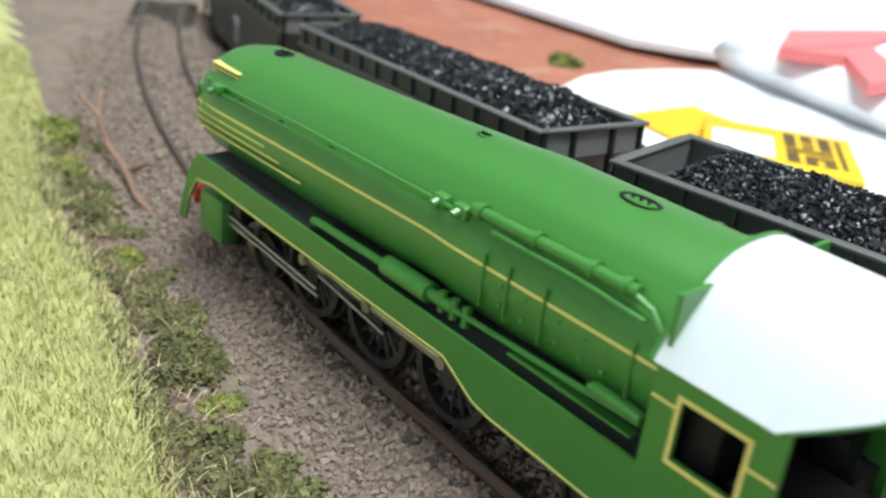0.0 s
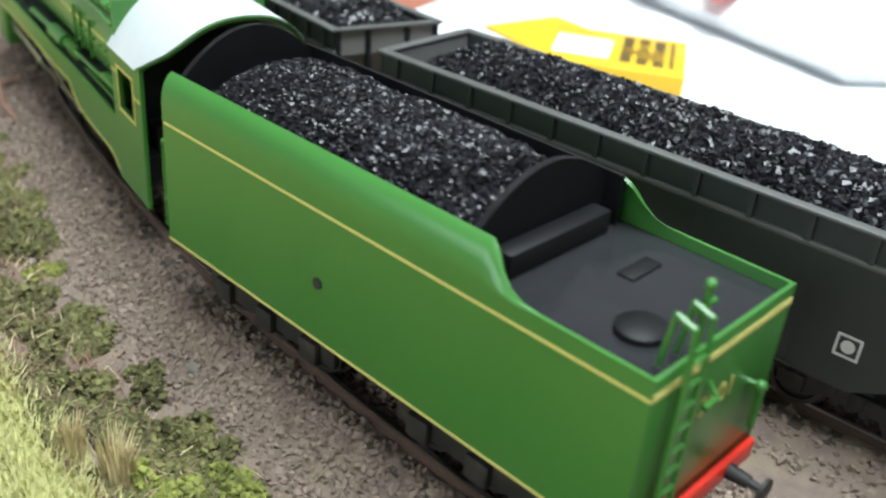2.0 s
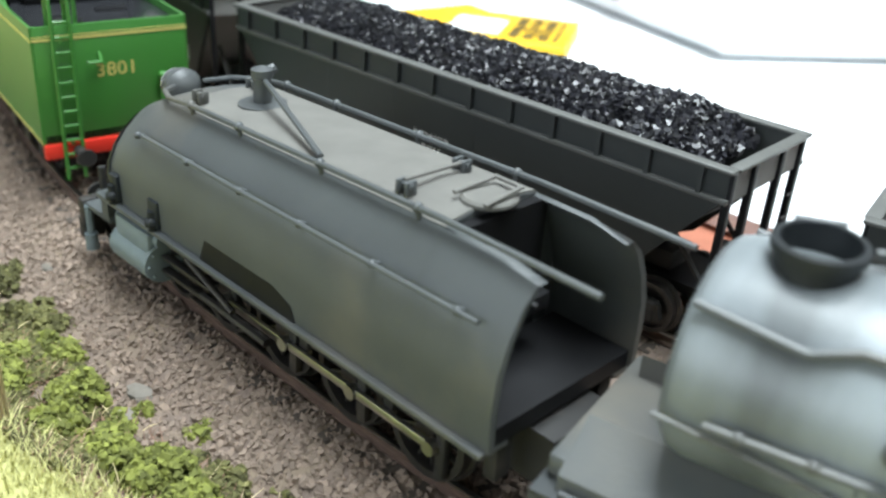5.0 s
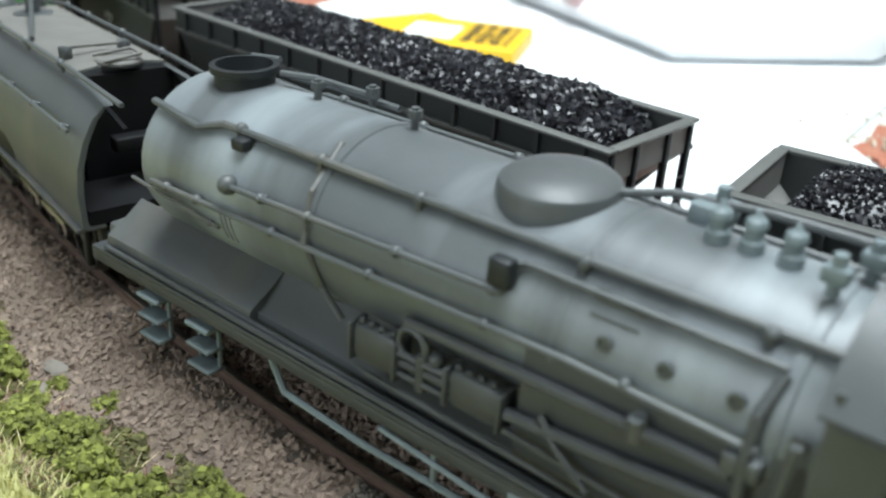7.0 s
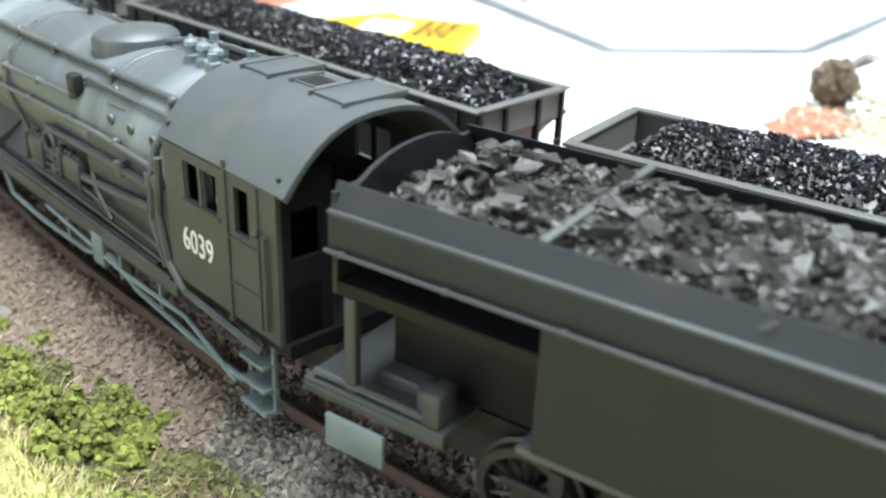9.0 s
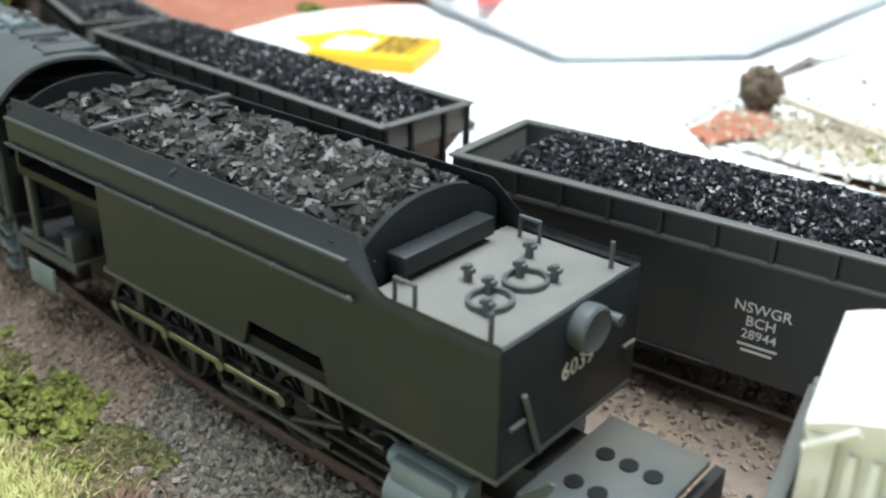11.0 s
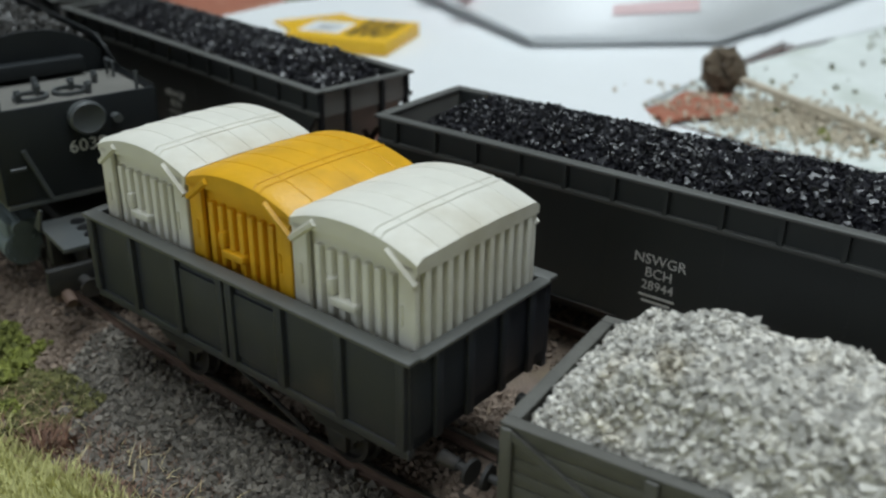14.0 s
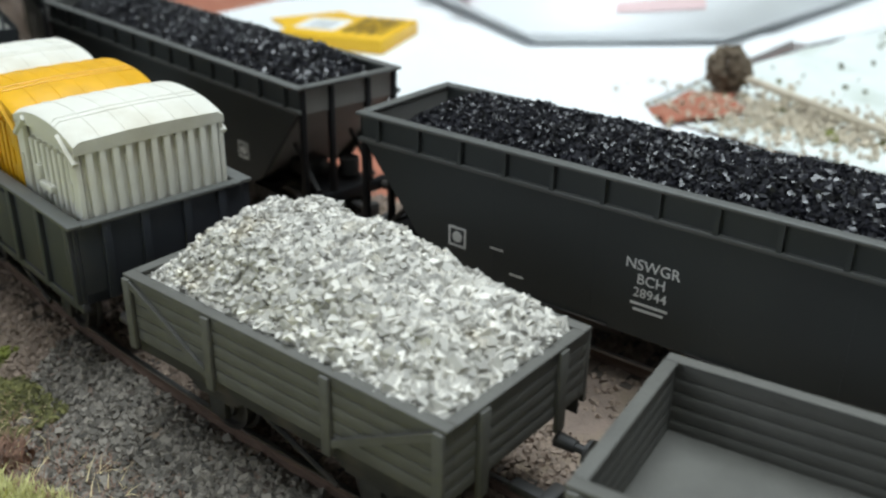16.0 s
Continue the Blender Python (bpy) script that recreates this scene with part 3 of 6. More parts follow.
    # the load
    ld = load("coal_load", "", "", L - 7.5, W - 2.2, heap(L - 7.5, W - 2.0, 36.0, 43.0), 0.76, 7200, 11, M_COAL, root)
    tagged(ld, "glossy black crushed coal load")
    return root


# ---- green express locomotive ----
def green_loco(u):
    root = thing("steam_locomotive", "bright green streamlined model steam locomotive with silver cab roof", "locomotive")
    c = lambda x: x - u

    rise = lambda x: float(np.interp(x, [-205, -190, -150, -120, -67], [-2.4, -1.9, -0.6, 0.6, 1.2]))

    def sect(x, k, dz=0.0):
        pr = [(-7.5, 22.4), (-11.2, 24.6), (-13.8, 28.6), (-15.0, 33), (-14.4, 37.8), (-12.4, 42.2), (-9.6, 45.8), (-8.4, 46.9), (-4.5, 48.6), (0, 49.2)]
        pr = pr + [(-y, z) for y, z in pr[-2::-1]]
        return [(c(x), y * k, 34 + (z - 34) * k + dz + rise(x)) for y, z in pr]
    bm = loft(B(), [sect(-207, 0.6, -1), sect(-206, 0.76, -0.5), sect(-204, 0.86), sect(-200, 0.91), sect(-190, 0.92), sect(-150, 0.94), sect(-118, 0.97), sect(-112, 1.0), sect(-67, 1.0)])
    boiler = part("boiler_casing", bm, M_GREEN, root, "glossy green streamlined boiler casing", 50)
    bm = B()
    for s in (-1, 1):
        for z0, x0, x1, w in ((35.6, -205, -67, 0.28), (33.8, -205, -172, 0.14), (32.2, -205, -166, 0.14), (30.6, -204, -158, 0.14)):
            n = 69
            secs = []
            for i in range(n + 1):
                x = x0 + (x1 - x0) * i / n
                k = float(np.interp(x, [-205, -201, -190, -150, -118, -112, -67], [0.84, 0.9, 0.92, 0.94, 0.97, 1, 1]))
                y = 15.0 * k * (1 - max(0, (z0 - 33.5)) * 0.012) + 0.12
                z = z0 + rise(x)
                secs.append([(c(x), s * (y - 0.4), z - w), (c(x), s * y, z - w), (c(x), s * y, z + w), (c(x), s * (y - 0.4), z + w)])
            loft(bm, secs)
        for z in (42.2, 41.3, 40.4):
            box(bm, c(-202), c(-190), s * 9.2 - 1.2, s * 9.2 + 1.2, z - 0.13, z + 0.13)
    part("lining", bm, M_LINE, boiler, "thin cream lining stripes")
    for x, a, b, z in ((-90, 3.8, 1.9, 49.9), (-124, 2.0, 1.1, 48.7), (-190, 2.8, 1.8, 46.0)):
        bm = B()
        ring = [(math.cos(2 * math.pi * k / 20), math.sin(2 * math.pi * k / 20)) for k in range(20)]
        loft(bm, [[(c(x) + a * p * w, b * q * w, z + h) for p, q in ring] for w, h in ((1.0, -0.6), (1.0, 0.28), (0.8, 0.3), (0.72, 0.1))])
        for k in (-1, 0, 1):
            rod(bm, (c(x) + k * a * 0.4, 0, z), (c(x) + k * a * 0.4, 0, z + 0.9), 0.25, 6)
        part("roof_opening", bm, M_BLACK, boiler, "black oval opening in the casing top")
    for s in (-1, 1):
        bm = B()
        pipe(bm, [(c(-205), s * 8.5, 38.6), (c(-200), s * 12.0, 38.8), (c(-160), s * 13.0, 40.8), (c(-112), s * 14.2, 42.4)], 0.42)
        pipe(bm, [(c(-196), s * 12.9, 37.6), (c(-150), s * 13.7, 39.8), (c(-118), s * 14.4, 41.0)], 0.3)
        pipe(bm, [(c(-206.5), s * 6.5, 36.2), (c(-205.5), s * 9.5, 38.0), (c(-203.0), s * 12.6, 36.6), (c(-203.5), s * 12.8, 33.5)], 0.3)
        for x in (-185, -168, -150, -133):
            z = 42.4 + rise(x) * 1.4 - 0.4
            rod(bm, (c(x), s * 13.3, z - 1.0), (c(x), s * 11.4, z - 1.4), 0.35, 6)
        part("handrail", bm, M_GREEN, root, "green pipe handrail along the casing")
        bm = B()
        rod(bm, (c(-110), s * 13.0, 43.6), (c(-77), s * 13.2, 44.6), 1.0, 10)
        for x in (-108, -96, -85, -79):
            rod(bm, (c(x - 0.6), s * 13.1, 43.7 + (x + 110) * 0.03), (c(x + 0.6), s * 13.1, 43.7 + (x + 110) * 0.03), 1.35, 10)
        pipe(bm, [(c(-78), s * 13.4, 44.4), (c(-74), s * 13.8, 43.6), (c(-70.5), s * 14.4, 40.4)], 0.5)
        pipe(bm, [(c(-104), s * 14.2, 42.2), (c(-86), s * 14.4, 42.6), (c(-74), s * 14.8, 42.2)], 0.4)
        part("ejector_pipe", bm, M_GREEN, root, "fat green ejector pipe beside the casing top")
        bm = B()
        for x in (-104, -98.5, -91, -74.5):
            box(bm, c(x - 0.12), c(x + 0.12), min(s * 14.6, s * 15.25), max(s * 14.6, s * 15.25), 29.5, 38.8)
        for x in (-100, -95, -88, -83, -79):
            for z in (31.5, 35.0):
                ball(bm, (c(x), s * 15.0, z), 0.4, seg=6)
        box(bm, c(-96), c(-72), min(s * 14.0, s * 15.6), max(s * 14.0, s * 15.6), 25.2, 25.7)
        box(bm, c(-80), c(-70.5), min(s * 14.4, s * 16.4), max(s * 14.4, s * 16.4), 28.6, 29.8, 0.3)
        tagged(part("firebox_seams", bm, M_GREEN, boiler), kind="stuff")
        for x in (-193, -117, -112):
            z = 42.2 + rise(x) * 1.4 - 0.8
            bm = B()
            box(bm, c(x) - 1.7, c(x) + 1.7, min(s * 12.4, s * 14.4), max(s * 12.4, s * 14.4), z - 1.3, z + 1.2, 0.6)
            rod(bm, (c(x), s * 14.2, z), (c(x), s * 15.4, z - 0.4), 0.8, 8)
            part("valve_box", bm, M_GREEN, root)
    # running boards and skirts
    for s in (-1, 1):
        bm = B()
        box(bm, c(-196), c(-70), min(s * 8, s * 16.2), max(s * 8, s * 16.2), 21.8, 22.6)
        for k in range(56):
            x = -186 + k * 1.0
            box(bm, c(x), c(x) + 0.45, min(s * 12.4, s * 15.6), max(s * 12.4, s * 15.6), 22.55, 22.85)
        part("running_board", bm, M_TREAD, root, "dark grey ribbed running board")
    top, low = 23.4, 17.6
    out = [(-205.5, 4.5), (-203, 11), (-199.5, 18.5), (-195.5, top), (-69.5, top), (-69.5, 9.5), (-72, 11.0), (-75, 12.2), (-97, 12.8), (-101, 13.4), (-109, low), (-189, low), (-196, 16.5), (-200, 11), (-202.5, 4.2)]
    for s in (-1, 1):
        bm = prism_y(B(), [(c(x), z) for x, z in out], s * 16.0, s * 16.6)
        sk = part("skirt", bm, M_GREEN, root, "green side skirt with cream edge line")
        bm = B()
        edge = [(-202.3, 4.7), (-199.8, 11.3), (-195.8, 16.8), (-188.8, low + 0.4), (-108.8, low + 0.4), (-100.8, 13.8), (-96.8, 13.2), (-74.8, 12.6), (-71.8, 11.4), (-69.6, 9.9)]
        for (xa, za), (xb, zb) in zip(edge, edge[1:]):
            loft(bm, [[(c(xa), s * 16.55, za), (c(xa), s * 16.72, za), (c(xa), s * 16.72, za + 0.4), (c(xa), s * 16.55, za + 0.4)],
                      [(c(xb), s * 16.55, zb), (c(xb), s * 16.72, zb), (c(xb), s * 16.72, zb + 0.4), (c(xb), s * 16.55, zb + 0.4)]])
        part("edge_line", bm, M_LINE, sk)
    for s in (-1, 1):
        bm = B()
        box(bm, c(-197), c(-186), min(s * 11, s * 16), max(s * 11, s * 16), 3.6, 15.0, 1.6)
        part("cylinder_casing", bm, M_GREEN, root, "green cylinder casing with cream lining")
    # feed pump and pipes beside the boiler
    bm = B()
    rod(bm, (c(-128), -14.4, 25.6), (c(-116), -14.4, 25.8), 1.9, 14)
    rod(bm, (c(-116), -14.4, 25.8), (c(-110), -14.4, 25.8), 1.1, 10)
    rod(bm, (c(-151), -14.6, 24.8), (c(-128), -14.4, 25.4), 0.8, 8)
    ball(bm, (c(-151), -14.6, 24.6), 1.0, seg=8)
    rod(bm, (c(-110), -14.6, 25.8), (c(-71), -15.2, 28.0), 0.5, 8)
    for x in (-113, -110, -107):
        rod(bm, (c(x), -14.4, 24), (c(x), -14.4, 27.6), 0.8, 8)
    part("feed_pump", bm, M_GREEN, root)
    # cab
    bm = B()
    for s in (-1, 1):
        y0, y1 = (-16.6, -15.8) if s < 0 else (15.8, 16.6)
        for x0, x1, z0, z1 in ((-69.5, -64.9, 8.6, 40), (-55.3, -50.6, 8.6, 40), (-64.9, -55.3, 8.6, 27.0), (-64.9, -55.3, 36.0, 40)):
            box(bm, c(x0), c(x1), y0, y1, z0, z1)
    box(bm, c(-69.5), c(-68.7), -15.8, 15.8, 20, 49)
    cab = part("cab", bm, M_GREEN, root, "green cab sides with square windows")
    for s in (-1, 1):
        bm = B()
        y = s * 16.65
        y0, y1 = min(y, y + s * 0.12), max(y, y + s * 0.12)
        for x0, x1, z0, z1 in ((-65.6, -64.9, 26.3, 36.7), (-55.3, -54.6, 26.3, 36.7), (-64.9, -55.3, 26.3, 27.0), (-64.9, -55.3, 36.0, 36.7), (-69.4, -65.6, 34.4, 34.9), (-54.6, -50.7, 32.4, 32.9)):
            box(bm, c(x0), c(x1), y0, y1, z0, z1)
        part("window_lining", bm, M_LINE, cab, "cream window surround")
    # Simple blocks whose black includes the shade inside the cab.
    bm = B()
    box(bm, c(-65.5), c(-52), -15.4, 15.4, 14, 20)
    box(bm, c(-65.8), c(-60), -14, 14, 20, 42, 1)
    box(bm, c(-59), c(-54), -13, -8, 20, 26, 0.5)
    box(bm, c(-59), c(-54), 8, 13, 20, 26, 0.5)
    part("cab_interior", bm, M_BLACK, root)
    prof = arch(17.0, 39.0, 39.4, 52.6, 21, 2.5)[1:-1]
    inner = [(y * 0.965, z - 0.7) for y, z in prof][::-1]
    tail = lambda z: float(np.interp(z, [38.5, 39.6, 44.5, 48, 52.6], [-52.8, -52.4, -44.0, -41.0, -39.4]))
    ring = prof + inner
    bm = loft(B(), [[(c(-70.2), y, z) for y, z in ring], [(c(tail(z)), y, z) for y, z in ring]])
    part("cab_roof", bm, M_SILVER, root, "silver painted arched cab roof", 30)
    bm = loft(B(), [[(c(-70.8), y * 1.006, z + 0.2) for y, z in ring], [(c(-70.0), y * 1.006, z + 0.2) for y, z in ring]])
    part("roof_beading", bm, M_GREEN, root, "green beading round the front of the roof")
    bm = loft(B(), [[(c(tail(z) - 0.3), y * 0.992, z - 0.35) for y, z in ring], [(c(tail(z) + 0.35), y * 0.992, z - 0.35) for y, z in ring]])
    part("roof_edge", bm, M_GREEN, root, "dark green rear edge of the roof")
    # frames and wheels
    bm = B()
    box(bm, c(-200), c(-48), -6.5, 6.5, 8, 21)
    box(bm, c(-196), c(-187), -13, 13, 8, 18, 1)
    box(bm, c(-92), c(-52), -9, 9, 9, 20)
    for s in (-1, 1):
        for k in range(5):
            rod(bm, (c(-185 + k * 18), s * 11, 12), (c(-180 + k * 18), s * 13, 20), 0.7, 6)
        box(bm, c(-186), c(-182), s * 12.5 - 1, s * 12.5 + 1, 8, 21, 0.3)
        box(bm, c(-160), c(-150), s * 11.5 - 1, s * 11.5 + 1, 14, 21, 0.3)
    part("main_frame", bm, M_CHASSIS, root)
    for s in (-1, 1):
        bm = B()
        for y, z in ((13.4, 9.5), (13.9, 11.5)):
            rod(bm, (c(-188), s * y, z), (c(-150), s * y, z - 1.5), 0.55, 8)
        box(bm, c(-190), c(-174), s * 13.2 - 0.8, s * 13.2 + 0.8, 8.6, 9.4, 0.2)
        rod(bm, (c(-150), s * 13.6, 13), (c(-128), s * 13.6, 11), 0.5, 8)
        part("slide_bar", bm, M_STEEL, root, "bright steel slide bar")
    for x in (-194, -176):
        wheelset(root, c(x), "s")
    for x in (-157, -135, -113):
        wheelset(root, c(x), "d")
    wheelset(root, c(-80), "s")
    for s in (-1, 1):
        crank_rods(root, [c(-157), c(-135), c(-113)], 9.6, 3.6, s * 12.6)
    bm = B()
    box(bm, c(-204), c(-201), -14, 14, 8, 12, 0.4)
    part("buffer_beam", bm, M_RED, root)
    root.scale = (1.02, 1, 1)
    MOVING.append((root, u, 42.0))
    return root


def green_tender(u):
    root = thing("locomotive_tender", "bright green model tender loaded with fine coal", "tender")
    c = lambda x: x - u
    F, Rr = -32.2, 75.8
    for s in (-1, 1):
        prof = [(16.0, 12), (16.6, 12), (16.6, 12.4), (16.6, 39.4), (16.6, 40.6), (16.4, 42.4), (15.9, 44.2), (15.1, 45.5), (14.3, 46.1), (13.9, 45.8), (14.6, 45.0), (15.3, 43.8), (15.8, 42.2), (16.0, 40.4)]
        secs = [[(c(F), s * y, z) for y, z in prof], [(c(47.0), s * y, z) for y, z in prof]]
        for x, zt in ((48.5, 44.8), (50.2, 42.6), (52.2, 41.0), (54.5, 40.2), (58, 39.9), (Rr, 39.9)):
            k = max(0.0, min(1.0, (zt - 39.9) / 6.2))
            secs.append([(c(x), s * (16.0 + (y - 16.0) * k if z > 40.3 and y < 16 else y if y >= 16 else 16.0 + (y - 16) * k), min(z, 39.9 + (z - 39.9) * k) if z > 39.9 else z) for y, z in prof])
        side = part("side_sheet", loft(B(), secs), M_GREEN, root, "glossy green side with rolled top", 50)
        bm = B()
        y0, y1 = (s * 16.55, s * 16.72) if s > 0 else (s * 16.72, s * 16.55)
        box(bm, c(F + 0.6), c(Rr), y0, y1, 36.6, 37.1)
        box(bm, c(F), c(Rr), y0, y1, 12.2, 12.7)
        part("lining", bm, M_LINE, side, "thin cream lining")
        bm = B()
        for x in (8, 20, 44):
            for k in range(12):
                ball(bm, (c(x), s * 16.6, 15 + k * 1.6), 0.13, seg=5)

        tagged(part("rivets", bm, M_GREEN, side), kind="stuff")
        part("round_plug", rod(B(), (c(13.5), s * 16.5, 23.6), (c(13.5), s * 16.8, 23.6), 1.1, 14), M_CHASSIS, side, "small dark round plug in the side")
    bm = B()
    box(bm, c(Rr - 0.7), c(Rr), -16, 16, 12, 39.9, 0.1)
    part("front_sheet", box(B(), c(F), c(F + 0.7), -16, 16, 12, 30), M_GREEN, root)
    back = part("end_sheet", bm, M_GREEN, root, "green tender end with gold number")
    bm = B()
    box(bm, c(Rr), c(Rr + 0.15), -16.4, 16.4, 36.6, 37.1)
    box(bm, c(Rr), c(Rr + 0.15), -16.4, 16.4, 37.5, 37.7)
    part("end_lining", bm, M_LINE, back)
    letters("number", "3801", 4.6, M_GOLD, back, pose(c(Rr) + 0.1, 0.5, 28.5) @ pose(0, 0, 0, 90, 0, 90))
    # inside: black bunker walls, arched bulkheads, rear deck
    for y0, y1, top in ((-14.0, -13.6, 45.6), (13.3, 13.9, 46.7)):
        part("bunker_lining", prism_y(B(), [(c(F + 0.8), 28), (c(46.8), 28), (c(46.8), top), (c(F + 0.8), top)], y0, y1), M_BLACK, root)
    for x, t in ((F + 1.5, 53.0), (42.5, 51.8)):
        bm = prism_x(B(), arch(13.9, 30, 45.0, t, 17, 2.0), c(x), c(x + 1.2))
        part("arched_bulkhead", bm, M_BLACK, root, "black arched bulkhead plate", 30)
    bm = B()
    box(bm, c(43.8), c(Rr - 0.7), -15.9, 15.9, 37.2, 38.0)
    part("rear_deck", bm, M_DECK, root, "satin black rear deck")
    bm = B()
    box(bm, c(43.9), c(47.6), -11, 11, 38.0, 42.0, 0.5)
    box(bm, c(56), c(59), 2, 9, 38.0, 38.4, 0.2)
    lathe(bm, [(3.6, 0), (3.6, 1.0), (3.0, 1.4), (0.2, 1.5)], (c(67), -7, 37.9), 22)
    part("filler_hatch", bm, M_BLACK, root)
    bm = B()
    box(bm, c(F), c(Rr), -15.8, 15.8, 12.1, 14)
    part("tank_floor", bm, M_BLACK, root)
    # ladder
    bm = B()
    for y in (-12.5, -8.8):
        pipe(bm, [(c(Rr + 1.6), y, 3.2), (c(Rr + 1.6), y, 41), (c(Rr + 1.2), y, 46), (c(Rr - 1.5), y, 46.8), (c(Rr - 2.5), y, 39)], 0.45, 6)
    for k in range(11):
        rod(bm, (c(Rr + 1.6), -12.5, 6 + k * 3.5), (c(Rr + 1.6), -8.8, 6 + k * 3.5), 0.38, 6)
    for z in (12, 36):
        rod(bm, (c(Rr), -10.6, z), (c(Rr + 1.6), -10.6, z), 0.4, 6)
    rod(bm, (c(Rr - 1), -7, 39), (c(Rr - 1), -7, 49), 0.5, 6)
    rod(bm, (c(Rr - 1), -9, 46), (c(Rr - 1), -5, 46), 0.45, 6)
    ball(bm, (c(Rr - 1), -7, 49), 0.8, seg=8)
    part("ladder", bm, M_GREEN, root, "green ladder on the tender end")
    bm = B()
    pipe(bm, [(c(Rr), 10, 26), (c(Rr + 2), 10, 26), (c(Rr + 2), 10, 19)], 0.6)
    ball(bm, (c(Rr + 1.8), 10, 26.2), 1.0, seg=8)
    pipe(bm, [(c(Rr), -3, 33), (c(Rr + 1.6), -3, 31), (c(Rr + 1.6), -6, 31)], 0.45)
    part("lamp_bracket", bm, M_GREEN, root)
    bm = B()
    box(bm, c(Rr - 1), c(Rr + 1), -16.5, 16.5, 8.4, 12.0, 0.3)
    part("buffer_beam", bm, M_RED, root, "bright red buffer beam")
    buffers(root, c(Rr + 1), 1, 10)
    bm = B()
    box(bm, c(F), c(Rr - 1), -9, 9, 8.8, 12.1)
    for s in (-1, 1):
        box(bm, c(F + 8), c(F + 46), s * 12.5 - 0.7, s * 12.5 + 0.7, 4, 9.5, 0.5)
        box(bm, c(Rr - 46), c(Rr - 8), s * 12.5 - 0.7, s * 12.5 + 0.7, 4, 9.5, 0.5)
        for x in (F + 14, F + 27, F + 40, Rr - 40, Rr - 27, Rr - 14):
            box(bm, c(x - 2.4), c(x + 2.4), s * 13.4 - 1, s * 13.4 + 1, 3.5, 8, 0.4)
        for k in range(4):
            rod(bm, (c(F - 2), s * 14.5, 9 + k * 5), (c(F - 2), s * 11.5, 9 + k * 5), 0.5, 6)
    part("underframe", bm, M_CHASSIS, root)
    bm = B()
    pipe(bm, [(c(F - 2.4), -15.5, 14), (c(F - 2.4), -15.5, 32), (c(F), -15.5, 32)], 0.4)
    pipe(bm, [(c(F - 2.4), -15.5, 20), (c(F), -15.5, 20)], 0.4)
    part("front_handrail", bm, M_GREEN, root)
    for x in (F + 14, F + 27, F + 40, Rr - 40, Rr - 27, Rr - 14):
        wheelset(root, c(x), "s")
    x0, x1 = F + 3, 42.4
    ld = load("coal_load", "", "", (x1 - x0) / 2, 13.4, heap((x1 - x0) / 2, 14.6, 40.6, 49.4, lambda x, y: 1 - 0.5 * (y / 13.5) ** 2 - 0.1 * (x / 36) ** 2), 0.5, 8200, 21, M_COAL, root)
    ld.location = ((c((x0 + x1) / 2)) * MM, 0, 0)
    tagged(ld, "fine dark grey coal load")
    MOVING.append((root, u, 32.0))
    return root


# ---- the articulated grey locomotive: front engine, boiler and cab, rear engine ----
def engine_gear(root, c, xs, cyl, x0, x1, z_top):
    """Frames, drivers, rods and cylinders of one engine unit."""
    bm = B()
    box(bm, c(x0), c(x1), -6.3, 6.3, 7, z_top)
    for s in (-1, 1):
        for k in range(6):
            x = x0 + 6 + (x1 - x0 - 12) * k / 5
            box(bm, c(x - 1.2), c(x + 1.2), s * 10.5 - 1.5, s * 10.5 + 1.5, 9, z_top, 0.3)
        box(bm, c(xs[0] - 4), c(xs[-1] + 4), s * 10.8 - 0.5, s * 10.8 + 0.5, 9.5, 11, 0.2)
        for x in xs:
            box(bm, c(x + 3.5), c(x + 5.5), s * 11.5 - 0.7, s * 11.5 + 0.7, 3, 12, 0.3)
    part("main_frame", bm, M_CHASSIS, root)
    for s in (-1, 1):
        bm = B()
        rod(bm, (c(cyl - 7), s * 13.2, 8), (c(cyl + 7), s * 13.2, 8), 4.1, 18)
        box(bm, c(cyl - 6.5), c(cyl + 6.5), min(s * 9, s * 16.2), max(s * 9, s * 16.2), 8, 14.8, 0.8)
        rod(bm, (c(cyl - 8), s * 13.2, 13.2), (c(cyl + 8), s * 13.2, 13.2), 2.0, 14)
        for k in range(8):
            a = math.pi * k / 4
            for e in (-7.1, 7.1):
                ball(bm, (c(cyl + e), s * 13.2 + 3.2 * math.cos(a), 8 + 3.2 * math.sin(a)), 0.35, seg=6)
        part("cylinder", bm, M_GARRBLUE, root, "faded blue grey cylinder casting")
        d = 1 if xs[0] > cyl else -1
        bm = B()
        for z in (6.6, 9.6):
            box(bm, c(min(cyl, cyl + d * 24)), c(max(cyl, cyl + d * 24)), s * 13.2 - 0.8, s * 13.2 + 0.8, z - 0.4, z + 0.4, 0.15)
        rod(bm, (c(cyl + d * 22), s * 14.2, 8), (c(xs[1 if d > 0 else -2]), s * 14.0, 7.4), 0.8, 8)
        rod(bm, (c(cyl + d * 18), s * 14.6, 14), (c(cyl + d * 32), s * 14.2, 9), 0.6, 8)
        rod(bm, (c(cyl + d * 10), s * 13.6, 13.2), (c(cyl + d * 28), s * 13.8, 13.6), 0.5, 8)
        part("slide_bar", bm, M_DSTEEL, root, "grimy steel slide bars and valve rods")
        crank_rods(root, [c(x) for x in xs], 8.2, 3.2, s * 12.6)
    for x in xs:
        wheelset(root, c(x), "g")


def rail_with_stands(bm, pts, r, stands=(), base=None):
    pipe(bm, pts, r, 7)
    for p, q in stands:
        rod(bm, p, q, r * 0.8, 6)
        ball(bm, p, r * 1.7, seg=8)


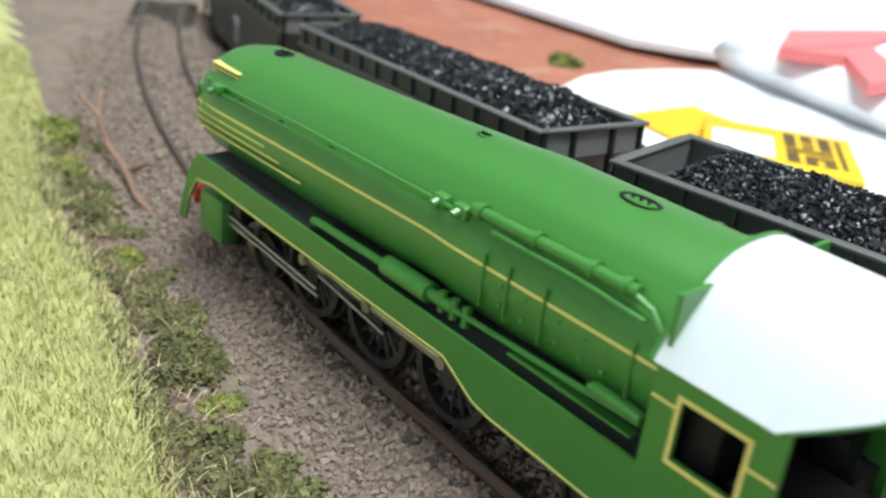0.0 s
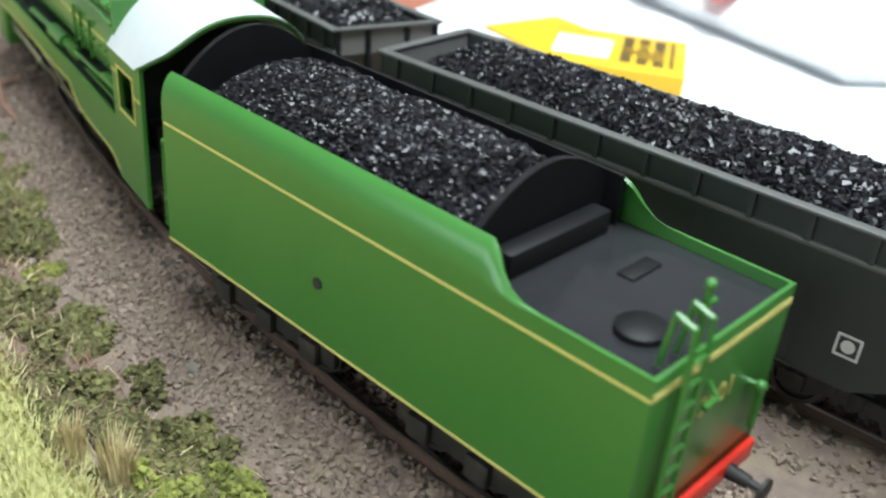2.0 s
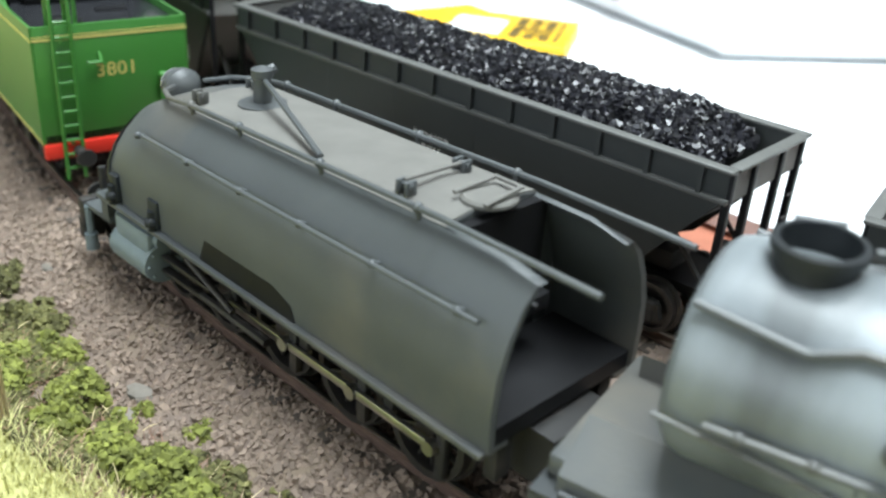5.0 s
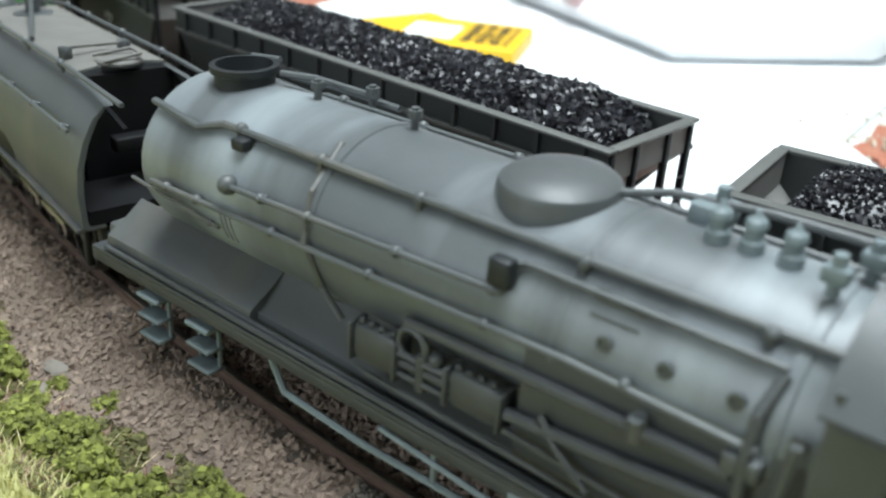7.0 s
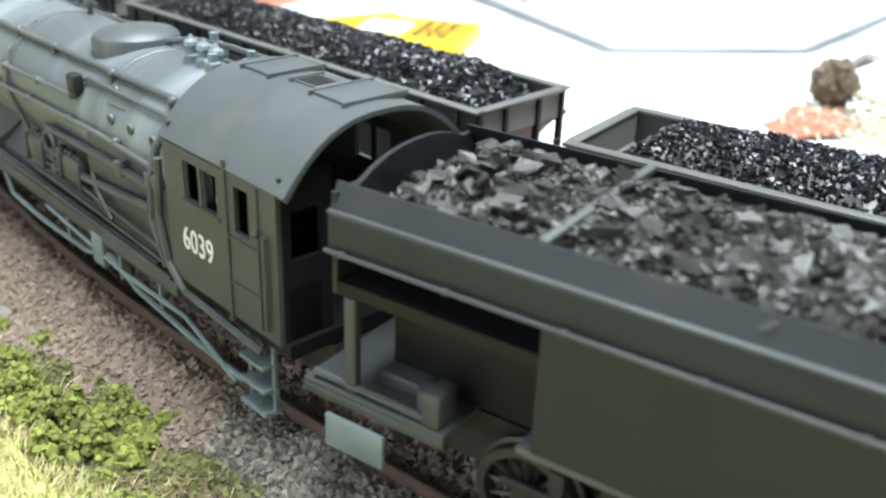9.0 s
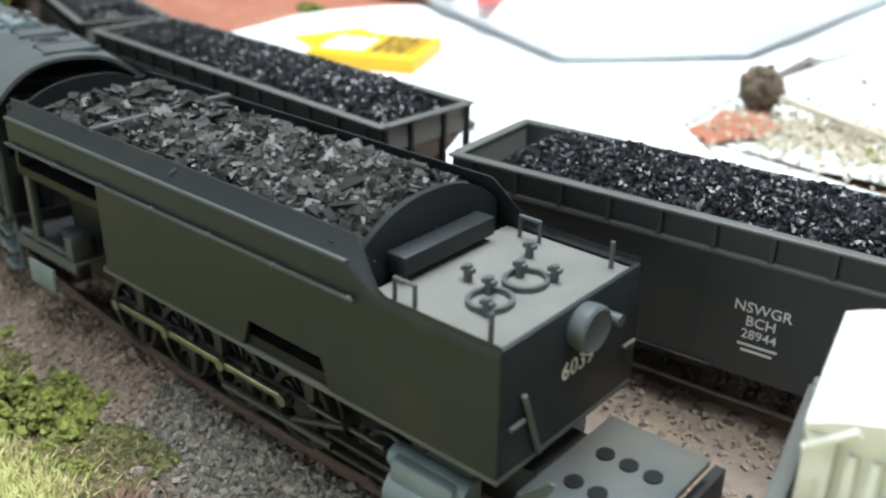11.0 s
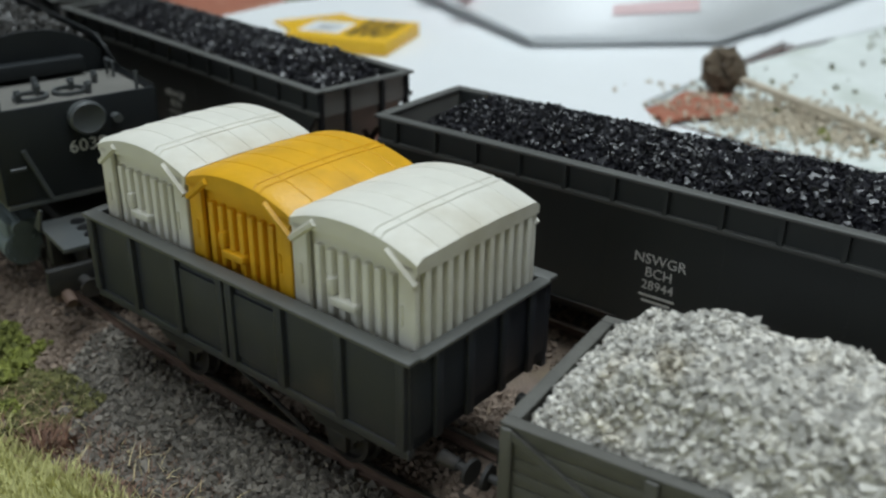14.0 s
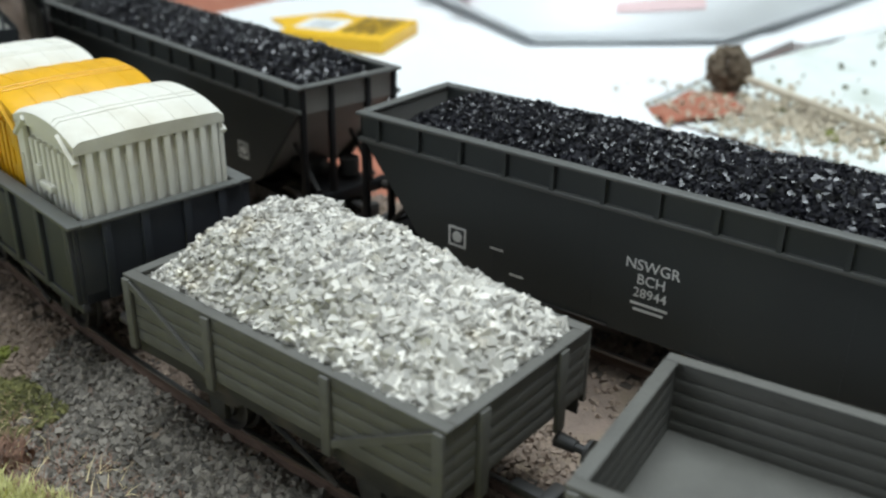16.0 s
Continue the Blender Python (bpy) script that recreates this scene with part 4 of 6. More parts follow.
def garratt_front(u):
    root = thing("tank_engine", "weathered grey leading water tank unit of an articulated steam locomotive", "locomotive")
    c = lambda x: x - u
    half = [(-15.3, 16.8), (-15.6, 24), (-15.2, 29), (-13.8, 34), (-11.8, 38.2), (-9.6, 41.2), (-8.4, 42.2), (-4, 42.9), (0, 43.2)]
    prof = half + [(-y, z) for y, z in half[-2::-1]]

    drop = lambda x: float(np.interp(x, [116, 205], [-2.9, 0.0]))

    def sec(x, k, top=1.0):
        return [(c(x), y * k, 16.8 + (z - 16.8) * top * (1 + drop(x) / 26.4)) for y, z in prof]
    bm = loft(B(), [sec(117.2, 0.90, 0.52), sec(117.8, 0.945, 0.62), sec(119.0, 0.965, 0.70), sec(121.5, 0.98, 0.80), sec(125, 0.99, 0.88), sec(129, 1.0, 0.945), sec(133.5, 1.0, 0.985), sec(138, 1.0), sec(205, 1.0), sec(205.2, 1.0)])
    part("water_tank", bm, M_GARR, root, "grey weathered rounded water tank", 45)
    bm = loft(B(), [sec(118.6, 0.985, 0.71), sec(119.5, 0.99, 0.745)])
    part("nose_beading", bm, M_GARRDARK, root, "dark beading round the tank nose", 45)
    # No hole is cut: a black plate paints the shade of the cut-out.
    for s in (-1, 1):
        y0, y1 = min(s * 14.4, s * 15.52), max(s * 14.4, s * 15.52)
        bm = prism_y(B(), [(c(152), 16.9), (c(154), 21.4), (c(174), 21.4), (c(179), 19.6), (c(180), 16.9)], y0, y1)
        part("cutout_shade_plate", bm, M_BLACK, root, "black plate painting the shade of a cut-out in the lower tank side")
    # hollowed rear end
    bm = B()
    for s in (-1, 1):
        hp = [(s * -y, z) for y, z in half[:7]]
        inn = [(y * 0.93, z - 0.4) for y, z in hp]
        loft(bm, [[(c(205), y, z) for y, z in hp + inn[::-1]], [(c(216), y, z) for y, z in hp + inn[::-1]], [(c(222.5), y, min(z, 40.5)) for y, z in hp + inn[::-1]]])
    part("tank_tail", bm, M_GARR, root, "", 45)
    bm = B()
    box(bm, c(205), c(207), -9, 9, 20, 41.8)
    box(bm, c(207), c(222), -13.8, 13.8, 17, 20)
    box(bm, c(209), c(213), -5, 5, 27, 30, 0.4)
    rod(bm, (c(208), -5, 36), (c(219), -5, 34), 0.5, 6)
    part("tank_recess", bm, M_BLACK, root)
    bm = B()
    top = [(-9.0, 41.9), (-8.2, 42.6), (-4, 43.25), (0, 43.5), (4, 43.25), (8.2, 42.6), (9.0, 41.9)]
    loft(bm, [[(c(x), y, z + drop(x) * 0.97) for y, z in top] for x in (137, 205)])

    part("tank_deck", bm, M_GARRTOP, root, "dusty pale deck on top of the tank", 20)
    bm = B()
    for s in (-1, 1):
        box(bm, c(115), c(222), min(s * 11, s * 16.4), max(s * 11, s * 16.4), 15.9, 16.9, 0.2)
    box(bm, c(106.5), c(118), -15.5, 15.5, 10.4, 11.6, 0.3)
    box(bm, c(115), c(117.6), -15.5, 15.5, 11, 17)
    part("footplate", bm, M_GARR, root)
    for s in (-1, 1):
        for x in (120.5, 135.5):
            bm = B()
            box(bm, c(x), c(x + 3.2), s * 15.6 - 0.5, s * 15.6 + 0.5, 17.5, 23, 0.2)
            rod(bm, (c(x + 1.6), s * 16.2, 16.9), (c(x + 1.6), s * 16.2, 21), 0.8, 8)
            ball(bm, (c(x + 1.6), s * 16.3, 18.6), 1.3, seg=8)
            part("lubricator", bm, M_GARRDARK, root)
    bm = B()
    for s in (-1, 1):
        rail_with_stands(bm, [(c(123), s * 3, 38.6), (c(127), s * 7, 39.6), (c(133), s * 9.4, 40.4), (c(140), s * 9.6, 41.2), (c(205), s * 9.6, 43.4), (c(232), s * 9.6, 43.4)], 0.5,
                         [((c(x), s * 9.6, 43.4 + drop(x)), (c(x), s * 9.2, 41.4 + drop(x))) for x in (141, 156, 178, 200)])
        rail_with_stands(bm, [(c(131), s * 14.2, 33.6), (c(165), s * 14.8, 34.4), (c(218), s * 14.8, 35.2)], 0.42, [((c(x), s * 14.6, 33.6 + (x - 131) * 0.018), (c(x), s * 13.4, 33.4 + (x - 131) * 0.018)) for x in (131, 148, 164, 180, 197, 214)])
    rod(bm, (c(148), 0, 46.5), (c(176), -8.0, 42.6), 0.5, 7)
    rod(bm, (c(148), 0, 46.5), (c(134), 6.5, 41.2), 0.45, 7)
    part("handrail", bm, M_GARR, root, "grey pipe handrails")
    bm = B()
    lathe(bm, [(0.5, -2.4), (2.6, -2.2), (3.5, -0.6), (3.6, 0.8), (3.4, 1.0), (3.0, 1.6), (1.4, 3.0), (0.3, 3.2)], (c(120), 0, 37.4), 22, "X")
    rod(bm, (c(121), 0, 31.5), (c(121), 0, 34.5), 1.2, 8)
    box(bm, c(118), c(124), -2.5, 2.5, 30.4, 32.4, 0.3)
    lamp = part("headlamp", bm, M_GARR, root, "round grey headlamp")
    bm = B()
    lathe(bm, [(2.9, 0), (2.9, 0.3), (0.3, 0.5)], (c(117.3), 0, 37.4), 20, "X")
    part("lens", bm, M_LENS, lamp)
    bm = B()
    lathe(bm, [(4.2, 0), (4.2, 0.4), (1.6, 0.6), (1.5, 5.0), (1.9, 5.2), (1.9, 6.6), (0.4, 7.2)], (c(148), 0, 41.4), 16)
    rod(bm, (c(148), 0, 46.8), (c(148), 2.4, 47.8), 1.0, 8)
    part("vent_pipe", bm, M_GARR, root, "grey vent standpipe")
    for x, y in ((138.8, 4.0), (139.6, -7.0), (194.5, -7), (193.5, 4.5)):
        bm = B()
        z = 43.2 + drop(x)
        for d in (-0.9, 0.9):
            box(bm, c(x) + d - 0.35, c(x) + d + 0.35, y - 1, y + 1, z - 0.4, z + 2.0, 0.2)
        rod(bm, (c(x) - 1.6, y, z + 1.2), (c(x) + 1.6, y, z + 1.2), 0.5, 6)
        part("deck_clamp", bm, M_GARR, root)
    bm = B()
    lathe(bm, [(4.2, 0), (4.2, 0.5), (3.8, 0.9), (0.3, 1.1)], (c(204), 0, 43.2), 20)
    rod(bm, (c(194), -7, 44.6), (c(194), 4.5, 44.4), 0.4, 6)
    pipe(bm, [(c(201), -4, 44.3), (c(202), 3, 45.2), (c(207), 3, 45.2), (c(207), -4, 44.3)], 0.4, 6)
    part("filler_lid", bm, M_GARRTOP, root)
    bm = B()
    box(bm, c(105), c(107.4), -16, 16, 6.2, 12, 0.3)
    rod(bm, (c(106.2), -11, 11), (c(106.2), -11, 18), 0.8, 7)
    box(bm, c(103.8), c(106.4), -15.8, -11.5, 2.5, 7, 0.3)
    part("buffer_beam", bm, M_CHASSIS, root)
    bm = B()
    lathe(bm, [(3.2, 0), (3.2, 2.4), (2.2, 3.2), (2.2, 4.6), (1.4, 5.2), (0.4, 5.3)], (c(110), 0, 11.5), 16)
    box(bm, c(108), c(114), -3.5, 3.5, 11.5, 13.5, 0.4)
    rod(bm, (c(111), -8, 11.5), (c(111), -8, 15), 1.4, 10)
    part("pump_housing", bm, M_GARRBLUE, root, "pale grey pump on the front platform")
    buffers(root, c(105.4), -1, 9.4)
    bm = B()
    rod(bm, (c(108), -15.2, 11), (c(108), -15.2, 2.5), 0.8, 8)
    rod(bm, (c(108), -15.2, 4.5), (c(108), -15.2, 0.8), 1.3, 10)
    part("brake_hose", bm, M_GARRBLUE, root)
    engine_gear(root, c, [152, 170, 188, 206], 128, 107, 226, 16)
    for x in (108, 136):
        wheelset(root, c(x), "s")
    MOVING.append((root, u, 30.0))
    return root


def garratt_boiler(u):
    root = thing("boiler_engine", "weathered grey boiler and cab unit of the articulated locomotive", "locomotive")
    c = lambda x: x - u
    R, Z = 14.4, 36.4
    ring = lambda x, r: [(c(x), r * math.sin(a), Z + r * math.cos(a)) for a in [2 * math.pi * k / 40 for k in range(40)]]
    bm = loft(B(), [ring(239.5, 10), ring(240, 12.8), ring(241, 13.8), ring(243, R - 0.1), ring(282.0, R), ring(282.2, R + 0.3), ring(283.4, R + 0.3), ring(283.6, R), ring(325.0, R), ring(325.2, R + 0.12), ring(325.8, R + 0.12), ring(326, R), ring(351.8, R), ring(352, R + 0.35), ring(353.4, R + 0.35), ring(353.6, R), ring(357.5, R)])
    boiler = part("boiler", bm, M_BOILER, root, "long weathered grey boiler barrel", 30)
    # firebox sides
    bm = prism_x(B(), [(-14.4, 37), (-14.9, 30), (-14.9, 20), (14.9, 20), (14.9, 30), (14.4, 37)], c(322), c(357))
    part("firebox", bm, M_FRAME, root)
    for x, z in ((332, 41.0), (339.8, 41.0), (348.2, 41.0), (329.5, 45.4), (355.5, 39.5)):
        bm = B()
        y = -math.sqrt(max(R * R - (z - Z) ** 2, 1)) - 0.1
        lathe(bm, [(0.55, 0.0), (1.05, 0.0), (1.05, -0.55), (0.6, -0.55), (0.5, -0.3), (0.1, -0.3)], (c(x), y + 0.2, z), 14, "Y")
        part("washout_plug", bm, M_GARR, root)
    bm = B()
    for dz, dx in ((0, 0), (1.5, 0.4)):
        z = 43.4 + dz
        y = -math.sqrt(R * R - (z - Z) ** 2)
        box(bm, c(329) + dx, c(335.4) + dx, y - 0.25, y + 0.5, z - 0.16, z + 0.16)
    part("works_plate", bm, M_GARR, root, "narrow raised plate on the boiler side")
    bm = B()
    for k in range(9):
        for x in (262.5, 263.7, 264.9):
            z = 30.0 + k * 0.55
            y = -math.sqrt(R * R - (z - Z) ** 2)
            ball(bm, (c(x), y, z), 0.17, seg=5)
    tagged(part("rivets", bm, M_GARR, boiler), kind="stuff")
    bm = B()
    lathe(bm, [(5.8, -2.0), (5.4, 0), (4.9, 0.7), (4.8, 5.2), (5.5, 5.5), (5.5, 6.6), (4.6, 6.7), (4.4, 3.0), (0.2, 2.6)], (c(250.5), 0, 46.9), 28)
    part("chimney", bm, M_GARRDARK, root, "short sooty chimney with a rim")
    bm = B()
    lathe(bm, [(9.4, -4.6), (8.6, -3.0), (8.2, -1.6), (8.2, 1.0), (7.9, 1.8), (6.9, 2.6), (4.2, 3.3), (0.2, 3.7)], (c(314.5), 0, 50.2), 36)
    part("steam_dome", bm, M_GARR, root, "low round steam dome", 30)
    for x, y in ((336.8, 0), (341.0, 0.2), (345.8, 0)):
        bm = lathe(B(), [(1.5, -1.0), (1.5, 1.2), (1.1, 1.5), (1.1, 2.8), (1.4, 3.0), (1.2, 3.8), (0.5, 4.3), (0.3, 5.0)], (c(x), y, 51.0), 14)
        part("safety_valve", bm, M_GARRBLUE, root)
    bm = B()
    box(bm, c(331), c(336), 3, 8, 50, 53, 0.5)
    rod(bm, (c(334), 6, 52), (c(334), 6, 55), 0.9, 8)
    part("whistle", bm, M_GARRBLUE, root)
    for x, y in ((352, -4), (354, 2)):
        bm = B()
        rod(bm, (c(x), y, 51), (c(x), y, 56), 0.8, 8)
        box(bm, c(x - 1.5), c(x + 1.5), y - 1, y + 1, 52.6, 54.6, 0.3)
        part("steam_cock", bm, M_GARRBLUE, root)
    for x, y in ((266, 2), (274, 6), (286, 3)):
        bm = B()
        rod(bm, (c(x), y, 50.5), (c(x), y, 54), 0.6, 8)
        rod(bm, (c(x), y, 52.4), (c(x), y, 53.6), 1.1, 8)
        part("clack_valve", bm, M_GARR, root)

    def skin(x, z, out=0.8, s=-1):
        z = z - 1.0
        return (c(x), s * (math.sqrt(max(R * R - (z - Z) ** 2, 0.5)) + out), z)
    def run(name, pts, r, stands=()):
        bm = B()
        rail_with_stands(bm, pts, r, stands)
        return part(name, bm, M_FRAME if name in ("feed_pipe", "cab_pipe", "plate_pipe") else M_GARR, root)
    for s in (-1, 1):
        run("pipe_handrail", [skin(241, 48.2, 1.0, s), skin(254, 47.2, 1.0, s), skin(259, 48.6, 1.2, s), skin(357, 49.2, 1.4, s)], 0.62, [(skin(x, 48.8, 1.3, s), skin(x, 47.2, 0, s)) for x in (263, 281, 300, 326, 349)])
        run("side_pipe", [skin(265, 41.4, 0.9, s), skin(317, 43.0, 0.9, s)], 0.5, [(skin(x, 41.4 + (x - 265) * 0.031, 0.9, s), skin(x, 41.4 + (x - 265) * 0.031, -0.4, s)) for x in (265, 273, 283, 300, 316)])
        part("pipe_flange", ball(B(), skin(265, 41.4, 0.6, s), 1.6, seg=10), M_GARR, root)
        run("side_pipe", [skin(317, 43.0, 0.9, s), skin(317.4, 46.0, 0.9, s), skin(319, 46.7, 0.8, s), skin(352, 46.7, 0.8, s)], 0.42)
        run("side_pipe", [skin(246, 36.6, 0.8, s), skin(290, 37.6, 0.9, s), skin(328, 38.8, 1.0, s), skin(352, 38.4, 1.2, s)], 0.5, [(skin(x, 36.6 + (x - 246) * 0.026, 0.8, s), skin(x, 36.6 + (x - 246) * 0.026, -0.4, s)) for x in (250, 258, 276, 296, 316, 336)])
        run("side_pipe", [skin(240, 35.4, 0.7, s), skin(262, 33.0, 0.6, s)], 0.35, [(skin(260, 33.2, 0.6, s), skin(260, 33.2, -0.4, s))])
        run("downpipe", [skin(281, 50.4, 0.2, s), skin(282, 45, 0.6, s), skin(283, 38, 0.7, s), skin(285, 31, 0.7, s), (c(289), s * 13.4, 26)], 0.5)
        run("feed_pipe", [(c(303), s * 15.0, 32.4), (c(330), s * 15.4, 33.2), (c(350), s * 15.6, 33.4)], 0.8)
        run("feed_pipe", [(c(321), s * 15.6, 26.6), (c(336), s * 15.8, 28.0), (c(350), s * 16.0, 29.6)], 0.9)
        run("feed_pipe", [(c(321), s * 16.0, 24.4), (c(340), s * 16.1, 23.4), (c(358), s * 16.2, 22.4)], 0.45)
        run("feed_pipe", [(c(296), s * 15.9, 21.6), (c(330), s * 16.2, 21.0), (c(358), s * 16.2, 20.0)], 0.4)
        run("feed_pipe", [(c(326), s * 15.8, 29), (c(329), s * 16.4, 26), (c(334), s * 16.4, 22)], 0.5)
        run("cab_pipe", [skin(352, 46.2, 0.8, s), skin(351, 42, 1.1, s), (c(351), s * 16.0, 36), (c(351.5), s * 16.6, 28), (c(356), s * 16.8, 20.5)], 0.75)
        part("relief_valve", rod(B(), (c(338.6), s * 15.6, 32.2), (c(338.6), s * 15.9, 35.2), 1.1, 10), M_GARR, root)
        part("valve_block", box(B(), c(348.6), c(353), min(s * 13.6, s * 16.4), max(s * 13.6, s * 16.4), 33.6, 36.4, 0.6), M_GARR, root)
        part("valve_box", box(B(), c(315), c(318.4), min(s * 12.4, s * 14.6), max(s * 12.4, s * 14.6), 42.4, 46.4, 0.6), M_GARRDARK, root)
        part("valve_box", box(B(), c(263.4), c(266.4), min(s * 10.4, s * 12.6), max(s * 10.4, s * 12.6), 45.2, 47.2, 0.5), M_GARRDARK, root)
    for pts in ([(c(256), 3, 52.5), (c(262), 5, 52.6), (c(275), 6, 52.2)], [(c(256), 5, 51.5), (c(264), 8, 50.8), (c(278), 8, 50.5)], [(c(321), 2.5, 51.2), (c(328), 5, 52.6), (c(341), 6, 53.4), (c(357), 6.5, 53.4)], [(c(246), 5, 53), (c(252), 6, 53.4)]):
        run("top_pipe", pts, 0.6)
    # pumps on the running plate
    for s in (-1, 1):
        y0, y1 = min(s * 13.4, s * 16.4), max(s * 13.4, s * 16.4)
        for x0, x1, z0, z1 in ((294, 302, 23.0, 29.2), (311.5, 320, 23.6, 29.4)):
            bm = box(B(), c(x0), c(x1), y0, y1, z0, z1, 1.3)
            for x in (x0 - 0.2, x1 + 0.2):
                box(bm, c(x - 0.35), c(x + 0.35), y0 - 0.2, y1 + 0.2, z0 - 0.2, z1 - 0.2, 0.2)
            for k in range(4):
                ball(bm, (c(x0 + 1.2 + k * 1.9), s * 15.2, z1 + 0.1), 0.6, seg=6)
            part("pump_cylinder", bm, M_FRAME, root, "grey ribbed air pump cylinder")
        bm = B()
        for z in (24.2, 27.4):
            rod(bm, (c(302), s * 15.6, z), (c(312), s * 15.6, z + 0.2), 0.5, 8)
        rod(bm, (c(302), s * 15, 25.8), (c(312), s * 15, 26), 0.9, 8)
        rod(bm, (c(306.5), s * 15.2, 23), (c(306.5), s * 15.2, 28.6), 1.0, 8)
        ball(bm, (c(308.5), s * 14.6, 28.4), 1.3, seg=10)
        part("pump_rods", bm, M_FRAME, root)
        bm = lathe(B(), [(2.4, -0.5), (2.9, 0), (2.4, 0.5), (2.0, 0.3), (2.0, -0.3), (2.4, -0.5)], (c(304.6), s * 15.4, 29.4), 16, "Y", False)
        part("hand_wheel", bm, M_GARR, root)
    for s in (-1, 1):
        bm = B()
        box(bm, c(227), c(358), min(s * 10.5, s * 16.6), max(s * 10.5, s * 16.6), 16.6, 17.6, 0.2)
        box(bm, c(227), c(358), min(s * 15.8, s * 16.6), max(s * 15.8, s * 16.6), 14.8, 16.7, 0.1)
        part("running_plate", bm, M_FRAME, root, "dark grey running plate")
        part("sloping_casing", prism_x(B(), [(s * 8, 17.6), (s * 15.2, 17.6), (s * 15.0, 20.0), (s * 14.2, 20.6), (s * 11, 22.6), (s * 8, 25.0)], c(230), c(270)), M_GARR, root)
        part("sloping_casing", prism_x(B(), [(s * 8, 17.6), (s * 13.8, 17.6), (s * 13.6, 19.4), (s * 12.2, 20.4), (s * 9.5, 23.0), (s * 8, 25.0)], c(270), c(358)), M_GARR, root)
        run("plate_pipe", [(c(231), s * 16.1, 18.4), (c(300), s * 16.2, 18.3), (c(356), s * 16.4, 17.9)], 0.45)
        run("plate_pipe", [(c(262), s * 15.2, 18.6), (c(300), s * 15.4, 18.4), (c(350), s * 15.6, 18.2)], 0.5)
    part("smokebox_saddle", box(B(), c(227.5), c(240), -13.6, 13.6, 17.7, 21.4, 1), M_GARR, root)
    bm = B()
    box(bm, c(229), c(392), -8, 8, 10, 17)
    box(bm, c(322), c(356), -12, 12, 9, 21)
    part("boiler_cradle", bm, M_CHASSIS, root)
    for s in (-1, 1):
        for x in (244, 258):
            bm = B()
            for z in (4.5, 8.5, 12.5):
                box(bm, c(x - 3), c(x + 3), min(s * 13.6, s * 17), max(s * 13.6, s * 17), z, z + 0.7, 0.15)
            box(bm, c(x - 3), c(x - 2.3), s * 14.4 - 0.3, s * 14.4 + 0.3, 4.5, 16, 0.1)
            box(bm, c(x + 2.3), c(x + 3), s * 14.4 - 0.3, s * 14.4 + 0.3, 4.5, 16, 0.1)
            part("footstep", bm, M_GARRBLUE, root, "pale grey metal footstep")
    for s in (-1, 1):
        for pts, r in (([(c(276), s * 15.8, 14.6), (c(279), s * 15.8, 9.5), (c(296), s * 15.8, 8.6), (c(318), s * 15.8, 9.2), (c(330), s * 15.8, 12.5), (c(340), s * 15.8, 9.0), (c(360), s * 15.8, 7.4), (c(378), s * 15.8, 7.0)], 0.6),
                       ([(c(300), s * 16.2, 13.8), (c(336), s * 16.2, 11.0), (c(360), s * 16.2, 11.5), (c(376), s * 16.2, 6)], 0.5)):
            part("injector_pipe", pipe(B(), pts, r), M_GARRBLUE, root, "pale grey injector pipe below the plate")
        part("injector_body", box(B(), c(323), c(328), min(s * 14.6, s * 16.8), max(s * 14.6, s * 16.8), 9, 16, 0.4), M_GARRBLUE, root)
        for x in (310, 334, 350):
            part("pipe_hanger", rod(B(), (c(x), s * 15.8, 9), (c(x), s * 15.8, 15), 0.5, 6), M_GARRBLUE, root)
    # cab
    bm = B()
    for s in (-1, 1):
        y0, y1 = (-16.8, -16.0) if s < 0 else (16.0, 16.8)
        for x0, x1, z0, z1 in ((358, 364.4, 20, 45.8), (364.4, 369.0, 20, 36.4), (364.4, 369, 43.2, 45.8), (369, 369.9, 20, 45.8), (369.9, 374.6, 20, 36.4), (369.9, 374.6, 43.2, 45.8), (374.6, 379.6, 20, 45.8),
                               (379.6, 383.6, 20, 35.6), (379.6, 383.6, 43.4, 45.8), (383.6, 391, 20, 45.8)):
            box(bm, c(x0), c(x1), y0, y1, z0, z1)
    box(bm, c(358), c(358.8), -16, 16, 20, 48)
    cab = part("cab", bm, M_FRAME, root, "dark grey cab with sliding windows and a side door")
    for s in (-1, 1):
        bm = B()
        y0, y1 = (-17.1, -16.75) if s < 0 else (16.75, 17.1)
        box(bm, c(377), c(377.8), y0, y1, 19, 47)
        box(bm, c(386), c(386.5), y0, y1, 21, 45)
        box(bm, c(378), c(386), y0, y1, 34.2, 34.7)
        box(bm, c(378), c(386), y0, y1, 26.2, 26.6)
        box(bm, c(363.6), c(375.4), y0, y1, 35.6, 36.3)
        box(bm, c(359), c(377), y0, y1, 44.6, 45.1)
        rod(bm, (c(388.5), s * 17.4, 22), (c(388.5), s * 17.4, 38), 0.4, 6)
        ball(bm, (c(386), s * 17.2, 37.5), 0.7, seg=6)
        pipe(bm, [(c(356), s * 16.8, 41), (c(355), s * 17.0, 30), (c(357), s * 17.0, 22), (c(362), s * 17.0, 18), (c(386), s * 17.0, 16.8)], 0.7)
        part("door_frame", bm, M_FRAME, cab)
    for x0 in (364.4, 369.9):
        for s in (-1, 1):
            bm = B()
            for x in (x0, x0 + 4.3):
                box(bm, c(x), c(x + 0.35), s * 16.3 - 0.2, s * 16.3 + 0.2, 36.4, 43.2)
            part("window_frame", bm, M_GARR, cab)
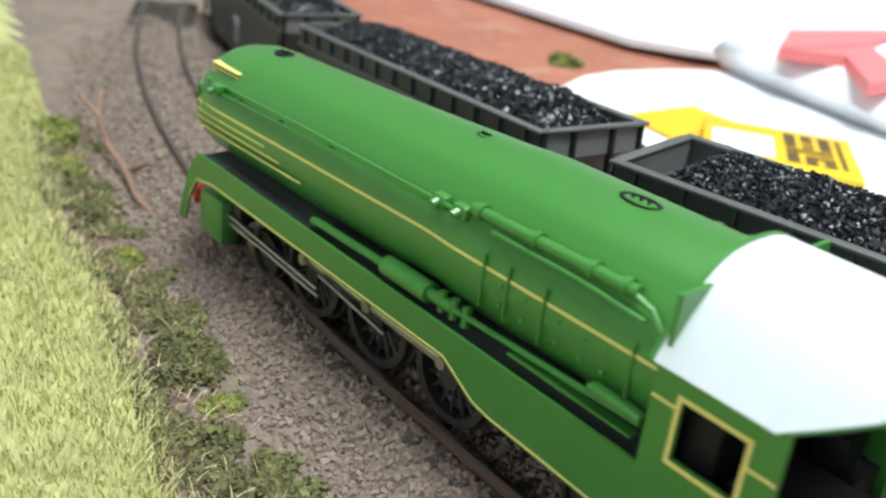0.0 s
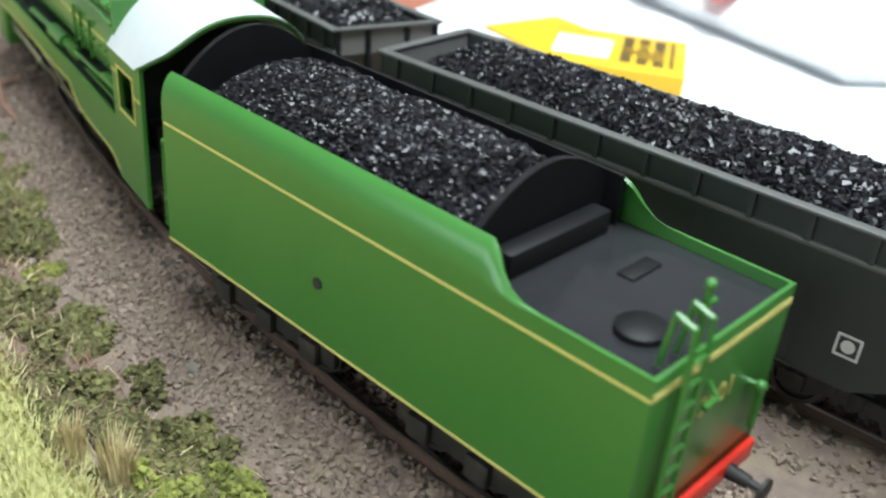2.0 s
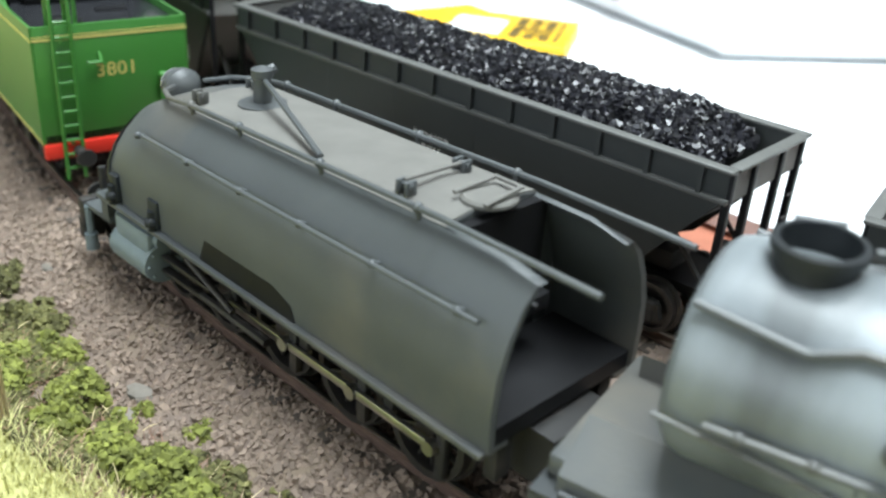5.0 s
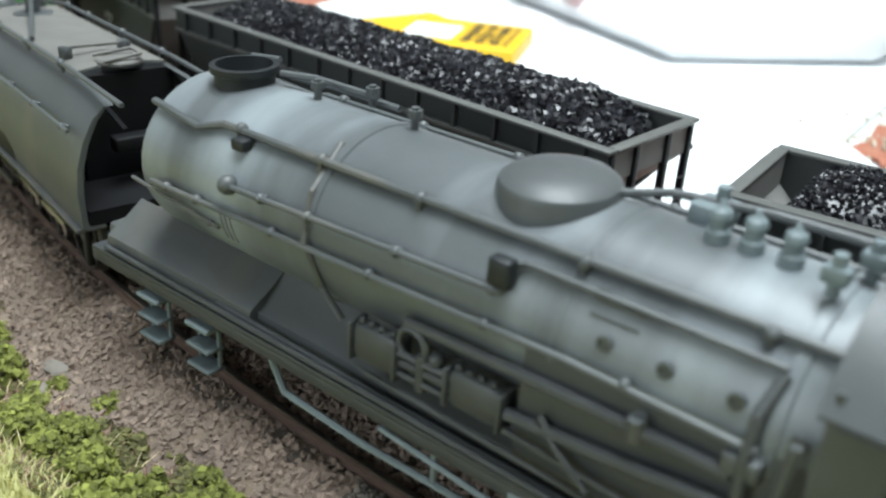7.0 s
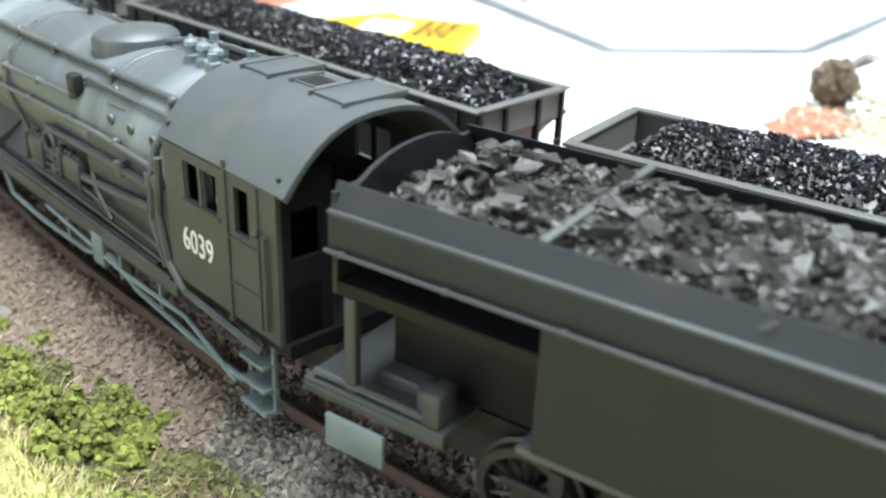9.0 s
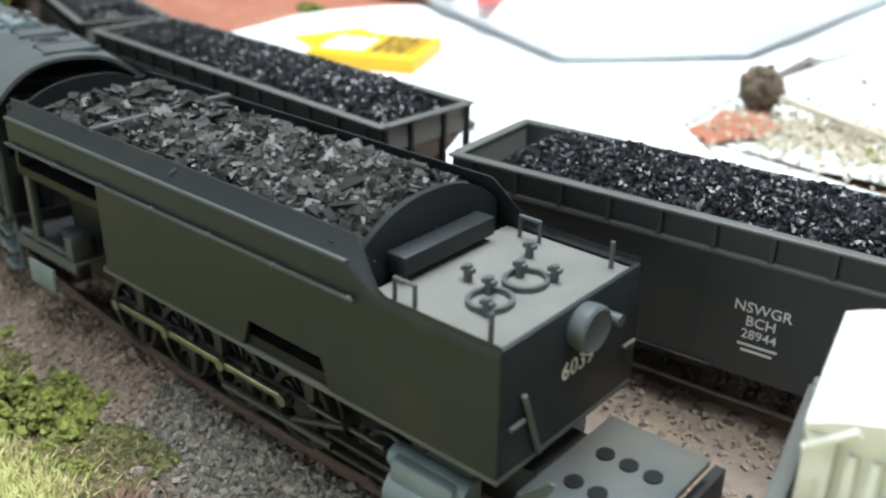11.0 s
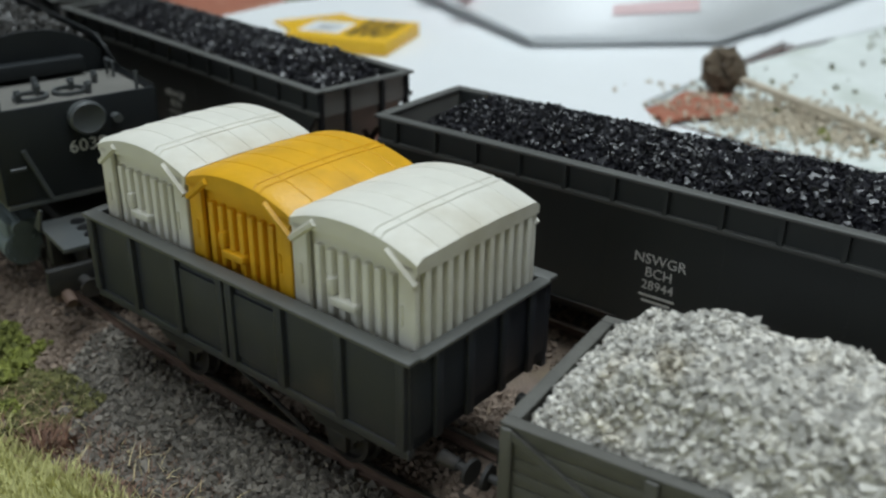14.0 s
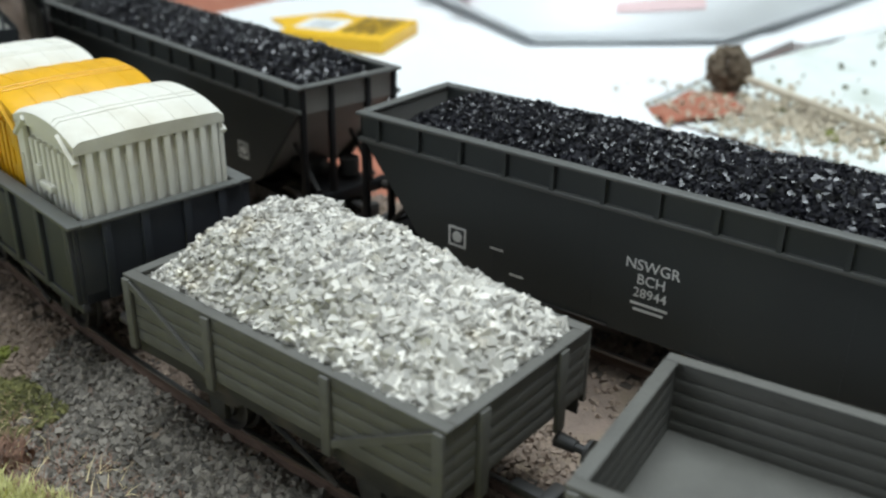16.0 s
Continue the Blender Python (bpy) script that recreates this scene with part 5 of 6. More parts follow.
    letters("number", "6039", 6.2, M_WHITE, cab, pose(c(367.6), -16.86, 28.8) @ pose(0, 0, 0, 90, 0, 0) @ Matrix.Diagonal((0.8, 1, 1, 1)))
    prof = arch(17.0, 45.2, 45.6, 55.6, 19, 2.6)[1:-1]
    inn = [(y * 0.965, z - 0.8) for y, z in prof]
    bm = loft(B(), [[(c(357), y, z) for y, z in prof + inn[::-1]], [(c(393.5), y, z) for y, z in prof + inn[::-1]]])
    roof = part("cab_roof", bm, M_GARR, root, "dark grey arched cab roof with hatches", 30)
    for x0, x1, y0, y1 in ((361, 369, -3.5, 6), (373, 380, -2, 3), (380.5, 389, -3.5, 7)):
        bm = B()
        box(bm, c(x0), c(x1), y0, y1, 55.0, 55.95, 0.2)
        for x in (x0, x1):
            box(bm, c(x) - 0.3, c(x) + 0.3, y0 - 0.6, y1 + 0.6, 55.0, 56.2, 0.1)
        part("roof_hatch", bm, M_GARR, roof)
    # Solid plate on the hatch; the shade of an opening is its colour.
    bm = B()
    box(bm, c(374), c(378.6), -1.6, 2.0, 55.8, 56.1)
    part("hatch_shade_plate", bm, M_HATCHSHADE, roof)
    # Inner shade of the cab is put into the black of these blocks.
    bm = B()
    box(bm, c(359), c(368), -14, 14, 20, 44, 1)
    box(bm, c(359), c(392), -15.8, 15.8, 17.6, 20.2)
    box(bm, c(384), c(391), -15.6, -9, 20, 30, 0.5)
    box(bm, c(384), c(391), 9, 15.6, 20, 30, 0.5)
    part("cab_interior", bm, M_BLACK, root)
    # Black plates added across the cab back so that its inside stays in shade.
    for s in (-1, 1):
        bm = B()
        y0, y1 = min(s * 7.5, s * 16.0), max(s * 7.5, s * 16.0)
        box(bm, c(390.2), c(391), y0, y1, 20.3, 34)
        box(bm, c(390.2), c(391), y0, y1, 42, 47.6)
        box(bm, c(390.2), c(391), min(s * 7.5, s * 9.5), max(s * 7.5, s * 9.5), 34, 42)
        box(bm, c(390.2), c(391), min(s * 14.5, s * 16), max(s * 14.5, s * 16), 34, 42)
        part("cab_shade_plate", bm, M_BLACK, cab, "black plate added to shade the cab back, with a window")
    # Plain pale blob for the driver figure at the cab window.
    bm = B()
    ball(bm, (c(372.5), -14.6, 38), 1.5, (0.8, 0.8, 1.2), 8)
    part("driver_figure", bm, M_HOPIN, root)
    for s in (-1, 1):
        bm = B()
        for z in (4, 8.5, 13):
            box(bm, c(379), c(386), min(s * 13.6, s * 17.2), max(s * 13.6, s * 17.2), z, z + 0.8, 0.15)
        box(bm, c(378.6), c(379.4), s * 15 - 0.4, s * 15 + 0.4, 4, 18, 0.1)
        box(bm, c(385.6), c(386.4), s * 15 - 0.4, s * 15 + 0.4, 4, 18, 0.1)
        part("cab_step", bm, M_GARRBLUE, root, "pale grey cab steps")
    MOVING.append((root, u, 62.0))
    return root


def garratt_rear(u):
    root = thing("bunker_engine", "dark grey rear bunker engine unit piled with lump coal", "locomotive")
    c = lambda x: x - u
    F, E = 399.0, 532.0
    for s in (-1, 1):
        hp = [(16.4, 41), (16.8, 41), (16.8, 45.6), (16.4, 47.2), (16.2, 47.4), (14.9, 50.6), (14.5, 50.6), (15.6, 47.2), (16.2, 45.4)]
        secs = [[(c(F), s * y, z) for y, z in hp], [(c(503), s * y, z) for y, z in hp]]
        for x, k in ((505, 0.75), (507, 0.42), (509, 0.16), (511, 0.05), (532, 0.05)):
            secs.append([(c(x), s * (16.6 + (y - 16.6) * k if z > 46 else y), 41 + (z - 41) * (0.25 + 0.75 * k)) for y, z in hp])
        part("bunker_side", loft(B(), secs), M_GARRDARK, root, "dark grey flared bunker side", 35)
        out = [(432.5, 22), (432.5, 41), (E, 41), (E, 22), (498, 22), (496, 27.5), (478, 27.5), (476, 22)]
        lower = part("side_panel", prism_y(B(), [(c(x), z) for x, z in out], s * 16.0, s * 16.7), M_GARRDARK, root, "brownish dark grey riveted side panel")
        bm = B()
        for x in (452, 472, 492, 512):
            for k in range(14):
                ball(bm, (c(x), s * 16.7, 23.5 + k * 1.2), 0.14, seg=5)
        tagged(part("rivets", bm, M_GARRDARK, lower), kind="stuff")
        bm = B()
        rail_with_stands(bm, [(c(F), s * 17.5, 41.4), (c(505), s * 17.5, 41.4)], 0.36, [((c(x), s * 17.5, 41.4), (c(x), s * 16.6, 41.4)) for x in range(402, 506, 17)])
        box(bm, c(F), c(503), min(s * 16.2, s * 17.1), max(s * 16.2, s * 17.1), 46.6, 47.2, 0.15)
        part("handrail", bm, M_FRAME, root)
    bm = B()
    box(bm, c(E - 0.8), c(E), -16.2, 16.2, 22, 43.0, 0.1)
    back = part("end_sheet", bm, M_GARRDARK, root, "sooty bunker end with white number")
    part("front_sheet", box(B(), c(F), c(F + 0.8), -16, 16, 34, 49.5), M_GARRDARK, root)
    part("bunker_floor", box(B(), c(F), c(E - 1), -15.8, 15.8, 34, 36), M_BLACK, root)
    part("tank_floor", box(B(), c(434), c(E - 1), -15.8, 15.8, 21, 24), M_BLACK, root)
    letters("number", "6039", 4.0, M_WHITE, back, pose(c(E) + 0.1, 1.0, 32.4) @ pose(0, 0, 0, 90, 0, 90))
    bm = B()
    box(bm, c(505.5), c(E - 0.8), -16, 16, 40.6, 41.8)
    part("rear_deck", bm, M_GARRTOP, root, "dusty grey rear deck")
    bm = prism_x(B(), arch(15.6, 38, 46.5, 53.0, 15, 2.4), c(502.4), c(503.6))
    part("arched_bulkhead", bm, M_GARRDARK, root, "curved bulkhead plate behind the coal", 30)
    bm = prism_x(B(), arch(15.0, 40, 47.5, 52.5, 11, 2.4), c(F + 0.6), c(F + 1.4))
    part("front_bulkhead", bm, M_GARRDARK, root, "", 30)
    part("tool_box", box(B(), c(504), c(508), -10, 10, 43, 46.4, 0.4), M_GARRDARK, root)
    for x, y in ((514, -3), (519, 3), (519, -4), (524, 5), (516, 9), (523, -9)):
        bm = rod(B(), (c(x), y, 41.8), (c(x), y, 44.6), 0.7, 8)
        box(bm, c(x - 1.2), c(x + 1.2), y - 0.5, y + 0.5, 43.4, 44.2, 0.15)
        part("deck_cleat", bm, M_GARR, root)
    for y in (2, -6):
        part("filler_ring", lathe(B(), [(2.9, 0), (3.6, 0), (3.6, 0.9), (2.9, 0.9), (2.9, 0)], (c(521), y, 41.8), 20, "Z", False), M_GARR, root)
    for y in (-14, 14):
        part("lamp_iron", rod(B(), (c(528), y, 41.8), (c(528), y, 46.4), 0.4, 6), M_GARR, root)
        part("grab_rail", pipe(B(), [(c(510), y, 42), (c(510), y, 45.6), (c(514), y, 45.6), (c(514), y, 42)], 0.35), M_GARR, root)
    bm = B()
    lathe(bm, [(3.5, 0), (3.7, 1.0), (3.7, 2.6), (3.3, 3.0), (2.9, 2.7), (0.3, 2.5)], (c(E), 1.0, 39.2), 22, "X")
    rod(bm, (c(E + 0.5), 7, 38), (c(E + 3), 7, 38), 1.0, 10)
    part("headlamp", bm, M_GARR, root, "round rear headlamp")
    bm = B()
    rod(bm, (c(E + 0.6), -8, 22), (c(E + 0.6), -12, 34), 0.5, 6)
    rod(bm, (c(E + 0.8), -12, 30), (c(E + 0.8), -15, 30), 0.4, 6)
    rod(bm, (c(E + 0.8), 12, 30), (c(E + 0.8), 15, 30), 0.4, 6)
    part("grab_iron", bm, M_GARR, root)
    # front platform and posts
    bm = B()
    box(bm, c(393.5), c(419), -16.6, 16.6, 17.4, 18.4, 0.2)
    box(bm, c(393.5), c(419), -16.7, -15.9, 16.0, 17.6, 0.1)
    box(bm, c(393.5), c(419), 15.9, 16.7, 16.0, 17.6, 0.1)
    for s in (-1, 1):
        box(bm, c(401), c(403), s * 15.4 - 0.7, s * 15.4 + 0.7, 18, 34, 0.2)
        pipe(bm, [(c(395), s * 15.6, 19.4), (c(417), s * 15.6, 19.2)], 0.6)
        box(bm, c(404), c(412), min(s * 7, s * 12), max(s * 7, s * 12), 18.4, 21, 0.6)
        rod(bm, (c(414), s * 14, 18.4), (c(414), s * 14, 23), 1.3, 10)
        box(bm, c(415), c(418), min(s * 12, s * 16.4), max(s * 12, s * 16.4), 18.4, 24, 0.4)
    part("front_platform", bm, M_FRAME, root)
    # Block added under the bunker; its black paints the shade of the open space.
    part("void_shade_block", box(B(), c(404), c(431), -9, 9, 18.6, 34, 0.6), M_BLACK, root)
    bm = B()
    box(bm, c(430), c(E), -16.4, 16.4, 20.6, 21.8, 0.2)
    box(bm, c(E), c(E + 18), -12, 12, 15.6, 16.8, 0.2)
    prism_y(bm, [(c(E), 16), (c(E + 6), 22), (c(E + 7), 22), (c(E + 4), 16)], -12.5, -12)
    part("footplate", bm, M_GARR, root)
    for k in range(3):
        for j in range(2):
            part("plate_hole", lathe(B(), [(1.0, 0), (1.5, 0), (1.5, 0.3), (1.0, 0.3)], (c(E + 5 + k * 4.2), -5 + j * 8, 16.8), 12), M_BLACK, root)
    bm = B()
    box(bm, c(E + 17), c(E + 19), -16, 16, 7, 13, 0.3)
    part("buffer_beam", bm, M_CHASSIS, root)
    bm = B()
    box(bm, c(E + 16), c(E + 19), -15, -12.6, 5, 9, 0.9)
    rod(bm, (c(E + 16), -13, 8), (c(E + 22), -13, 6), 1.2, 10)
    part("hose_coupling", bm, M_RUST, root, "rusty red hose coupling")
    buffers(root, c(E + 18), 1, 9.4)
    engine_gear(root, c, [429, 447, 465, 483], 517, 402, 545, 16)
    for x in (503, 531):
        wheelset(root, c(x), "s")
    bm = B()
    box(bm, c(398), c(409), -17.2, -16.4, 8, 14, 0.4)
    part("side_box", bm, M_GARRBLUE, root)
    x0, x1 = F + 2, 502
    ld = load("coal_load", "", "", (x1 - x0) / 2, 14.4, heap((x1 - x0) / 2, 15.5, 46, 50.4), 1.0, 4200, 31, M_COALB, root, 0.55, None, 0.4, 0.8, (420, 1.75))
    ld.location = (c((x0 + x1) / 2) * MM, 0, 0)
    tagged(ld, "rough brownish black lump coal")
    bm = B()
    box(bm, c(430), c(431.4), -15, 15, 50.0, 51.2, 0.2)
    part("cross_stay", bm, M_GARR, root)
    MOVING.append((root, u, 30.0))
    return root


# ---- goods wagons ----
def container(colour, label, group):
    """A small container, 26 long in the train, 27 across, ribbed ends and an arched lid."""
    root = thing("freight_container", label, "container", group)
    hx, hy = 12.9, 13.2
    body = part("body", box(B(), -hx + 0.7, hx - 0.7, -hy + 0.8, hy - 0.8, 17.2, 45), colour, root)
    for s in (-1, 1):
        for x0, x1 in ((-hx, -hx + 3.4), (hx - 3.4, hx)):
            part("corner_post", box(B(), x0, x1, s * hy - 0.5, s * hy + 0.5, 17, 44.4, 0.3), colour, root)
    for s in (-1, 1):
        for k in range(7):
            x = -hx + 4.6 + k * 2.55
            part("rib", box(B(), x, x + 1.35, s * (hy - 0.5) - 0.7, s * (hy - 0.5) + 0.7, 17.5, 41.5, 0.35), colour, body)
        for k in range(11):
            y = -hy + 1.3 + k * 2.3
            part("rib", box(B(), s * (hx - 0.4) - 0.7, s * (hx - 0.4) + 0.7, y, y + 1.3, 17.5, 43.8, 0.35), colour, body)
        part("door_bar", box(B(), -4.5, 1.0, s * hy - 0.9, s * hy + 0.9, 32.4, 33.9, 0.3), colour, body)
        part("latch", box(B(), -5.2, -3.8, s * hy - 0.8, s * hy + 0.8, 34.0, 37.0, 0.3), colour, body)
        part("door_bar", box(B(), 1.5, 5.0, s * hy - 0.9, s * hy + 0.9, 26.2, 27.5, 0.3), colour, body)
        for x in (-hx + 2.0, hx - 2.6):
            part("grab_handle", rod(B(), (x, s * (hy + 0.5), 34), (x, s * (hy + 0.5), 37.5), 0.35, 6), colour, body)
    # lid: arched across the wagon's length seen from its side, with turned-down skirt
    n = 15
    secs = []
    for i, x in enumerate(np.linspace(-hx - 0.35, hx + 0.35, n)):
        e = 1 if 0 < i < n - 1 else 0
        z = 45.4 + 2.6 * (1 - (abs(x) / (hx + 0.35)) ** 2.2)
        rng = random.Random(i)
        secs.append([(x, -hy - 0.5, 43.2 + rng.uniform(-0.2, 0.2) + 0.45 * (z - 45.4)), (x, -hy - 0.5, z - 0.8), (x, -hy + 0.6, z), (x, -4, z + 0.35), (x, 4, z + 0.35), (x, hy - 0.6, z), (x, hy + 0.5, z - 0.8), (x, hy + 0.5, 43.2 + 0.45 * (z - 45.4))])
    bm = loft(B(), secs)
    lid = part("lid", bm, colour, root, "arched lid with moulded seams", 50)
    crown = lambda x: 45.4 + 2.6 * (1 - (abs(x) / (hx + 0.35)) ** 2.2)
    bm = B()
    for y, up in ((-9.0, 0.18), (-4.5, 0.33), (0.0, 0.36), (4.5, 0.33), (9.0, 0.18)):
        pipe(bm, [(x, y, crown(x) + up - 0.02) for x in np.linspace(-hx, hx, 13)], 0.13, 5)
    for x in (4.6, 6.2):
        pipe(bm, [(x, y, crown(x) + up) for y, up in ((-hy - 0.3, -0.75), (-hy + 0.6, 0.02), (-4, 0.36), (4, 0.36), (hy - 0.6, 0.02))], 0.2, 5)
    for s in (-1, 1):
        for e in (-1, 1):
            rod(bm, (e * (hx - 5.5), s * (hy + 0.5), 45.4), (e * hx, s * (hy + 0.4), 41.2), 0.7, 6)
    part("lid_seams", bm, colour, lid)
    return root


def four_wheels(root, c, xs, z):
    for x in xs:
        for s in (-1, 1):
            bm = B()
            prism_y(bm, [(c(x - 6), z), (c(x + 6), z), (c(x + 2.4), 4), (c(x - 2.4), 4)], s * 11.4 - 0.5, s * 11.4 + 0.5)
            box(bm, c(x - 2.2), c(x + 2.2), s * 11.9 - 1, s * 11.9 + 1, 3.6, 7.4, 0.4)
            part("axle_guard", bm, M_CHASSIS, root)
            bm = B()
            for k in range(3):
                box(bm, c(x - 7 + k), c(x + 7 - k), s * 12.4 - 0.6, s * 12.4 + 0.6, 8.6 - k * 0.6, 9.2 - k * 0.6)
            part("leaf_spring", bm, M_CHASSIS, root)
        wheelset(root, c(x), "s")
    part("underframe", box(B(), c(xs[0] - 10), c(xs[-1] + 10), -5, 5, z - 3, z), M_CHASSIS, root)
    for s in (-1, 1):
        part("brake_lever", rod(B(), (c(xs[0] + 8), s * 12.5, z - 1), (c(xs[-1] - 6), s * 13.5, 4.5), 0.45, 6), M_CHASSIS, root)
    m = (xs[0] + xs[-1]) / 2
    part("brake_cylinder", box(B(), c(m - 6), c(m + 6), -9, 9, 6, z - 3.1, 0.4), M_CHASSIS, root)


def container_wagon(u):
    root = thing("open_goods_wagon", "dark blue grey steel open wagon carrying three containers", "wagon", "goods wagons of the train")
    c = lambda x: x - u
    F, E, Z = 564.5, 647.0, 31.2
    for s in (-1, 1):
        y0, y1 = (-16.4, -15.6) if s < 0 else (15.6, 16.4)
        part("side_panel", box(B(), c(F), c(E), y0, y1, 15, Z - 0.6, 0.15), M_WAGON, root, "dark blue grey pressed steel side")
        for x in (F + 1.2, F + 14, F + 27.5, F + 40.2, F + 42.6, F + 55, F + 68.5, E - 1.2):
            part("rib", box(B(), c(x - 0.9), c(x + 0.9), y0 - 0.9 if s < 0 else y0, y1 if s < 0 else y1 + 0.9, 15.2, Z - 0.4, 0.25), M_WAGON, root)
        for x0, x1 in ((F + 28.6, F + 39.2), (F + 43.6, F + 54)):
            part("door_panel", box(B(), c(x0), c(x1), y0 - 0.5 if s < 0 else y0, y1 if s < 0 else y1 + 0.5, 16.6, Z - 2.4, 0.3), M_WAGON, root)
        bm = B()
        box(bm, c(F) - 0.8, c(E) + 0.8, (y0 + y1) / 2 - 1.4, (y0 + y1) / 2 + 1.4, Z - 0.8, Z, 0.25)
        part("top_rail", bm, M_HOPRIM, root, "worn grey top rail")
        part("sill", box(B(), c(F), c(E), y0 - 0.3, y1 + 0.3, 13.4, 15.2, 0.2), M_WAGON, root)
    for s, x in ((-1, F), (1, E)):
        part("end_panel", box(B(), min(c(x), c(x) - s * 0.8), max(c(x), c(x) - s * 0.8), -15.6, 15.6, 15, Z - 0.6, 0.1), M_WAGON, root, "dark brown grey steel end")
        part("end_rail", box(B(), c(x) - 1.2, c(x) + 1.2, -15, 15, Z - 0.8, Z - 0.02, 0.25), M_HOPRIM, root)
        for y in (-11, -4, 4, 11):
            part("rib", box(B(), min(c(x), c(x) + s * 0.9), max(c(x), c(x) + s * 0.9), y - 0.8, y + 0.8, 15.2, Z - 0.7, 0.2), M_WAGON, root)
        buffers(root, c(x), s, 10)
    part("floor_panel", box(B(), c(F), c(E), -15.6, 15.6, 15, 16.9), M_WAGON, root)
    four_wheels(root, c, [F + 20, E - 20], 13.4)
    MOVING.append((root, u, 21.0))
    for x, m, lab in ((579.6, M_CONTW, "white model freight container with arched lid in the wagon"), (606.4, M_CONTY, "yellow model freight container with arched lid in the wagon"), (632.6, M_CONTW, "white model freight container with arched lid in the wagon")):
        k = container(m, lab, "containers in the wagon")
        MOVING.append((k, u, 21.0, x - u))
    return root


def plank_wagon(u, F, E, name_label):
    root = thing("open_goods_wagon", name_label, "wagon", "goods wagons of the train")
    c = lambda x: x - u
    Z = 27.0
    for s in (-1, 1):
        y0, y1 = (-16.0, -14.6) if s < 0 else (14.6, 16.0)
        for k in range(5):
            z = 14.6 + k * 2.4
            part("plank", box(B(), c(F), c(E), y0, y1, z, z + 2.3, 0.12), M_WOOD, root)
        yo0, yo1 = (y0 - 0.8, y0) if s < 0 else (y1, y1 + 0.8)
        L = E - F
        for x in (F + 0.8, F + L * 0.31, F + L * 0.69, E - 0.8):
            part("post", box(B(), c(x - 0.9), c(x + 0.9), yo0, yo1, 13, Z - 0.6, 0.15), M_WOOD, root)
        for xa, za, xb, zb in ((F + 1.5, Z - 1.5, F + L * 0.3, 15.2), (E - 1.5, Z - 1.5, F + L * 0.7, 15.2)):
            loft_b = loft(B(), [[(c(xa), yo0 + 0.2, za - 0.7), (c(xa), yo1, za - 0.7), (c(xa), yo1, za + 0.7), (c(xa), yo0 + 0.2, za + 0.7)], [(c(xb), yo0 + 0.2, zb - 0.7), (c(xb), yo1, zb - 0.7), (c(xb), yo1, zb + 0.7), (c(xb), yo0 + 0.2, zb + 0.7)]])
            part("diagonal_brace", loft_b, M_WOOD, root)
        part("capping", box(B(), c(F) - 0.4, c(E) + 0.4, y0 - 0.3, y1 + 0.3, Z - 0.6, Z, 0.2), M_WOOD, root)
        part("solebar", box(B(), c(F), c(E), y0 + 1 if s < 0 else y0, y1 if s < 0 else y1 - 1, 11.4, 14.4, 0.2), M_CHASSIS, root)
    for s, x in ((-1, F), (1, E)):
        for k in range(5):
            z = 14.6 + k * 2.4
            part("plank", box(B(), min(c(x), c(x) - s * 1.4), max(c(x), c(x) - s * 1.4), -14.6, 14.6, z, z + 2.3, 0.12), M_WOOD, root)
        part("capping", box(B(), c(x) - 1.1 - s * 0.6, c(x) + 1.1 - s * 0.6, -14.3, 14.3, Z - 0.6, Z - 0.02, 0.2), M_WOOD, root)
        for y in (-9, 9):
            part("post", box(B(), min(c(x), c(x) + s * 0.9), max(c(x), c(x) + s * 0.9), y - 1, y + 1, 12, Z - 0.7, 0.2), M_WOOD, root)
        buffers(root, c(x), s, 10)
    part("floor_panel", box(B(), c(F + 1), c(E - 1), -14.6, 14.6, 13.6, 15.0), M_WOOD, root)
    four_wheels(root, c, [F + 17, E - 17], 11.6)
    MOVING.append((root, u, 18.0))
    return root


# ---- scenery ----
def clump(name, x, y, r, h, seed, material, label, count=None, size=0.75):
    """A foam-foliage bush: many small crumbs over an uneven mound."""
    rng = np.random.default_rng(seed)
    n = count or int(r * r * 16)
    z0 = ground_z(x, y)
    subs = [(x + rng.normal() * r * 0.45, y + rng.normal() * r * 0.45, r * rng.uniform(0.35, 0.65), h * rng.uniform(0.55, 1.05)) for _ in range(5)]
    pts = []
    for k in range(n):
        sx, sy, sr, sh = subs[k % 5]
        a, e = rng.uniform(0, 2 * math.pi), rng.uniform(0, 1) ** 0.6 * math.pi / 2
        q = rng.uniform(0.8, 1.06)
        pts.append((sx + sr * math.sin(e) * math.cos(a) * q, sy + sr * math.sin(e) * math.sin(a) * q, z0 - 0.5 + sh * math.cos(e) * q))
    v, f = chips(pts, size, seed + 1, 0.9)
    return raw(name, v, f, material, None, "", label, "bush")


def tuft(x, y, h, seed, count=150, spread=3.0, lean=0.35, label="dry straw coloured grass tuft beside the bank"):
    rng = np.random.default_rng(seed)
    a, q = rng.uniform(0, 2 * math.pi, count), np.sqrt(rng.uniform(0, 1, count)) * spread
    z0 = ground_z(x, y) - 0.4
    v, f = blades(np.stack([x + q * np.cos(a), y + q * np.sin(a), np.full(count, z0)], -1), h, seed, lean, 0.2)
    return raw("grass_tuft", v, f, M_STRAW, None, "", label, "grass tuft")


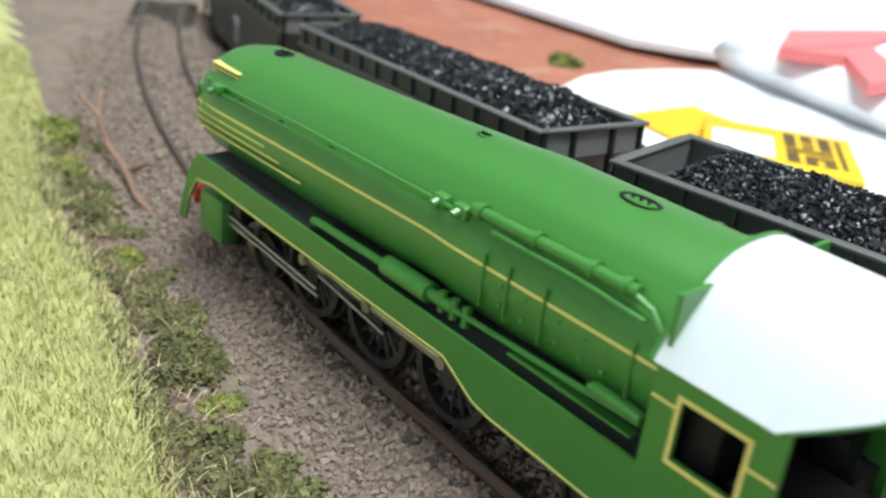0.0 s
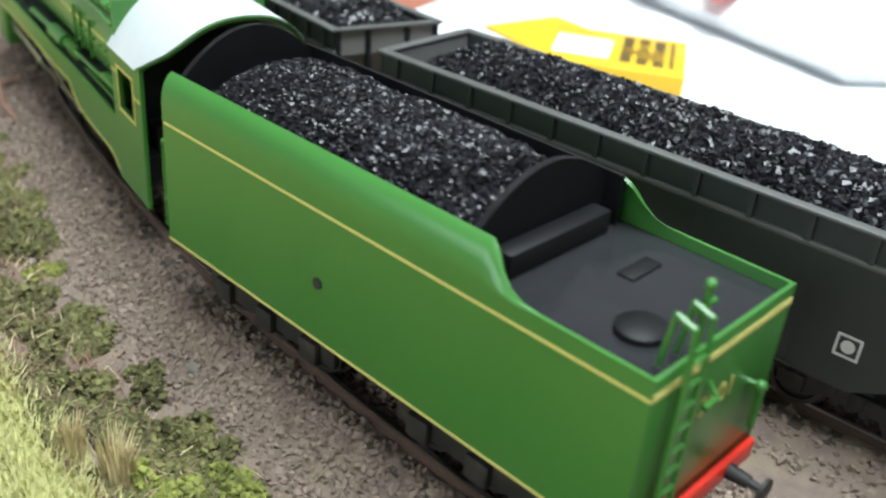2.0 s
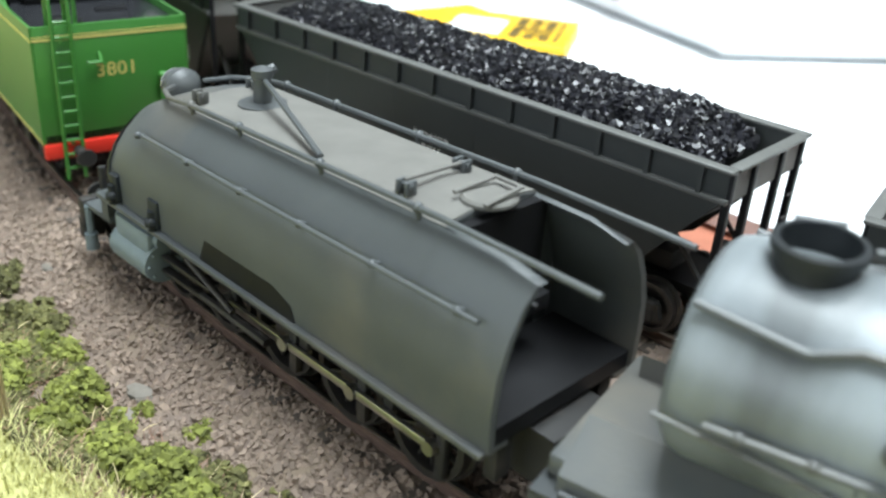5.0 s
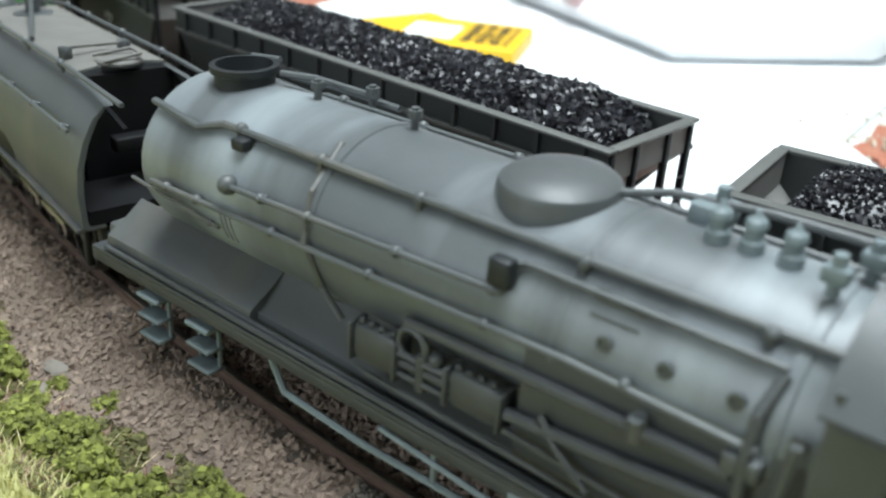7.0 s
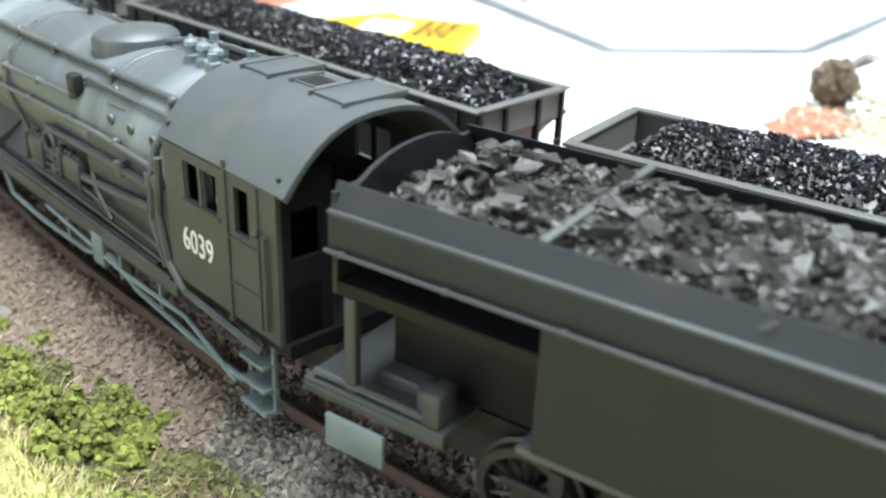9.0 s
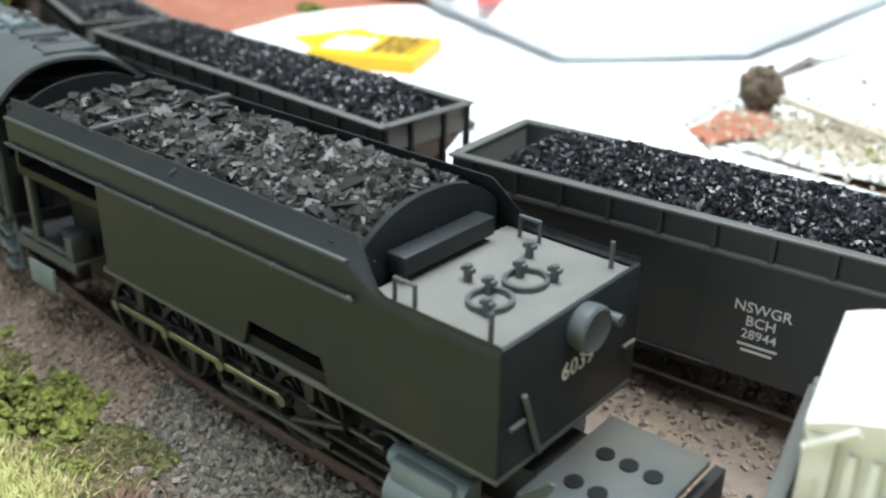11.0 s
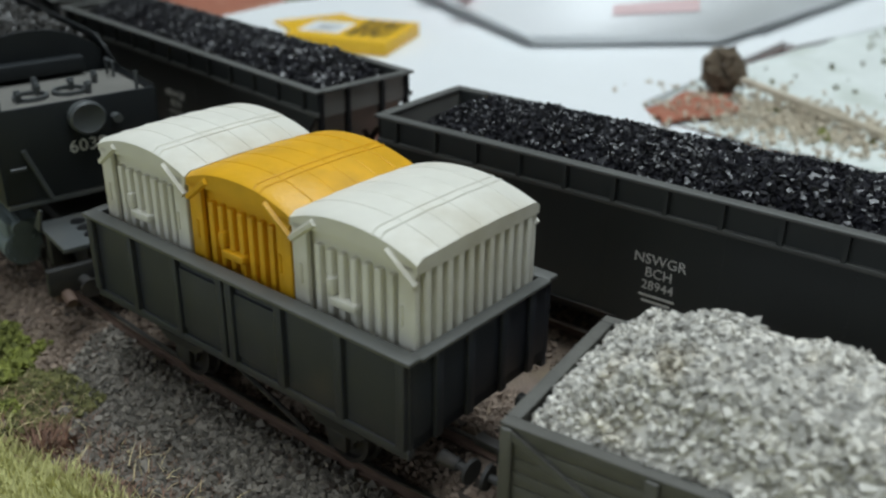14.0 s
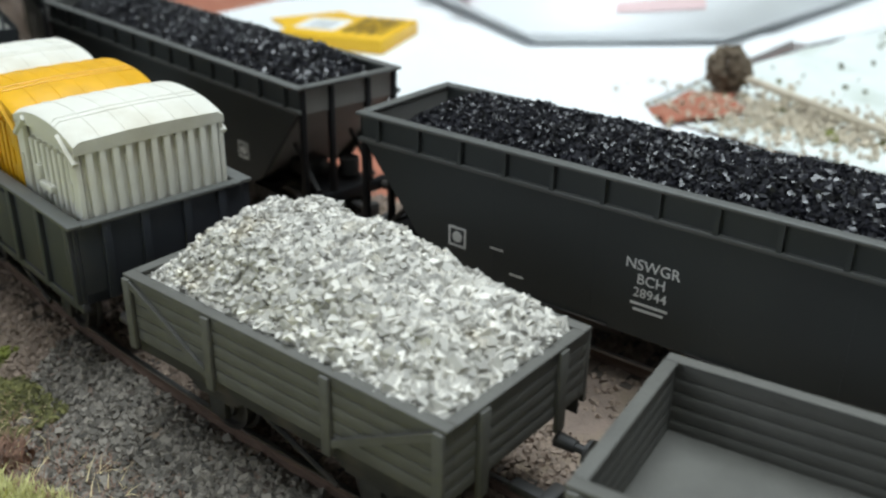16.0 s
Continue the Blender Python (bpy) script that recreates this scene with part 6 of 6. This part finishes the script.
def build_scenery():
    rng = np.random.default_rng(3)
    # ballast: brown chips along the shoulder of the near track, grey towards the right
    bp, gp = [], []
    for k in range(62000):
        s = rng.uniform(-420, 210)
        off = rng.uniform(-30, 37)
        p = on_track(s, off)
        if abs(abs(off) - 8.65) < 1.3:
            continue
        if off > 24 and rng.uniform() < (off - 24) / 13:
            continue
        z = ground_z(p.x, p.y)
        grey = p.x > 6 + 14 * noise.noise((p.x * 0.05, p.y * 0.05, 9.0)) and off > 8
        (gp if grey else bp).append((p.x, p.y, z + rng.uniform(-0.1, 0.35)))
    for k in range(12000):
        x = rng.uniform(-330, 210)
        y = track_two(x) + rng.uniform(-26, 26)
        if abs(abs(y - track_two(x)) - 8.65) > 1.3:
            bp.append((x, y, ground_z(x, y) + rng.uniform(-0.1, 0.35)))
    for k in range(5000):
        x = rng.uniform(8, 150)
        p = on_track(x + 24, rng.uniform(12, 34))
        gp.append((p.x, p.y, ground_z(p.x, p.y) + rng.uniform(0, 0.5)))
    v, f = chips(bp, 0.72, 41)
    raw("brown_ballast", v, f, M_BALLAST, None, "stuff", "brown crushed stone ballast along the tracks", "ballast")
    v, f = chips(gp, 0.8, 42)
    raw("grey_ballast", v, f, M_BALLASTG, None, "stuff", "grey speckled stone ballast beside the near track", "ballast")
    # static grass on the bank
    pts = []
    while len(pts) < 52000:
        x = rng.uniform(-420, 110)
        b = bank(x)
        y = b + 4 - abs(rng.normal()) * 34
        if y < b + 2.5 * noise.noise((x * 0.1, y * 0.1, 4.0)) + 1:
            pts.append((x, y, ground_z(x, y) - 0.2))
    v, f = blades(pts, 3.2, 43, 0.9, 0.17)
    raw("grass", v, f, M_GRASS, None, "stuff", "pale yellow green static grass on the bank", "grass")
    # debris between grass and ballast
    tw = []
    for k in range(6500):
        x = rng.uniform(-330, 110)
        y = bank(x) + rng.uniform(-2, 17) - 2
        tw.append((x, y, ground_z(x, y) + 0.1))
    v, f = blades(tw, 2.2, 44, 2.6, 0.13)
    raw("dry_litter", v, f, M_TWIG, None, "stuff", "dry twigs and leaf litter below the bank", "litter")
    v, f = blades([(x + rng.normal() * 3, y + rng.normal() * 3, z) for x, y, z in tw[:1800]], 2.4, 45, 2.2, 0.13)
    raw("dry_straw_litter", v, f, M_STRAW, None, "stuff", "dry straw litter below the bank", "litter")
    # low green crumbs scattered through the litter
    cr = []
    while len(cr) < 26000:
        x = rng.uniform(-340, 20)
        y = bank(x) + rng.uniform(-3, 19)
        if noise.noise((x * 0.07, y * 0.09, 12.0)) + 0.25 * noise.noise((x * 0.3, y * 0.3, 2.0)) > (-0.08 if x < -40 else -0.2) + 0.02 * max(0, y - bank(x) - 9):
            cr.append((x, y, ground_z(x, y) + rng.uniform(0, 1.1)))
    v, f = chips(cr, 0.72, 46)
    raw("ground_cover", v, f, M_MOSSD, None, "stuff", "crumbly dull green ground cover below the bank", "ground cover")
    # mossy scrub
    seed = 60
    for x, y, r, h, m in ((-322, 2, 9, 5, 0), (-300, -6, 7, 4, 0), (-268, -16, 7, 4, 1), (-240, -22, 6, 3.5, 0), (-212, -29, 6, 4, 1), (-196, -36, 7, 5, 1), (-186, -42, 6, 4, 1), (-176, -38, 5, 3, 0), (-166, -46, 6, 4, 1),
                          (-156, -40, 5, 3, 1), (-150, -52, 6, 4, 1), (-141, -45, 5, 3, 1), (-132, -54, 6, 4.5, 1), (-126, -42, 4, 2.5, 1), (-117, -50, 6, 4, 1), (-104, -46, 5, 3, 1), (-100, -58, 6, 5, 0), (-92, -50, 5, 4, 0),
                          (-86, -60, 6, 5, 0), (-78, -54, 6, 5, 0), (-70, -61, 6, 5, 0), (-64, -52, 4, 3, 0), (-56, -60, 7, 6, 0), (-48, -53, 5, 4, 0), (-40, -60, 7, 7, 0), (-33, -52, 5, 5, 0), (-25, -57, 7, 8, 0), (-18, -50, 6, 6, 0),
                          (-12, -57, 7, 8, 0), (-4, -53, 6, 6, 0), (-52, -44, 3, 2, 0), (4, -58, 5, 4, 0), (-16, -44, 3.5, 5, 0), (-8, -42, 3, 3, 0)):
        clump("scrub_bush", x, y, r, h, seed, M_MOSSD if m else M_MOSS, "low dull green scrub beside the ballast" if m else "olive green foam foliage bush on the bank", None, 0.75 if not m else 0.65)
        seed += 7
    tuft(-77, -69, 17, 201, 170, 3.2, 0.22)
    tuft(-104, -63, 13, 202, 110, 2.6, 0.4)
    tuft(-114, -65, 10, 203, 90, 2.2, 0.3)
    low = tuft(26, -55, 5, 204, 160, 5.0, 1.2, "low reddish dry grass tuft beside the ballast")
    low.data.materials[0] = M_TWIG

    # fallen branch by the curve
    bm = B()
    pts = [(-322, 20, 6), (-312, 13, 2), (-300, 9, -3), (-283, 5, -5), (-268, -1, -6), (-256, -3, -7)]
    for a, b in zip(pts, pts[1:]):
        rod(bm, a, b, 0.9, 8, 0.7)
    rod(bm, (-312, 13, 2), (-318, 10, 8), 0.9, 6, 0.5)
    rod(bm, (-283, 5, -5), (-276, 9, -1), 0.8, 6, 0.4)
    tagged(part("dead_branch", bm, M_TWIG), "grey brown dead branch lying beside the track", "branch")
    # stones on the shoulder
    for k, (x, y, r) in enumerate(((-70, -45, 2.6), (-66, -50, 2.2), (-182, -38, 1.8), (-122, -36, 1.6))):
        bm = ball(B(), (0, 0, 0), r, (1.2, 0.9, 0.6), 10)
        for vv in bm.verts:
            vv.co += Vector((noise.noise(vv.co * 0.7 + Vector((k, 0, 0))), noise.noise(vv.co * 0.7 + Vector((0, k, 3))), 0)) * 0.8
        ob = tagged(part("stone", bm, M_BALLASTG, None, "", 25), "pale weathered stone lying on the ballast shoulder", "stone")
        ob.location = (x * MM, y * MM, (ground_z(x, y) + 0.3) * MM)


def sheet(name, outline, z, material, label, category, thick=0.5, curl=0.0):
    bm = loft(B(), [[(x, y, z) for x, y in outline], [(x, y, z + thick) for x, y in outline]])
    return tagged(part(name, bm, material), label, category)


def build_background():
    # white sheet with a rounded end on the red earth
    sheet("paper_sheet", [(-236, 96), (-248, 130), (-256, 172), (-264, 205), (-262, 228), (-252, 255), (-238, 278), (-215, 300), (-150, 330), (-30, 330), (-14, 190), (30, 150), (60, 96)], -2.5, M_PAPER, "white sheet of paper with a rounded end on the layout", "paper", 5)
    sheet("white_backing_sheet", [(-60, 100), (330, 140), (330, 215), (60, 180), (-12, 186), (-60, 180)], -4.2, M_PAPER, "white paper sheet laid over the terrain", "paper", 4.0)
    # far plaster terrain, gently humped
    xs, ys = np.linspace(-20, 560, 40), np.linspace(186, 900, 36)
    verts = [(x, y, 0.2 + 3 * noise.noise((x * 0.012, y * 0.012, 2.0)) + 1.5 * noise.noise((x * 0.05, y * 0.05, 6.0)) + max(0, y - 420) * 0.06) for x in xs for y in ys]
    faces = [(i * 36 + j, (i + 1) * 36 + j, (i + 1) * 36 + j + 1, i * 36 + j + 1) for i in range(39) for j in range(35)]
    ob = raw("plaster_terrain", verts, faces, M_PLASTER, None, "structure", "unpainted white plaster landscape", "terrain")
    for p in ob.data.polygons:
        p.use_smooth = True
    # yellow printed card and its white window
    card = thing("printed_card", "yellow printed cardboard packet with dark print", "card")
    ang = math.degrees(math.atan2(60, 75))
    bm = B()
    box(bm, -26, 26, -34, 34, -5.2, 1.2, 0.5)
    part("card", bm, M_CARDY, card)
    bm = B()
    box(bm, -23, -2, -20, 14, 1.15, 1.4)
    part("white_panel", bm, M_PAPER, card)
    for x0, x1, y0, y1 in ((2, 6, 4, 26), (8, 12, 4, 10), (8, 12, 14, 26), (14, 18, 4, 26), (2, 18, -4, 1), (2, 6, -22, -6), (8, 18, -12, -8), (8, 12, -22, -14), (14, 18, -22, -14), (20, 21.5, -22, 26)):
        part("print_block", box(B(), x0, x1, y0, y1, 1.15, 1.45), M_INK, card, "dark brown block print")
    bm = B()
    for k in range(4):
        box(bm, -19, -6, -14 + 6 * k, -12 + 6 * k, 1.38, 1.5)
    part("small_print", bm, M_HOPIN, card)
    card.matrix_basis = pose(-0.1630, 0.1730, 0.0078, 0, 0, 28) @ Matrix.Diagonal((0.95, 0.66, 1, 1))
    sheet("yellow_slip", [(-222, 170), (-214, 208), (-186, 202), (-180, 158)], 3.0, M_CARDY, "yellow printed slip lying on the paper", "card", 0.6)
    # white bag or box with red print
    bag = thing("white_carrier_bag", "white plastic bag with red print lying on the layout", "bag")
    bm = loft(B(), [[(-213, 268, 4), (-99, 228, 4), (-46, 296, 4), (-60, 520, 4), (-240, 520, 4), (-240, 280, 4)],
                    [(-217, 264, 12), (-100, 223, 9), (-41, 296, 8), (-60, 526, 8), (-246, 526, 10), (-244, 276, 12)],
                    [(-210, 268, 18), (-104, 238, 27), (-52, 304, 30), (-66, 516, 40), (-240, 516, 30), (-240, 280, 18)],
                    [(-180, 288, 22), (-112, 258, 32), (-70, 330, 37), (-90, 490, 48), (-220, 490, 36), (-220, 310, 22)]])
    part("bag_body", bm, M_BAG, bag, "", 60)
    bm = B()
    lo0, lo1, up0, up1 = Vector((-100, 223, 9)), Vector((-41, 296, 8)), Vector((-104, 238, 27)), Vector((-52, 304, 30))
    out = (lo1 - lo0).cross(up0 - lo0).normalized()
    at = lambda a, h, o: tuple(lo0.lerp(lo1, a).lerp(up0.lerp(up1, a), h) + out * o)
    loft(bm, [[at(a, h, o) for a, h in ((0.40, 0.40), (0.86, 0.46), (0.86, 0.70), (0.40, 0.60))] for o in (-0.8, 0.8)])
    part("red_print", bm, M_PINKP, bag, "faded red print")
    for tri in ([(-212, 279), (-178, 319), (-180, 280), (-203, 250)], [(-203, 252), (-180, 284), (-152, 256), (-160, 236), (-180, 262)]):
        bm = loft(B(), [[(x, y, 17.5 + 0.10 * (y - 232)) for x, y in tri], [(x, y, 22.5 + 0.10 * (y - 232)) for x, y in tri]])
        part("red_mark", bm, M_PINK, bag, "red printed mark")
    sheet("white_far_sheet", [(-560, 330), (-300, 300), (-240, 330), (-240, 700), (-560, 700)], -3, M_PAPER, "white paper sheets on the far part of the layout", "paper", 4)
    sheet("white_under_sheet", [(-238, 332), (-24, 332), (40, 900), (-238, 900)], -3, M_PAPER, "white paper under the carrier bag", "paper", 4)
    # red earth wedge showing between the sheets
    rim = [(-1 + 12 * math.cos(a) * (1 + 0.3 * math.sin(3 * a + 1)), 203 + 25 * math.sin(a) * (1 + 0.2 * math.sin(5 * a))) for a in np.linspace(0, 2 * math.pi, 40)[:-1]]
    sheet("red_earth_mound", rim, 1.0, M_REDEARTH, "brick red earth patch between the paper sheets", "earth", 1.2)
    rng = np.random.default_rng(77)
    pts = [(x, y, 2.0 + rng.uniform(-0.6, 1.2)) for x, y in zip(rng.normal(34, 22, 900), rng.normal(216, 14, 900))]
    v, f = chips(pts, 1.1, 78)
    raw("scatter", v, f, M_SAND, None, "stuff", "sandy scatter sprinkled on the plaster", "scatter")
    pts = [(x, y, 2.0 + rng.uniform(-0.6, 1.6)) for x, y in zip(rng.uniform(-10, 220, 220), rng.uniform(190, 420, 220))]
    v, f = chips(pts, 1.1, 79)
    raw("green_scatter", v, f, M_MOSSD, None, "stuff", "green flock specks on the plaster", "scatter")
    # clod on a stick, far shrubs
    pin = thing("twig_tree", "brown crumbly ball on a pale stick lying on the plaster", "model tree")
    rng = np.random.default_rng(8)
    d = rng.normal(size=(420, 3))
    d /= np.linalg.norm(d, axis=1, keepdims=True)
    v, f = chips(d * 8.0 * rng.uniform(0.8, 1.0, (420, 1)) + np.array([-5, 231, 10.0]), 1.6, 9)
    raw("crown", v, f, M_BROWNBALL, pin)
    bm = B()
    rod(bm, (-1, 232, 8.0), (125, 194, 4.0), 1.5, 8, 1.0)
    part("stick", bm, M_SAND, pin)
    clumps = ((52, 208, 6, 10), (28, 232, 7, 4), (-300, 238, 8, 6))
    for k, (x, y, r, h) in enumerate(clumps):
        clump("scrub_bush", x, y, r, h, 300 + k * 9, M_MOSS if k != 1 else M_MOSSD, "small green shrub among white paper sheets", 320, 1.3)
    bm = B()
    box(bm, 60, 160, 640, 700, 0, 60, 3)
    tagged(part("dark_case", bm, M_BLACK), "dark box standing at the back of the layout", "box")
    bm = ball(B(), (-62, 128, 4.6), 2.0, (1, 1, 0.8), 10)
    tagged(part("coal_lump", bm, M_COAL), "stray lump of coal on the white sheet", "coal")


# ---- assembly ----
build_room()
build_ground()
build_background()
build_scenery()
build_track("near_track", on_track, -470, 240, "near model railway track with rusty rails and dark sleepers")
build_track("far_track", line_two, -420, 260, "far model railway track with rusty rails and dark sleepers")

hop = hopper(True)
hop2 = hopper(False)


hop2.matrix_basis = pose(-0.070, 0.0450, 0)
hop.matrix_basis = pose(0.0914, 0.0545, 0, 0, 0, 8.6)
copy_thing(hop2, pose(-0.2233, 0.0715, -0.0072, 0, -4.1, -17.6))
copy_thing(hop2, pose(-0.3760, 0.1290, -0.0165, 0, -2.0, -23.0))

green_loco(-132.4)
green_tender(22.0)
garratt_front(165.0)
garratt_boiler(312.0)
garratt_rear(466.0)
container_wagon(605.7)
sw = plank_wagon(695.3, 660.5, 730.2, "weathered grey planked open wagon heaped with pale stone")
st = load("stone_load", "heap of pale grey stone chips in the open wagon", "stone", 32.6, 14.2, heap(33.5, 15.0, 25.0, 35.6, lambda x, y: float(np.interp(x, [-33, -24, -14, 0, 9, 20, 33], [0.6, 0.95, 1.12, 1.16, 1.0, 0.74, 0.55])) * (1.05 - 0.25 * ((y - 2) / 14) ** 2) + 0.16 * noise.noise((x * 0.16, y * 0.2, 4.0))), 1.0, 7000, 51, M_STONE, None, 0.8, None, 1.0, 0.6)
MOVING.append((st, 695.3, 18.0))
plank_wagon(781.0, 746.0, 816.0, "weathered grey planked open wagon standing empty")


def motions():
    """The train runs along the near track; its wheels and rods turn with it."""
    for ob, u, half, *shift in MOVING:
        rows = run_rows(u, half)
        if shift:
            rows = [(t, m @ pose(shift[0] * MM, 0, 0)) for t, m in rows]
        ob.scale = (ob.scale.x, WIDEN, 1)
        walk(ob, rows)
    for ob, x, r in ROLLING:
        walk(ob, [(k * 0.2, pose(x * MM, 0, r * MM, 0, -math.degrees(travel(k * 0.2) / r), 0)) for k in range(81)])
    for ob, r, throw in CRANKING:
        rows = []
        for k in range(81):
            a = travel(k * 0.2) / r
            rows.append((k * 0.2, pose(-throw * math.sin(a) * MM, 0, (r + throw * math.cos(a)) * MM)))
        walk(ob, rows)


motions()
